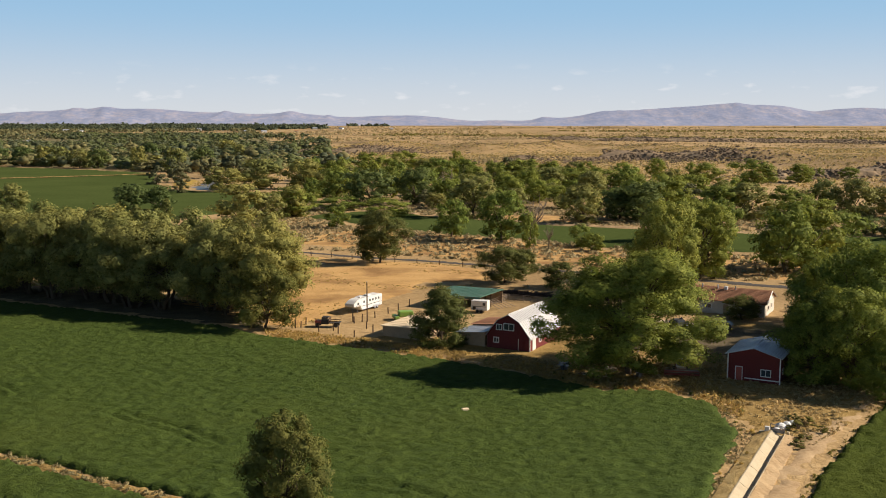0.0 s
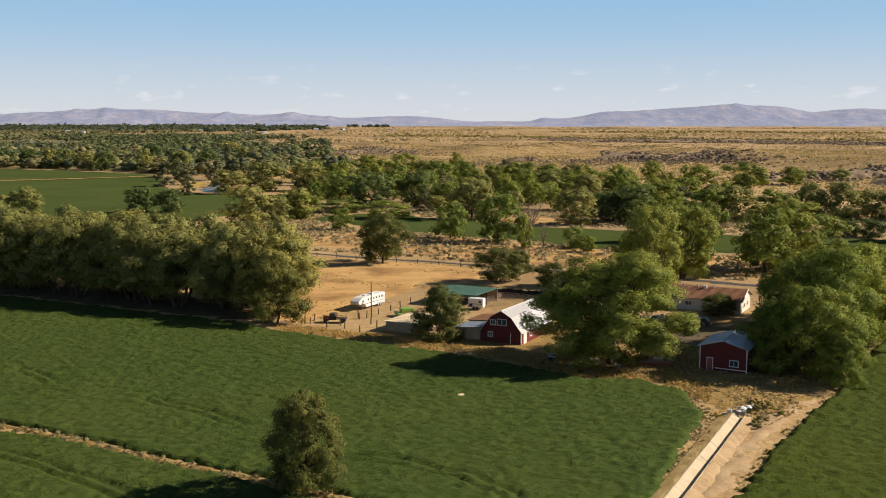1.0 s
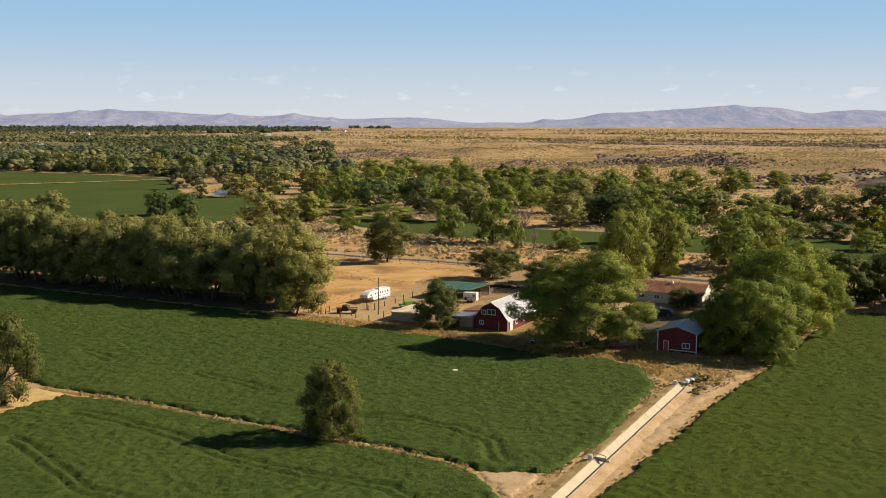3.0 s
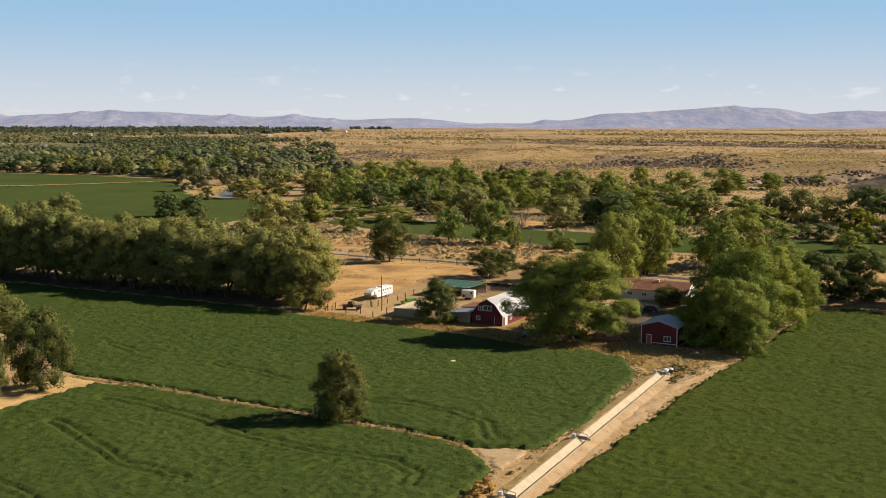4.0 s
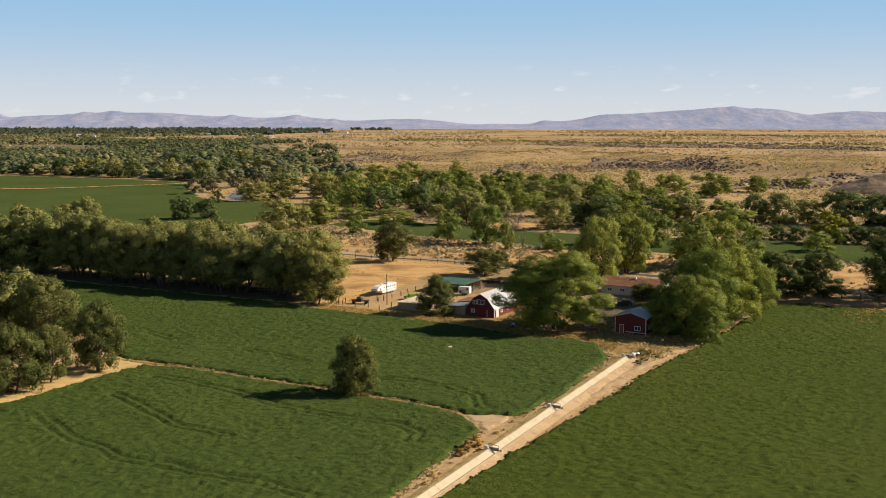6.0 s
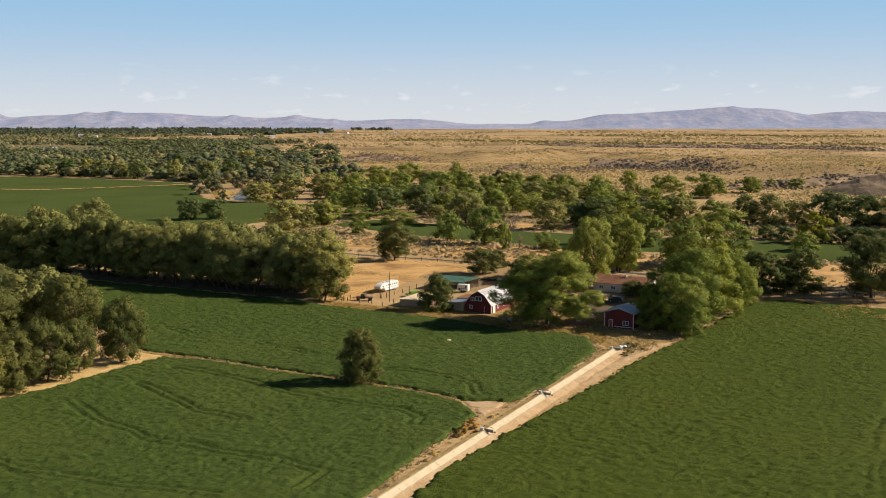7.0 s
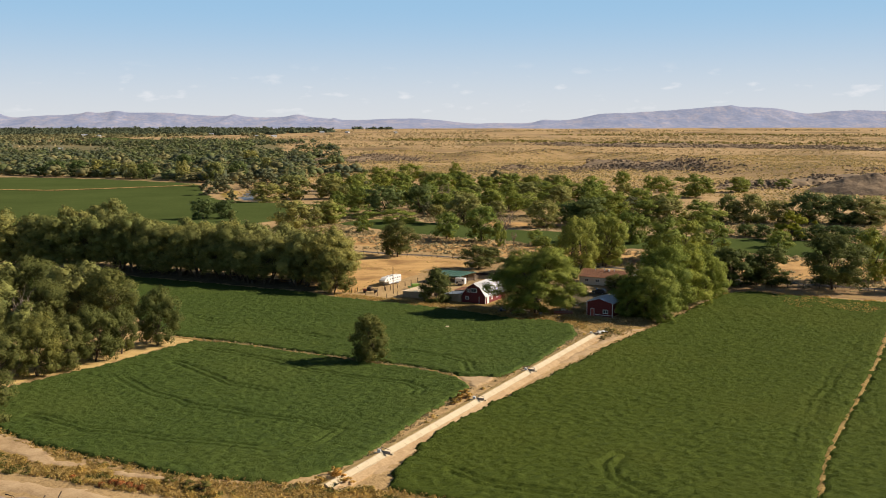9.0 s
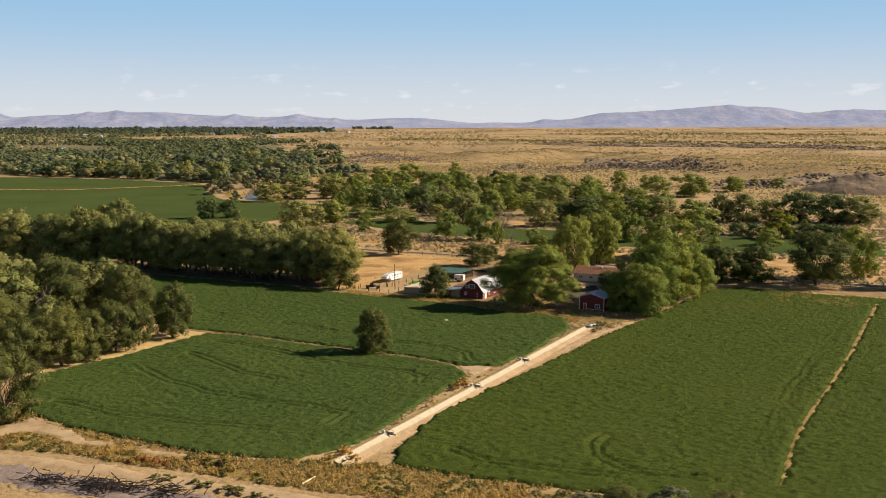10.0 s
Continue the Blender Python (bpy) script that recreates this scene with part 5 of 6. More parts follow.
def barn():
    w, d, eave, brk, ridge = 8.2, 14.5, 2.5, 5.1, 6.25
    b = thing("barn", "dark red gambrel barn with a pale metal roof and white trim", "barn", pose(8.05, 173.2, 0, 0, 0, -29))
    outline = [(0, 0), (w, 0), (w, eave), (w * 0.76, brk), (w / 2, ridge), (w * 0.24, brk), (0, eave)]
    part("wall", prism(outline, 0, d), M_BARNRED, b, "dark red painted board walls")
    for i in range(1, 28):                                     # battens on the gable
        x = w * i / 28
        top = np.interp(x, [0, w * 0.24, w / 2, w * 0.76, w], [eave, brk, ridge, brk, eave]) - 0.12
        if not (1.0 < x < 2.5 or 2.9 < x < 5.4 or 6.0 < x < 7.0):
            part("batten", boxed(x - 0.03, x + 0.03, -0.035, -0.003, 0.1, float(top)), M_BARNRED, b)
    ov = 0.35
    for s, nm in ((1, "roof"), (-1, "roof")):
        fx = lambda x: w / 2 + s * (x - w / 2)
        metal_roof(b, M_ROOFWHITE, (fx(w + 0.35), eave - 0.28), (fx(w * 0.76), brk + 0.02), -ov, d + ov, "steep white metal roof slope")
        metal_roof(b, M_ROOFWHITE, (fx(w * 0.76), brk + 0.03), (fx(w / 2), ridge + 0.03), -ov, d + ov, "upper pale metal roof slope")
    part("ridge_cap", rods([((w / 2, -ov, ridge + 0.14), (w / 2, d + ov, ridge + 0.14))], 0.12), M_ROOFWHITE, b)
    for a, c in (((0, eave), (w * 0.24, brk)), ((w * 0.24, brk), (w / 2, ridge)), ((w / 2, ridge), (w * 0.76, brk)), ((w * 0.76, brk), (w, eave))):
        part("barge_board", rods([((a[0], -0.12, a[1] - 0.05), (c[0], -0.12, c[1] - 0.05))], 0.09, n=4), M_BARNRED, b)
    for x in (0.0, w):
        part("corner_trim", boxed(x - 0.08, x + 0.08, -0.05, 0.12, 0, eave), M_WHITE if x else M_BARNRED, b)
    window(b, 3.1, 5.2, 3.45, 4.75, 0, 1)
    window(b, 1.65, 2.85, 3.4, 4.5, 0, 1)
    window(b, 1.15, 2.25, 1.05, 2.1, 0, 1)
    part("door", boxed(6.1, 6.95, -0.06, -0.004, 0.05, 2.05), M_BARNRED, b, "red plank door")
    part("door_frame", boxed(5.98, 6.1, -0.08, -0.004, 0.05, 2.15), M_WHITE, b, "white door jamb")
    side_window(b, w, 4.0, 5.0, 1.0, 2.0)
    side_window(b, w, 8.0, 9.0, 1.0, 2.0)
    part("door", boxed(w + 0.004, w + 0.06, 1.2, 2.6, 0.05, 2.1), M_WHITE, b, "white side door")
    return b


barn()

lean = thing("lean_to", "low board lean-to with a galvanised roof beside the barn", "shed", pose(2.6, 176.2, 0, 0, 0, -29))
part("wall", prism([(0, 0), (5.6, 0), (5.6, 2.7), (0, 2.2)], 0, 5.5), M_TANWALL, lean)
metal_roof(lean, M_TIN, (-0.3, 2.2), (5.75, 2.74), -0.4, 5.8, "galvanised sheet roof")
for x in np.arange(0.4, 5.4, 0.4):
    part("board", boxed(x - 0.15, x + 0.15, -0.03, -0.003, 0.05, 2.15 + x * 0.085), M_TANWALL, lean)
store = thing("store_shed", "brown-roofed store shed behind the lean-to", "shed", Matrix.Translation(Vector((2.6, 176.2, 0)) + V * 6.2) @ pose(0, 0, 0, 0, 0, -29))
part("wall", prism([(0, 0), (5.4, 0), (5.4, 3.0), (0, 2.5)], 0, 7.0), M_TANWALL, store)
metal_roof(store, M_SHINGLE, (-0.3, 2.5), (5.6, 3.04), -0.3, 7.3, "brown felt roof", rib=1.2)

pen = thing("pen_shed", "low tan flat-roofed animal shed", "shed", pose(-11.4, 182.6, 0, 0, 0, -29))
part("wall", prism([(0, 0), (9.2, 0), (9.2, 2.2), (0, 2.0)], 0, 10.5), M_TANWALL, pen)
metal_roof(pen, M_TANROOF, (-0.3, 2.0), (9.5, 2.22), -0.35, 10.8, "sun-bleached tan roof", 0.14, 1.5)
for x in np.arange(0.2, 9.0, 0.6):
    part("board", boxed(x, x + 0.55, -0.03, -0.003, 0.05, 1.95), M_TANWALL, pen)

shelter = thing("open_shelter", "open pole shelter with a low green metal roof", "shelter", pose(-3.0, 213.6, 0, 0, 0, -29))
metal_roof(shelter, M_GREENROOF, (-0.3, 2.75), (12.7, 2.95), -0.4, 11.4, "faded green metal roof", rib=0.9)
part("fascia", boxed(-0.3, 12.7, -0.46, -0.41, 2.55, 2.86), M_GREENROOF, shelter, "green fascia board")
for x in (0.1, 4.2, 8.3, 12.4):
    for y in (0.1, 5.5, 10.9):
        part("post", rods([((x, y, -0.1), (x, y, 2.72))], 0.1), M_POST, shelter)
for y in (0.1, 5.5, 10.9):
    part("beam", boxed(-0.1, 12.6, y - 0.08, y + 0.08, 2.52, 2.70), M_POST, shelter)
part("back_wall", boxed(0.0, 12.5, 10.95, 11.05, 0.0, 2.6), M_TANWALL, shelter, "weathered board back wall")
for k in range(5):                                        # poles leaned on the end
    part("leaning_pole", rods([((12.9 + 0.5 * k, 0.4 + 1.2 * k, 2.6 - 0.2 * k), (15.2 + 0.4 * k, 4.0 + 1.1 * k, 0.05))], 0.06, n=6), M_DEADWOOD, shelter, "pale leaning pole")


def shed():
    w, d, eave, ridge = 7.9, 10.0, 4.2, 5.35
    s = thing("red_shed", "dark red gabled shed with white trim and a metal roof", "shed", pose(44.8, 151.1, 0, 0, 0, -29))
    part("wall", prism([(0, 0), (w, 0), (w, eave), (w / 2, ridge), (0, eave)], 0, d), M_BARNRED, s, "dark red board walls")
    metal_roof(s, M_TIN, (-0.4, eave - 0.10), (w / 2, ridge + 0.02), -0.45, d + 0.4, "pale galvanised roof slope")
    metal_roof(s, M_TIN, (w + 0.4, eave - 0.10), (w / 2, ridge + 0.02), -0.45, d + 0.4, "pale galvanised roof slope")
    part("ridge_cap", rods([((w / 2, -0.45, ridge + 0.11), (w / 2, d + 0.4, ridge + 0.11))], 0.1), M_TIN, s)
    for x in (0.0, w):
        part("corner_trim", boxed(x - 0.09, x + 0.09, -0.05, 0.14, 0, eave), M_WHITE, s, "white corner board")
    part("trim_band", boxed(0.1, w - 0.1, -0.05, -0.004, eave - 0.35, eave - 0.2), M_BARNRED, s)
    part("skirting", boxed(2.6, w - 0.1, -0.06, -0.004, 0.45, 0.6), M_WHITE, s, "pale low rail")
    part("door_frame", boxed(1.15, 2.3, -0.05, -0.004, 0.05, 2.3), M_WHITE, s, "white door frame")
    part("door", boxed(1.27, 2.18, -0.075, -0.052, 0.08, 2.18), M_REDPAINT, s, "red door")
    window(s, 5.0, 6.6, 1.0, 2.2, 0, 1)
    side_window(s, w, 2.0, 3.1, 1.2, 2.2)
    for i in range(1, 26):
        x = w * i / 26
        if not (1.0 < x < 2.45 or 4.8 < x < 6.8):
            part("batten", boxed(x - 0.03, x + 0.03, -0.03, -0.003, 0.65 if x > 2.6 else 0.1, eave - 0.36), M_BARNRED, s)


shed()


def house():
    w, d, eave, ridge = 18.5, 10.0, 3.0, 4.85
    h = thing("house", "single-storey cream house with a brown shingle roof", "house", Matrix.Translation(Vector((66.5, 200.0, 0)) - U * w) @ pose(0, 0, 0, 0, 0, -29))
    bm = bmesh.new()
    slab(bm, 0, w, 0, d, 0, eave)
    part("wall", bm, M_CREAM, h)
    for x in (0.0, w):                                        # gable ends
        bm = bmesh.new()
        vs = [bm.verts.new((x + dx, y, z)) for dx in (-0.08, 0.08) for y, z in ((0, eave), (d, eave), (d / 2, ridge))]
        for f in ((0, 1, 2), (5, 4, 3), (0, 3, 4, 1), (1, 4, 5, 2), (2, 5, 3, 0)):
            bm.faces.new([vs[i] for i in f])
        bmesh.ops.recalc_face_normals(bm, faces=bm.faces)
        part("gable", bm, M_WHITE, h, "white gable end")
    for y0, y1 in ((-0.6, d / 2), (d + 0.6, d / 2)):
        bm = roof_plane((y0, eave - 0.2), (y1, ridge + 0.03), -w - 0.5, 0.5, 0.14)
        bm.transform(Matrix(((0, -1, 0, 0), (1, 0, 0, 0), (0, 0, 1, 0), (0, 0, 0, 1))))
        bmesh.ops.recalc_face_normals(bm, faces=bm.faces)
        slope = part("roof", bm, M_SHINGLE, h, "brown shingle slope")
        for k in range(1, 12):                                # shingle courses
            s = k / 12
            yy, zz = y0 + (y1 - y0) * s, eave - 0.2 + (ridge + 0.23 - eave) * s + 0.15
            part("shingle_course", boxed(-0.5, w + 0.5, yy - 0.10, yy + 0.10, zz - 0.04, zz + 0.012), M_SHINGLE, slope)
    part("barge_board", rods([((w + 0.5, -0.6, eave - 0.15), (w + 0.5, d / 2, ridge + 0.05)), ((w + 0.5, d / 2, ridge + 0.05), (w + 0.5, d + 0.6, eave - 0.15))], 0.11, n=4), M_WHITE, h, "white barge boards")
    for x in (4.5, 7.8, 11.5):
        part("roof_vent", rods([((x, d / 2 - 0.8, ridge - 0.4), (x, d / 2 - 0.8, ridge + 0.7))], 0.14), M_TIN, h, "metal roof vent")
    part("roof_vent", boxed(9.2, 9.9, d / 2 - 1.2, d / 2 - 0.6, ridge - 0.4, ridge + 0.45, bevel=0.05), M_WHITE, h, "white roof ventilator")
    for x0, x1 in ((2.0, 3.6), (6.0, 7.6), (13.8, 15.6)):
        window(h, x0, x1, 1.0, 2.1, 0, 1)
    part("door", boxed(10.0, 10.95, -0.06, -0.004, 0.05, 2.1), M_TANWALL, h, "brown front door")
    side_window(h, w, 3.0, 4.4, 1.0, 2.1)
    side_window(h, w, 6.4, 7.6, 1.0, 2.1)


house()
sheet("pavement", [(40, 196), (52, 190.5), (56, 192.5), (44, 199)], 0.7, M_CONCRETE, lambda x, y: 0.13 + 0 * x, "pale concrete pad in front of the house", "pavement", ragged=0.15)

# gravel darkened where the grove's shade should fall on the yard
sheet("pavement", [(32, 189), (41, 196), (54, 192), (66, 187), (71, 177), (64, 167), (48, 165), (38, 171)], 0.7, M_SHADED_SOIL, lambda x, y: 0.11 + 0 * x, "dark worn gravel parking yard with tree shade in its colour", "pavement", ragged=0.8)


# ---- vehicles and machines ----
def wheel(parent, x, y, r=0.36, wide=0.24):
    bm = rods([((x - wide / 2, y, r), (x + wide / 2, y, r))], r, n=18)
    t = part("wheel", bm, M_BLACK, parent, "black tyre")
    part("rim", rods([((x - wide / 2 - 0.01, y, r), (x + wide / 2 + 0.01, y, r))], r * 0.55, n=14), M_TIN, t, "grey rim")


def horse_trailer():
    t = thing("horse_trailer", "long white gooseneck horse trailer with small dark windows", "trailer", Matrix.Translation(Vector((-17.4, 205.6, 0)) - U * 1.2) @ pose(0, 0, 0, 0, 0, -29))
    outline = [(-2.35, 1.45), (-2.75, 1.75), (-2.6, 2.15), (-1.5, 2.75), (-0.6, 2.95), (8.1, 3.0), (8.35, 2.85), (8.35, 0.5), (0.35, 0.5), (0.0, 1.0), (-0.25, 1.45)]
    bm = prism([(y, z) for y, z in outline], -1.2, 1.2)
    bm.transform(Matrix(((0, 1, 0, 0), (1, 0, 0, 0), (0, 0, 1, 0), (0, 0, 0, 1))))
    bmesh.ops.recalc_face_normals(bm, faces=bm.faces)
    bmesh.ops.bevel(bm, geom=list(bm.edges), offset=0.10, segments=2, affect="EDGES")
    body = part("body", bm, M_WHITE, t, "white sheet-metal body")
    for i in range(6):
        y = 0.9 + i * 1.15
        part("window", boxed(1.196, 1.225, y, y + 0.52, 1.95, 2.45), M_GLASS, body, "small dark window")
    part("window", boxed(1.196, 1.225, -1.35, -0.7, 1.85, 2.3), M_GLASS, body, "nose window")
    part("stripe", boxed(1.197, 1.212, 0.4, 8.2, 1.30, 1.42), M_DARKCAR, body, "thin dark stripe")
    part("stripe", boxed(1.197, 1.212, -1.9, 0.2, 1.62, 1.70), M_DARKCAR, body, "thin dark stripe")
    part("rub_rail", boxed(1.197, 1.24, 0.4, 8.3, 0.55, 0.66), M_TIN, body, "metal rub rail")
    part("door", boxed(1.197, 1.218, 7.35, 8.05, 0.75, 2.4), M_ROOFWHITE, body, "pale side door")
    part("rear_frame", boxed(-1.1, 1.1, 8.345, 8.375, 0.6, 2.75), M_ROOFWHITE, body, "pale rear doors")
    part("fender", boxed(1.19, 1.36, 4.8, 7.1, 0.75, 0.95, bevel=0.05), M_TIN, t)
    part("roof_vent", boxed(-0.3, 0.3, 1.0, 1.7, 2.97, 3.18, bevel=0.05), M_WHITE, t)
    part("roof_vent", boxed(-0.5, 0.5, 3.6, 4.8, 2.98, 3.28, bevel=0.06), M_WHITE, t, "white roof air unit")
    for x in (-0.85, 0.85):
        part("roof_rail", rods([((x, 0.6, 3.12), (x, 3.2, 3.12))], 0.04, n=6), M_TIN, t, "thin roof rail")
        for y in (0.6, 1.9, 3.2):
            part("rail_foot", rods([((x, y, 2.96), (x, y, 3.12))], 0.03, n=6), M_TIN, t)
    part("hitch", rods([((0, -1.6, 1.6), (0, -1.6, 0.7))], 0.09), M_STEEL, t)
    part("jack", rods([((0.7, -0.6, 1.6), (0.7, -0.6, 0.02)), ((-0.7, -0.6, 1.6), (-0.7, -0.6, 0.02))], 0.06), M_STEEL, t)
    for x in (-1.05, 1.05):
        for y in (5.45, 6.45):
            wheel(t, x, y, 0.38)


horse_trailer()

box = thing("stock_trailer", "small white two-horse trailer with a spare wheel", "trailer", pose(6.3, 207.0, 0, 0, 0, -20))
body = part("body", boxed(0, 3.6, -1.0, 1.0, 0.5, 2.6, bevel=0.18), M_WHITE, box, "white rounded body")
part("window", boxed(2.6, 3.2, -1.03, -1.003, 1.6, 2.2), M_GLASS, body, "dark window")
part("spare_wheel", rods([((0.75, -1.18, 1.0), (0.75, -1.003, 1.0))], 0.36, n=18), M_BLACK, box, "black spare wheel")
part("stripe", boxed(0.2, 3.4, -1.015, -1.003, 1.3, 1.42), M_DARKCAR, body)
part("fender", boxed(1.0, 2.7, -1.15, -0.98, 0.72, 0.9, bevel=0.04), M_TIN, box)
for x in (1.4, 2.25):
    for y in (-0.95, 0.95):
        w_ = part("wheel", rods([((x, y - 0.12, 0.34), (x, y + 0.12, 0.34))], 0.34, n=18), M_BLACK, box)
part("hitch", rods([((0, 0, 0.55), (-1.2, 0, 0.5))], 0.07), M_STEEL, box)


def car(x, y, turn, material, label):
    c = thing("car", label, "car", pose(x, y, 0, 0, 0, turn), "parked cars")
    bm = prism([(-2.3, 0.4), (2.3, 0.4), (2.32, 0.8), (2.2, 0.98), (1.15, 1.08), (0.5, 1.65), (-1.6, 1.70), (-2.2, 1.1)], -0.9, 0.9)
    bmesh.ops.bevel(bm, geom=list(bm.edges), offset=0.06, segments=2, affect="EDGES")
    b = part("body", bm, material, c)
    part("window", boxed(-1.45, 0.45, -0.93, -0.905, 1.1, 1.55), M_GLASS, b)
    part("window", boxed(-1.45, 0.45, 0.905, 0.93, 1.1, 1.55), M_GLASS, b)
    part("windscreen", rods([((0.98, 0, 1.16), (0.62, 0, 1.58))], 0.55, n=4), M_GLASS, b)
    for xx in (-1.45, 1.45):
        for yy in (-0.85, 0.85):
            w_ = part("wheel", rods([((xx, yy - 0.11, 0.34), (xx, yy + 0.11, 0.34))], 0.34, n=18), M_BLACK, c, "black tyre")
            part("rim", rods([((xx, yy - 0.12, 0.34), (xx, yy + 0.12, 0.34))], 0.19, n=12), M_TIN, w_)


car(54.3, 188.6, 150, M_DARKCAR, "dark car parked in front of the house")
car(46.5, 190.6, 40, M_DARKCAR, "dark dusty car parked on the yard")


def old_truck():
    t = thing("flatbed_truck", "old dark flatbed truck with a rusty red bonnet", "truck", pose(-22.9, 191.4, 0, 0, 0, -8))
    part("cab", boxed(-1.1, 0.4, -0.9, 0.9, 0.6, 1.35, bevel=0.12), M_BLACK, t, "dark cab")
    part("cab_roof", boxed(-0.95, 0.35, -0.82, 0.82, 1.85, 2.0, bevel=0.07), M_BLACK, t, "dark rounded cab roof")
    for x in (-0.9, 0.25):
        for y in (-0.78, 0.72):
            part("cab_pillar", boxed(x, x + 0.08, y, y + 0.06, 1.34, 1.87), M_BLACK, t)
    part("headboard", boxed(0.5, 0.56, -0.9, 0.9, 0.96, 1.9), M_POST, t, "dark slatted headboard")
    for y in (-0.95, 0.87):
        part("stake_side", boxed(0.6, 2.5, y, y + 0.08, 1.15, 1.3), M_POST, t)
    part("bonnet", boxed(-2.4, -1.1, -0.7, 0.7, 0.6, 1.25, bevel=0.15), M_REDPAINT, t, "rusty red bonnet")
    part("flatbed", boxed(0.45, 2.6, -0.95, 0.95, 0.8, 0.95), M_BLACK, t, "dark plank bed")
    part("windscreen", boxed(-0.93, -0.905, -0.7, 0.7, 1.36, 1.84), M_GLASS, t)
    part("window", boxed(-0.8, 0.22, -0.78, -0.755, 1.36, 1.84), M_GLASS, t)
    for x in (-1.8, 1.9):
        for y in (-0.85, 0.85):
            part("wheel", rods([((x, y - 0.13, 0.42), (x, y + 0.13, 0.42))], 0.42, n=18), M_BLACK, t)


old_truck()

swather = thing("hay_machine", "lime-green hay machine parked behind the pen shed", "farm machine", pose(-7.6, 198.6, 0, 0, 0, 15))
part("body", boxed(-1.6, 1.4, -1.0, 1.0, 0.7, 1.8, bevel=0.2), M_LIME, swather, "lime-green housing")
part("header", boxed(-2.6, -1.7, -1.7, 1.7, 0.3, 0.9, bevel=0.1), M_LIME, swather)
part("drawbar", rods([((1.4, 0, 0.8), (3.0, 0.2, 0.5))], 0.09), M_STEEL, swather)
for y in (-1.1, 1.1):
    part("wheel", rods([((0.3, y - 0.15, 0.5), (0.3, y + 0.15, 0.5))], 0.5, n=18), M_BLACK, swather)

# old self-propelled swather in the yard
sw = thing("swather", "old red swather with a white-roofed glass cab", "farm machine", pose(38.3, 154.6, 0, 0, 0, -10))
part("cutter_bed", boxed(-2.7, 2.7, -2.4, -1.5, 0.28, 0.42, bevel=0.04), M_REDPAINT, sw, "faded red cutter bed")
part("header_back", boxed(-2.7, 2.7, -1.5, -1.38, 0.30, 1.0), M_REDPAINT, sw, "faded red header sheet")
for x in (-2.72, 2.66):
    part("divider", prism([(x, 0.25), (x + 0.07, 0.25), (x + 0.07, 0.85), (x, 0.95)], -2.7, -1.4), M_REDPAINT, sw)
for k in range(5):
    t = 2 * math.pi * k / 5
    part("reel_bat", rods([((-2.6, -1.95 + 0.42 * math.cos(t), 0.95 + 0.42 * math.sin(t)), (2.6, -1.95 + 0.42 * math.cos(t), 0.95 + 0.42 * math.sin(t)))], 0.045, n=6), M_DEADWOOD, sw, "pale wooden reel bat")
part("reel_shaft", rods([((-2.66, -1.95, 0.95), (2.66, -1.95, 0.95))], 0.05), M_STEEL, sw)
part("chassis", boxed(-0.8, 0.8, -1.3, 2.4, 0.75, 1.05, bevel=0.05), M_REDPAINT, sw, "red chassis")
part("engine_hood", boxed(-0.7, 0.7, 0.7, 2.3, 1.05, 1.75, bevel=0.12), M_REDPAINT, sw, "red engine hood")
cab = part("cab", boxed(-0.75, 0.75, -1.15, 0.5, 1.06, 1.55, bevel=0.04), M_CREAM, sw, "pale cab shell")
part("roof", boxed(-0.85, 0.85, -1.3, 0.62, 2.55, 2.75, bevel=0.08), M_WHITE, cab, "white cab roof")
part("pane", boxed(-0.68, 0.68, -1.13, -1.10, 1.36, 2.54), M_GLASS, cab, "greenish glass")
part("pane", boxed(-0.68, 0.68, 0.44, 0.47, 1.36, 2.54), M_GLASS, cab, "greenish glass")
for x in (-0.73, 0.70):
    part("pane", boxed(x, x + 0.03, -1.06, 0.40, 1.36, 2.54), M_GLASS, cab, "greenish glass")
    for y in (-1.12, 0.44):
        part("post", boxed(x - 0.005, x + 0.04, y, y + 0.05, 1.352, 2.552), M_CREAM, cab)
for x in (-1.15, 1.15):
    wheel(sw, x, -0.6, 0.62, 0.4)
    wheel(sw, x * 0.85, 1.9, 0.36, 0.26)

# boards and scrap under the cottonwood
rs = random.Random(3)
scrap = thing("board_pile", "pile of weathered boards under the cottonwood", "board pile", pose(23.8, 153.0, 0.0, 0, 0, -15))
for i in range(12):
    part("board", boxed(-1.8, 1.8, -0.12, 0.12, 0, 0.06), (M_DEADWOOD, M_TANROOF)[i % 2], scrap, "", pose(rs.uniform(-1, 1), rs.uniform(-0.8, 0.8), 0.08 + 0.06 * i * 0.6, 0, rs.uniform(-5, 5), rs.uniform(-25, 25)))
for i, (x, y) in enumerate([(26.5, 155.5), (19.5, 156.5), (31, 151.5), (20.5, 158.5), (42.5, 163.5), (44.5, 165.5)]):
    heap = thing("scrap_heap", "dark heap of old farm scrap", "scrap", pose(x, y, 0, 0, 0, 40 * i), "farm scrap")
    part("drum", rods([((0, 0, 0), (0, 0, 0.9))], 0.3, n=14), (M_STEEL, M_DARKCAR)[i % 2], heap, "rusty drum")
    part("crate", boxed(0.4, 1.6, -0.5, 0.5, 0, 0.7, bevel=0.03), (M_DEADWOOD, M_STEEL)[i % 2], heap)
    part("pipe", rods([((-1.2, 0.5, 0.08), (1.5, 0.9, 0.3))], 0.06), M_STEEL, heap)
tagged(part("feed_bag", boxed(-0.5, 0.5, -0.3, 0.3, 0.28, 0.62, bevel=0.12), M_TANROOF, None, "", pose(3.1, 133.0, 0, 0, 0, 20)), "pale yellow bag lying in the alfalfa", "bag")

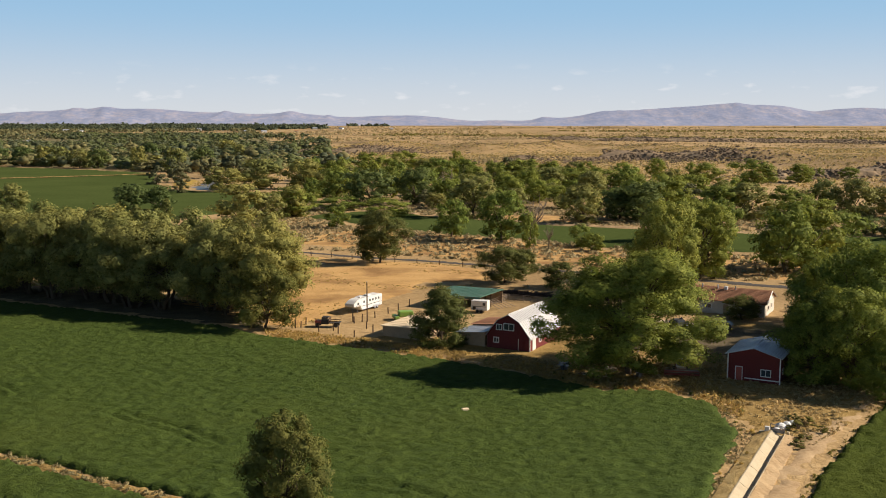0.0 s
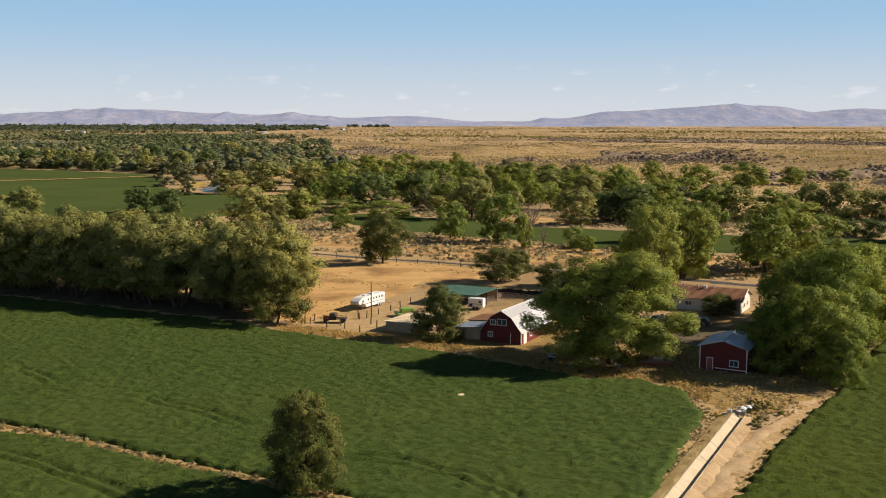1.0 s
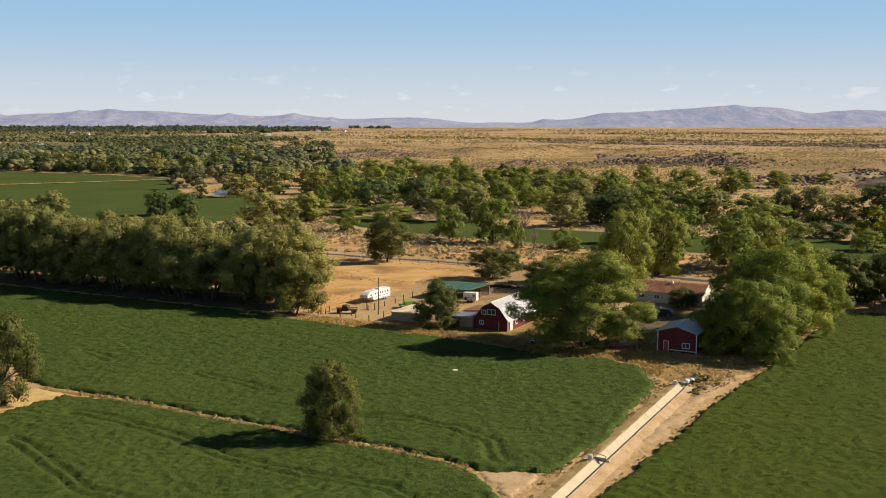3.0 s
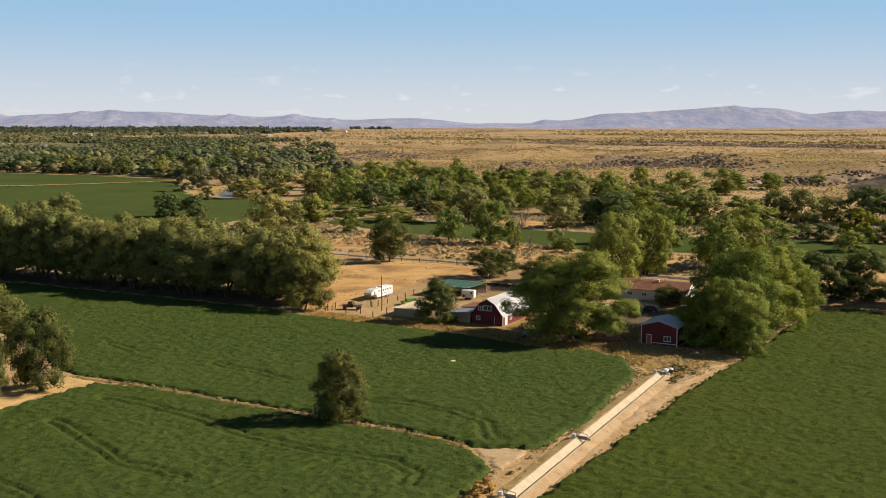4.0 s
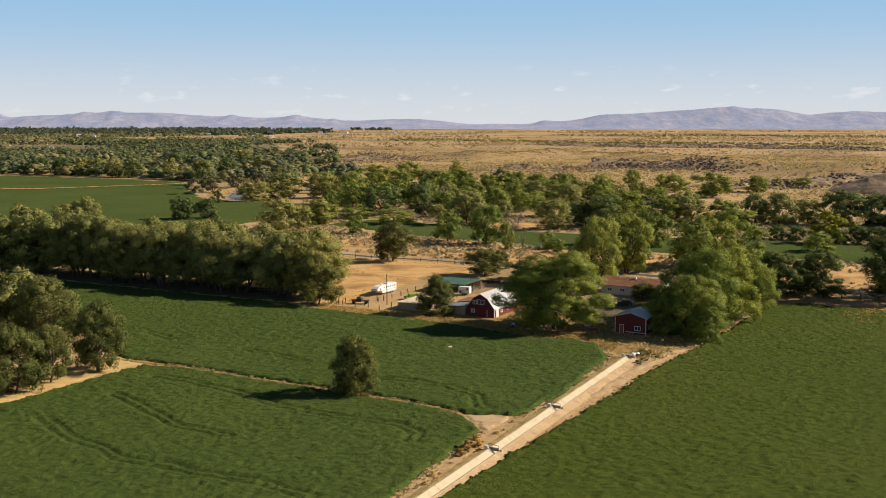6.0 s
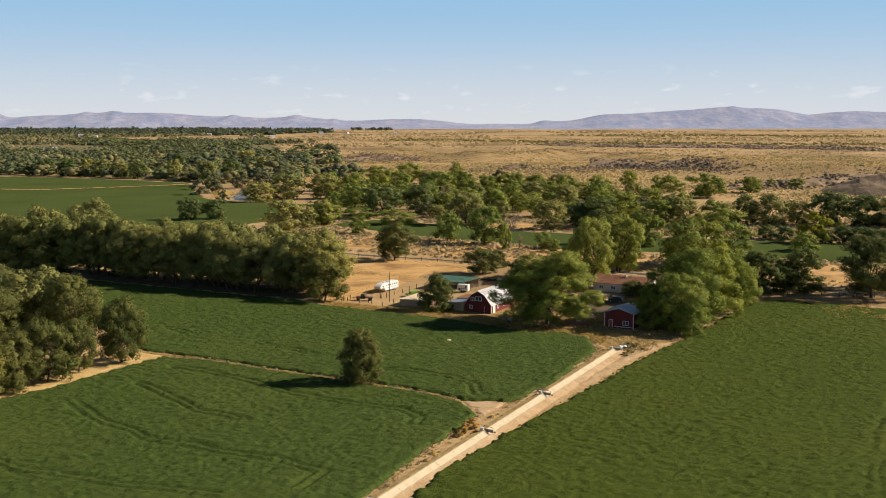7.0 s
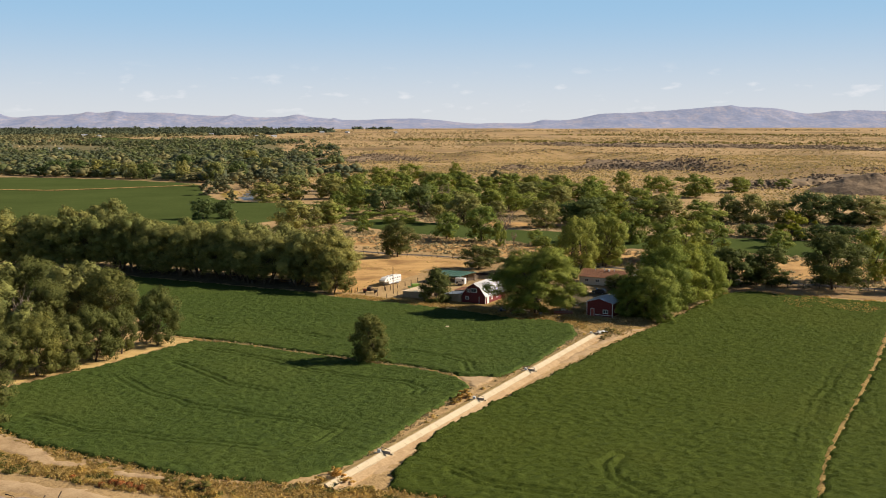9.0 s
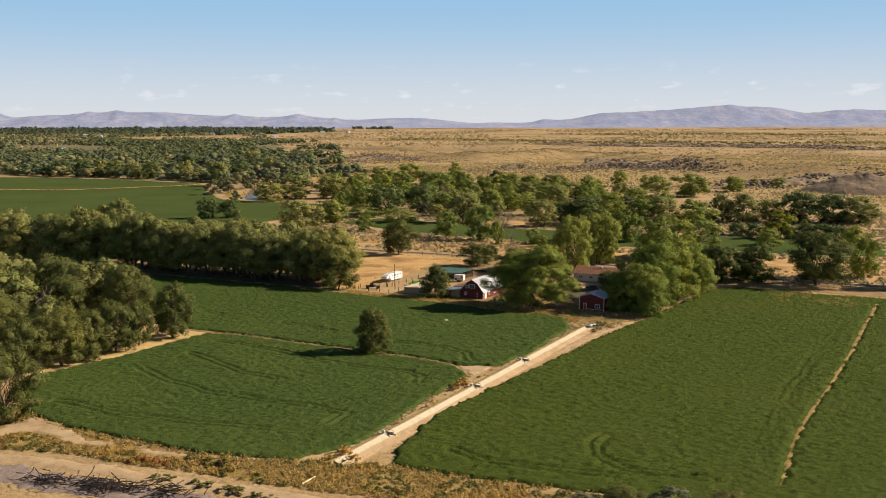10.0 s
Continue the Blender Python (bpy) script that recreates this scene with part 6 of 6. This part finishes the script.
# pole, fence posts, corral panels
pole = thing("utility_pole", "tall dark wooden utility pole in the corral", "utility pole", pose(-15.4, 196.5, 0))
part("shaft", rods([((0, 0, -0.2), (0, 0, 8.0))], 0.15, 0.10, 10), M_POST, pole)
part("insulator", rods([((0, 0, 7.9), (0, 0, 8.2))], 0.06), M_TIN, pole)
post_mesh = bpy.data.meshes.new("fence_post")
bm = rods([((0, 0, -0.2), (0, 0, 1.45))], 0.13, 0.11, 8)
bm.to_mesh(post_mesh)
bm.free()
post_mesh.materials.append(M_POST)


def posts(spots, group):
    for x, y in spots:
        p = tagged(new("fence_post", post_mesh), "short dark wooden fence post", "fence post", group)
        p.matrix_basis = pose(x, y, float(terrain(np.array(x * 1.0), np.array(y * 1.0))), rs.uniform(-3, 3), rs.uniform(-3, 3), rs.uniform(0, 90)) @ Matrix.Diagonal((1, 1, rs.uniform(0.85, 1.15), 1))


posts([(-29.1, 190.3), (-28, 190.3), (-27.4, 193.1), (-20.1, 185.1), (-21.3, 187.7), (-16.7, 181.6), (-18.5, 198.8), (-17.9, 194.8), (-16.4, 195.9), (-14.1, 200.6), (-11.6, 204.8), (-7.4, 212.6), (-24, 186.5), (-13.5, 186), (-15, 189.5), (-18.3, 196.4), (-9.6, 208.6)], "corral posts")
posts([(95 + 5.2 * i, 201.5 - 0.2 * i - 0.055 * i * i) for i in range(14)], "roadside fence posts")
posts([(-40 + 6.5 * i, 296 - 3.2 * i) for i in range(8)], "paddock fence posts")


def panel(x, y, turn):
    p = thing("corral_panel", "weathered pole corral panel", "fence", pose(x, y, 0, 0, 0, turn), "corral panels")
    for z in (0.35, 0.7, 1.05, 1.4):
        part("rail", rods([((-1.8, 0, z), (1.8, 0, z))], 0.045, n=6), M_DEADWOOD, p)
    for xx in (-1.8, 0, 1.8):
        part("upright", rods([((xx, 0, 0), (xx, 0, 1.45))], 0.045, n=6), M_DEADWOOD, p)


for i in range(5):
    panel(10.2 + 1.75 * (i % 3) * 1.0, 212.5 + 3.2 * (i % 3), 61)
    panel(13.5 + 3.1 * i, 221.5 - 1.75 * i, -29)
for i in range(6):
    f = thing("pole_fence", "weathered three-rail pole fence by the road", "fence", pose(133 + 4.0 * i, 198.0 - 2.4 * i, 0, 0, 0, -31), "roadside pole fence")
    for z in (0.5, 0.95, 1.4):
        part("rail", rods([((-2.35, 0.12, z), (2.35, 0.12, z + rs.uniform(-0.05, 0.05)))], 0.06, n=6), M_DEADWOOD, f)
    part("post", rods([((-2.3, 0, -0.1), (-2.3, 0, 1.6))], 0.1), M_DEADWOOD, f)

# ---- concrete irrigation ditch ----
head, tail = Vector((43.4, 122.6, 0)), Vector((-15.6, 10.8, 0))
run = tail - head
turn_d = math.degrees(math.atan2(run.y, run.x)) + 90      # local -y runs down the ditch
ditch = thing("ditch", "pale concrete-lined irrigation ditch with dry bed", "ditch", pose(head.x, head.y, 0, 0, 0, turn_d), "", "structure")
PROFILE = [(-1.25, 0.02), (-1.15, 0.66), (-1.0, 0.68), (-0.02, 0.06), (0.34, 0.06), (0.66, 0.52), (0.74, 0.52), (0.80, 0.02)]
bm = prism(PROFILE, -2.985, 0)
lining = bpy.data.meshes.new("lining_panel")
bm.to_mesh(lining)
bm.free()
lining.materials.append(M_CONCRETE)
n_panels = int(run.length / 3)
for i in range(n_panels):
    child("lining_panel", lining, ditch, "", pose(rs.uniform(-0.02, 0.02), -3.0 * i, rs.uniform(-0.015, 0.015)))
for outline, words in (([(0.76, 0.50), (1.1, 0.40), (2.3, 0.06), (2.3, -0.1), (0.76, -0.1)], "pale earth bank beside the lining"), ([(-1.19, 0.62), (-1.19, -0.1), (-3.0, -0.1), (-3.0, 0.08), (-1.7, 0.50)], "weedy earth bank beside the lining")):
    bm = prism(outline, -run.length, 0)
    bmesh.ops.subdivide_edges(bm, edges=[e for e in bm.edges if abs(e.verts[0].co.y - e.verts[1].co.y) > 1], cuts=110, use_grid_fill=True)
    for v in bm.verts:
        if v.co.z > 0:
            v.co.z += 0.10 * (noise.noise(v.co * 0.9) - 0.1)
            v.co.x += 0.12 * noise.noise(v.co * 1.4)
    part("earth_bank", bm, M_DUST if outline[0][0] > 0 else M_STRAW, ditch, words)
for i, s in enumerate((0.0, 0.352, 0.565, 0.86)):
    at = head + run * s
    g = thing("ditch_gate", "concrete check with a steel slide gate", "ditch gate", pose(at.x, at.y, 0, 0, 0, turn_d), "ditch gates")
    part("headwall", boxed(-1.9, -1.3, -0.25, 0.25, 0, 1.05, bevel=0.04), M_WHITE, g, "whitewashed concrete wing")
    part("headwall", boxed(0.82, 1.15, -0.2, 0.2, 0, 0.7, bevel=0.04), M_CONCRETE, g)
    part("gate_leaf", boxed(-1.1, 0.5, -0.03, 0.03, 0.35, 0.9), M_STEEL, g, "rusted slide gate")
    part("gate_frame", rods([((-1.2, 0, 0.7), (-1.2, 0, 1.5)), ((0.55, 0, 0.45), (0.55, 0, 1.2)), ((-1.2, 0, 1.5), (0.55, 0, 1.2))], 0.05), M_STEEL, g)
    part("turnout", boxed(-2.6, -1.95, -0.35, 0.35, 0.05, 0.4, bevel=0.06), M_CONCRETE, g, "concrete turnout box")
for i, (dx, dy, r) in enumerate([(1.2, 3.0, 0.8), (2.3, 4.2, 0.6), (0.2, 2.0, 0.5), (3.4, 5.0, 0.5)]):
    bm = bmesh.new()
    bmesh.ops.create_icosphere(bm, subdivisions=2, radius=r)
    for v in bm.verts:
        v.co *= 1 + 0.3 * (noise.noise(v.co * 1.3 + Vector((i * 5, 0, 0))))
        v.co.z *= 0.7
    tagged(part("concrete_block", bm, M_WHITE, None, "", pose(head.x + dx, head.y + dy, r * 0.35)), "pale broken concrete block by the ditch head", "rubble")

# ---- weeds and brush near the camera ----
PATCH_1 = [(-85.4, 27.8), (-83.7, 33.4), (-79.7, 39.7), (-73.6, 37.1), (-65.7, 26.5), (-58.2, 23.2), (-56.4, 20.7), (-63.8, 21.3), (-71.0, 26.5), (-77.5, 29.2), (-80.6, 26.5)]
PATCH_2 = [(-56.1, 21.3), (-47.4, 18.3), (-41.4, 16.5), (-40.8, 14.1), (-49.7, 15.8)]
ASH = [(-80.5, 13.1), (-74.2, 12.3), (-67.6, 10.6), (-51.8, 4.2), (-33.8, -1.3), (-28.7, -8.2), (-48.0, -7.1), (-63.0, -0.4), (-74.0, 3.6)]
BANK = [(-120, 48), (-95, 44), (-80, 41), (-70, 31), (-57, 23.5), (-43, 16.5), (-31, 13.5), (-24, 12.3), (-14, 15), (-6, 9), (0.4, 6), (9, 2.9), (22, -1.6), (60, -15), (100, -30), (100, -36), (60, -23.5), (30, -14.5), (-17, -1.2), (-33, 5), (-48, 10.5), (-66, 17.5), (-78, 20), (-120, 30)]
sheet("verge", BANK, 0.8, M_BANK, lambda x, y: 0.06 + 0.08 * vnoise(x, y, 3), "dry straw-covered canal bank", "verge", ragged=0.6)
sheet("verge", PATCH_1, 0.5, M_DUST, lambda x, y: 0.17 + 0.05 * vnoise(x, y, 3), "bare pale soil at the field corner", "verge", ragged=0.8)
sheet("verge", PATCH_2, 0.5, M_DUST, lambda x, y: 0.17 + 0.05 * vnoise(x, y, 3), "bare pale soil at the field's edge", "verge", ragged=0.5)
sheet("verge", ASH, 0.6, M_ASH, lambda x, y: 0.12 + 0.05 * vnoise(x, y, 3), "grey ashy soil under the branch heap", "verge", ragged=1.0)
bank = lambda a, b, s: (lambda x, y: inside(x, y, BANK) & ~inside(x, y, PATCH_1) & ~inside(x, y, PATCH_2) & (fbm(x * 0.16, y * 0.16, s) > a) & (fbm(x * 0.16, y * 0.16, s) <= b))
scatter("dry_grass", M_HAY, strew(130000, (-120, 100, -40, 50), bank(0.46, 1, 91), (0.14, 0.30), (1.4, 2.6), 11), 9, 0.60, "soft golden dry grass on the canal bank", "grass", 11, upright=0.9)
scatter("rabbitbrush", M_GOLD, strew(9000, (-120, 100, -40, 50), bank(0.58, 1, 105), (0.4, 0.9), (0.8, 1.2), 40), 60, 0.17, "golden rabbitbrush on the canal bank", "weeds", 40, upright=0.6)
scatter("weeds", M_WEED, strew(44000, (-120, 100, -40, 50), bank(0.33, 0.49, 91), (0.3, 0.65), (0.6, 1.1), 12), 30, 0.26, "olive weeds on the canal bank", "weeds", 12, upright=0.6)
scatter("weeds", M_RUSSET, [(-50.5, 13.5, 0.9, 0.8), (-47.5, 12.4, 0.9, 0.8), (-46.3, 11.6, 0.6, 0.6), (-58, 16.5, 0.6, 0.5), (-52.0, 12.7, 0.7, 0.6), (-49.2, 13.0, 1.0, 0.9), (-45.2, 11.4, 0.8, 0.7)], 260, 0.16, "russet red weeds by the canal road", "weeds", 13, upright=0.5)
for i, (x, y, r, h) in enumerate([(-41.5, 14.0, 1.5, 1.1), (-38.0, 12.4, 1.5, 1.0), (-35.5, 10.6, 1.9, 1.4), (-45.2, 4.8, 1.2, 0.7), (-43, 4.0, 1.6, 0.8), (-37.6, 2.1, 1.3, 0.8), (-36, 1.0, 1.6, 0.9), (-32.3, -0.6, 1.5, 0.8), (-30.2, -1.5, 1.7, 1.0), (-27, -4, 1.6, 0.9), (-24.6, -4.6, 1.3, 0.7)]):
    plant(WEEDBUSH[i % 3], x, y, h, r * 2, 50 * i, "low grey-green bush beside the canal road", "bush", "canal bushes", "bush")


def ditch_side(lo, hi, keep, seed):
    def f(x, y):
        ax, ay = run.x / run.length, run.y / run.length
        s, o = (x - head.x) * ax + (y - head.y) * ay, (x - head.x) * -ay + (y - head.y) * ax
        return (s > -4) & (s < run.length + 3) & (-o > -hi) & (-o < -lo) & (fbm(x * 0.3, y * 0.3, seed) > keep)
    return f


# o is counted to the east of the ditch; the weeds stand on its west bank and along the track
scatter("weeds", M_GOLD, strew(5000, (-30, 60, 0, 140), ditch_side(-4.2, -1.8, 0.56, 92), (0.18, 0.5), (0.6, 1.3), 15), 40, 0.3, "dry golden weeds along the ditch bank", "weeds", 15, upright=0.7)
scatter("weeds", M_SAGE, strew(4200, (-30, 60, 0, 140), ditch_side(-5.0, -1.8, 0.50, 93), (0.15, 0.45), (0.5, 1.0), 16), 36, 0.3, "grey-brown weeds along the ditch bank", "weeds", 16, upright=0.5)
scatter("weeds", M_SAGE, strew(1100, (-30, 60, 0, 140), ditch_side(1.6, 4.6, 0.62, 94), (0.12, 0.45), (0.4, 0.8), 17), 30, 0.3, "low brown weeds beside the farm track", "weeds", 17, upright=0.4)
for i, (x, y, r, h) in enumerate([(7.2, 62.5, 1.6, 2.0), (6.0, 60.6, 1.3, 1.5), (4.6, 58.5, 1.0, 1.0), (5.2, 62.0, 0.9, 1.0), (-15.5, 17.5, 1.1, 1.3), (-14.6, 15.2, 1.4, 1.8), (-17.3, 13.2, 1.1, 1.2), (-12.8, 13.0, 1.2, 1.3)]):
    plant(GOLDBUSH[i % 3], x, y, h, r * 2, 50 * i, "round golden rabbitbrush beside the ditch", "bush", "ditch rabbitbrush", "rabbitbrush")
for i, (x, y, r, h) in enumerate([(46.5, 125.5, 1.5, 1.1), (48.5, 127.5, 1.4, 1.0), (44.3, 118.5, 1.2, 0.8), (49.5, 124, 1.2, 0.8), (46, 121.3, 1.0, 0.6), (47.6, 129.5, 1.1, 0.8)]):
    plant(WEEDBUSH[(i + 1) % 3], x, y, h, r * 2, 70 * i, "low grey-green bush at the ditch head", "bush", "ditch bushes", "bush")
YARD_EDGE = [(-35, 190), (-12, 178), (6, 168), (18, 160), (30, 152), (40, 148), (44, 140), (41, 130), (37, 138), (30, 144.5), (22, 145), (16, 151), (4, 160), (-12, 170), (-34, 181)]
scatter("weeds", M_HAY, strew(26000, (-40, 50, 125, 195), lambda x, y: inside(x, y, YARD_EDGE) & (fbm(x * 0.2, y * 0.2, 95) > 0.40), (0.15, 0.32), (1.2, 2.4), 20), 9, 0.55, "tall dry weeds round the farmyard", "weeds", 20, upright=0.8)
scatter("weeds", M_WEED, strew(1200, (-40, 50, 125, 195), lambda x, y: inside(x, y, YARD_EDGE) & (fbm(x * 0.2, y * 0.2, 96) > 0.55), (0.25, 0.6), (0.7, 1.2), 24), 42, 0.3, "olive weeds round the farmyard", "weeds", 24, upright=0.6)
scatter("weeds", M_HAY, strew(5200, (-66, 14, 185, 300), lambda x, y: inside(x, y, [(-40, 297), (8, 276), (13, 246), (-10, 225), (-29, 190), (-40, 195)]) & (fbm(x * 0.05 + y * 0.03, y * 0.13, 97) > 0.52), (0.15, 0.45), (0.2, 0.4), 25), 10, 0.5, "sparse brown tufts in the dry paddock", "weeds", 25)
scatter("weeds", M_SAGE, strew(16000, (-75, 15, 70, 126), lambda x, y: (near_line(x, y, BORDER) < 0.9) & (fbm(x * 0.3, y * 0.3, 98) > 0.40), (0.15, 0.4), (0.8, 1.5), 26), 30, 0.35, "dry grass along the field border", "weeds", 26, upright=0.7)
scatter("weeds", M_SAGE, strew(1600, (85, 250, 140, 215), lambda x, y: inside(x, y, [(91, 186), (98, 190), (120, 179), (148, 173), (240, 138), (250, 156), (160, 187), (131, 200), (112, 206), (96, 199)]) & (fbm(x * 0.2, y * 0.2, 99) > 0.5), (0.2, 0.7), (0.5, 0.9), 27), 30, 0.35, "dry roadside weeds", "weeds", 27)

rng2 = np.random.default_rng(77)
vs, fs = [], []
for i in range(260):                                         # dead branches heaped along the canal road
    s = (0.18, 0.45, 0.52, 0.80)[i % 4] + rng2.normal(0, 0.07)
    c = Vector((-67 + 31 * s + rng2.normal(0, 1.0), 3.8 - 7.0 * s + rng2.normal(0, 1.3), rng2.uniform(0.05, 0.9)))
    d = Vector((rng2.normal(0.6, 0.7), rng2.normal(-0.2, 0.5), rng2.normal(0.05, 0.22))).normalized() * rng2.uniform(0.7, 2.4)
    tube(vs, fs, limb(rng2, c - d, c + d, 0.12), [0.09, 0.08, 0.06, 0.045, 0.02], 5)
tagged(new("brush_pile", mesh_of("brush_pile", [tuple(v) for v in vs], fs, M_BRUSH)), "long heap of dark dead branches by the canal road", "brush pile", "", "stuff")
tagged(part("log", rods([((-1.6, 0, 0.2), (1.6, 0, 0.5))], 0.16, 0.11), M_TANROOF, None, "", pose(-19.5, 3.0, 0, 0, 0, 55)), "pale fallen log on the canal bank", "log")
sheet("field", [(-140, -2), (-78, 0), (-70, -6), (-80, -30), (-140, -30)], 0.6, M_CROP, crop([], 25), "corner of another green field", "field")
for i, (x, y, h, w) in enumerate([(30, -9, 3.4, 8), (37, -11, 3.8, 9), (45, -13, 3.6, 9), (24, -8, 2.4, 6)]):
    plant(MIDGREY[i % 2] if i % 2 else OLIVE[i % 3], x, y, h, w, 80 * i, "low feathery willow bush on the canal bank", "bush", "canal willows", "willow_bush")

# dark mound on the desert's edge
qx, qy = np.meshgrid(np.linspace(-60, 60, 50), np.linspace(-60, 60, 50))
qr = np.hypot(qx, qy * 1.1)
qz = np.maximum(0, 17 * (1 - qr / 52)) * (0.75 + 0.5 * fbm(qx * 0.06, qy * 0.06, 33)) + fbm(qx * 0.2, qy * 0.2, 34) * 1.2 * (qr < 52) - 0.6
qi = np.arange(qx.size).reshape(qx.shape)
mound = tagged(new("mound", mesh_of("mound", np.stack([qx.ravel(), qy.ravel(), qz.ravel()], 1), np.stack([qi[:-1, :-1].ravel(), qi[:-1, 1:].ravel(), qi[1:, 1:].ravel(), qi[1:, :-1].ravel()], 1), M_ROCK)), "dark gravel mound on the desert's edge", "mound", "", "structure")
mound.matrix_basis = pose(352, 668, float(terrain(np.array(352.0), np.array(668.0))))

# far farmhouses
for i, (x, y, w, white) in enumerate([(-1636, 3789, 42, 1), (-1666, 3962, 18, 1), (-1218, 3207, 24, 1), (-1139, 3113, 13, 1), (-1430, 3548, 13, 1), (-891, 3204, 13, 1), (-761, 1709, 20, 0), (-761, 1818, 8, 1), (-818, 3325, 14, 1), (-611, 3069, 11, 1), (-559, 3088, 17, 1), (-468, 3164, 13, 0), (-477, 3691, 17, 1), (-378, 3682, 15, 1), (-187, 3575, 13, 1), (-762, 3532, 13, 0)]):
    hz = float(terrain(np.array(x * 1.0), np.array(y * 1.0)))
    fh = thing("farmhouse", "tiny pale farmhouse far across the valley", "house", pose(x, y, hz - 0.5, 0, 0, rs.uniform(-30, 30)), "far farmhouses")
    part("wall", boxed(-w / 2, w / 2, -5, 5, 0, 5), M_WHITE if white else M_CREAM, fh)
    bm = prism([(-5.6, 4.8), (5.6, 4.8), (0, 7.6)], -w / 2 - 0.5, w / 2 + 0.5)
    bm.transform(Matrix.Rotation(radians(90), 4, "Z"))
    part("roof", bm, M_TIN if white else M_SHINGLE, fh)
    for k in (-0.3, 0.0, 0.3):
        part("window", boxed(k * w - 0.8, k * w + 0.8, -5.05, -5.004, 1.4, 3.2), M_GLASS, fh)


# ---- roadside post-and-rail fences and dry patches ----
def rail_fence(x, y, turn, bays):
    f = thing("rail_fence", "low dark post-and-rail fence beside the road", "fence", pose(x, y, 0, 0, 0, turn), "roadside fences")
    for k in range(bays + 1):
        part("post", rods([((k * 2.4, 0, -0.1), (k * 2.4, 0, 1.35))], 0.09, 0.08), M_DEADWOOD, f)
    for z in (0.55, 1.1):
        part("rail", boxed(0, bays * 2.4, -0.13, -0.09, z - 0.06, z + 0.06), M_DEADWOOD, f)


for x, y, n in ((119.6, 207.4, 1), (126.2, 203.2, 1), (139, 196, 2), (152, 190.5, 3)):
    rail_fence(x, y, -26, n)


def dry_edge(x, y):
    d = near_line(x, y, [(91, 185), (98, 189), (105, 191), (110, 188), (115, 184), (122, 181), (133, 174), (148, 167), (200, 146)])
    return d < 8 * fbm(x * 0.12, y * 0.12, 41) - 1.2


scatter("weeds", M_GOLD, strew(6000, (86, 200, 140, 195), dry_edge, (0.2, 0.5), (0.5, 1.1), 28), 24, 0.36, "dry golden grass at the field's edge", "weeds", 28, upright=0.6)
scatter("weeds", M_HAY, strew(9000, (100, 150, 145, 186), lambda x, y: np.minimum(np.hypot(x - 129, y - 160), np.hypot(x - 118, y - 172)) < 24 * fbm(x * 0.16, y * 0.16, 43) - 5, (0.2, 0.4), (1.4, 2.2), 29), 10, 0.5, "dry golden grass in thin patches of the crop", "weeds", 29, upright=0.7)
EDGE_A = [(39, 136), (39, 124), (25, 93), (15, 79)]
EDGE_B = [(8, 70), (7.5, 68), (0, 53), (-12.5, 23)]
EDGE_C = [(91, 182), (78, 160), (60, 133), (45, 111.5), (25, 79), (10.5, 54.4), (2, 40), (-6, 17.8)]


def fringe(lines, wide, seed):
    def f(x, y):
        d = np.minimum.reduce([near_line(x, y, q) for q in lines])
        return (d < wide * (0.35 + 1.3 * fbm(x * 0.25, y * 0.25, seed))) & (fbm(x * 0.5, y * 0.5, seed + 3) > 0.42)
    return f


scatter("weeds", M_SAGE, strew(60000, (-20, 95, 15, 185), fringe((EDGE_A, EDGE_B), 1.1, 51), (0.12, 0.34), (0.5, 1.0), 31), 18, 0.4, "dry golden grass along the farm track", "weeds", 31, upright=0.6)
scatter("weeds", M_WEED, strew(40000, (-20, 95, 15, 185), fringe((EDGE_A, EDGE_B, EDGE_C), 0.6, 57), (0.10, 0.28), (0.5, 1.0), 32), 18, 0.4, "olive weeds along the farm track", "weeds", 32, upright=0.5)
FRONT = [(8, 152), (18, 150), (34, 144), (42, 137), (44, 116), (60, 134), (78, 160), (70, 172), (62, 164), (46, 164), (34, 166), (20, 164), (6, 168)]
scatter("weeds", M_SAGE, strew(11000, (0, 80, 114, 175), lambda x, y: inside(x, y, FRONT) & (fbm(x * 0.16, y * 0.16, 88) > 0.40), (0.15, 0.45), (0.5, 1.1), 33), 20, 0.4, "dry tan grass tufts in the farmyard", "weeds", 33, upright=0.5)
EDGE_D = [(-95, 68), (-84, 43), (-71, 32.4), (-57, 25), (-43, 17.7), (-31.5, 14.7), (-24, 13.5)]
EDGE_E = [(-6, 10.5), (0.4, 7), (9, 3.9), (22, -0.6), (60, -14)]
scatter("weeds", M_HAY, strew(60000, (-100, 62, -18, 70), fringe((EDGE_D, EDGE_E), 1.2, 61), (0.14, 0.30), (1.0, 2.2), 34), 9, 0.55, "golden dry grass along the near field's edge", "weeds", 34, upright=0.8)
scatter("weeds", M_WEED, strew(40000, (-100, 62, -18, 70), fringe((EDGE_D, EDGE_E), 1.2, 67), (0.15, 0.4), (0.5, 1.0), 35), 18, 0.36, "olive weeds along the near field's edge", "weeds", 35, upright=0.5)
vs, fs = [], []
for i in range(120):                                         # old timber and brush dragged into a row behind the barn
    s = rng2.random()
    c = Vector((12.5 + 13 * s + rng2.normal(0, 0.5), 230 - 7.2 * s + rng2.normal(0, 0.7), rng2.uniform(0.1, 1.0)))
    d = Vector((rng2.normal(0.8, 0.6), rng2.normal(-0.4, 0.5), rng2.normal(0.05, 0.2))).normalized() * rng2.uniform(0.6, 1.8)
    tube(vs, fs, limb(rng2, c - d, c + d, 0.08), [0.13, 0.12, 0.10, 0.08, 0.05], 5)
tagged(new("timber_row", mesh_of("timber_row", [tuple(v) for v in vs], fs, M_BRUSH)), "dark row of heaped old timber behind the barn", "timber", "", "stuff")
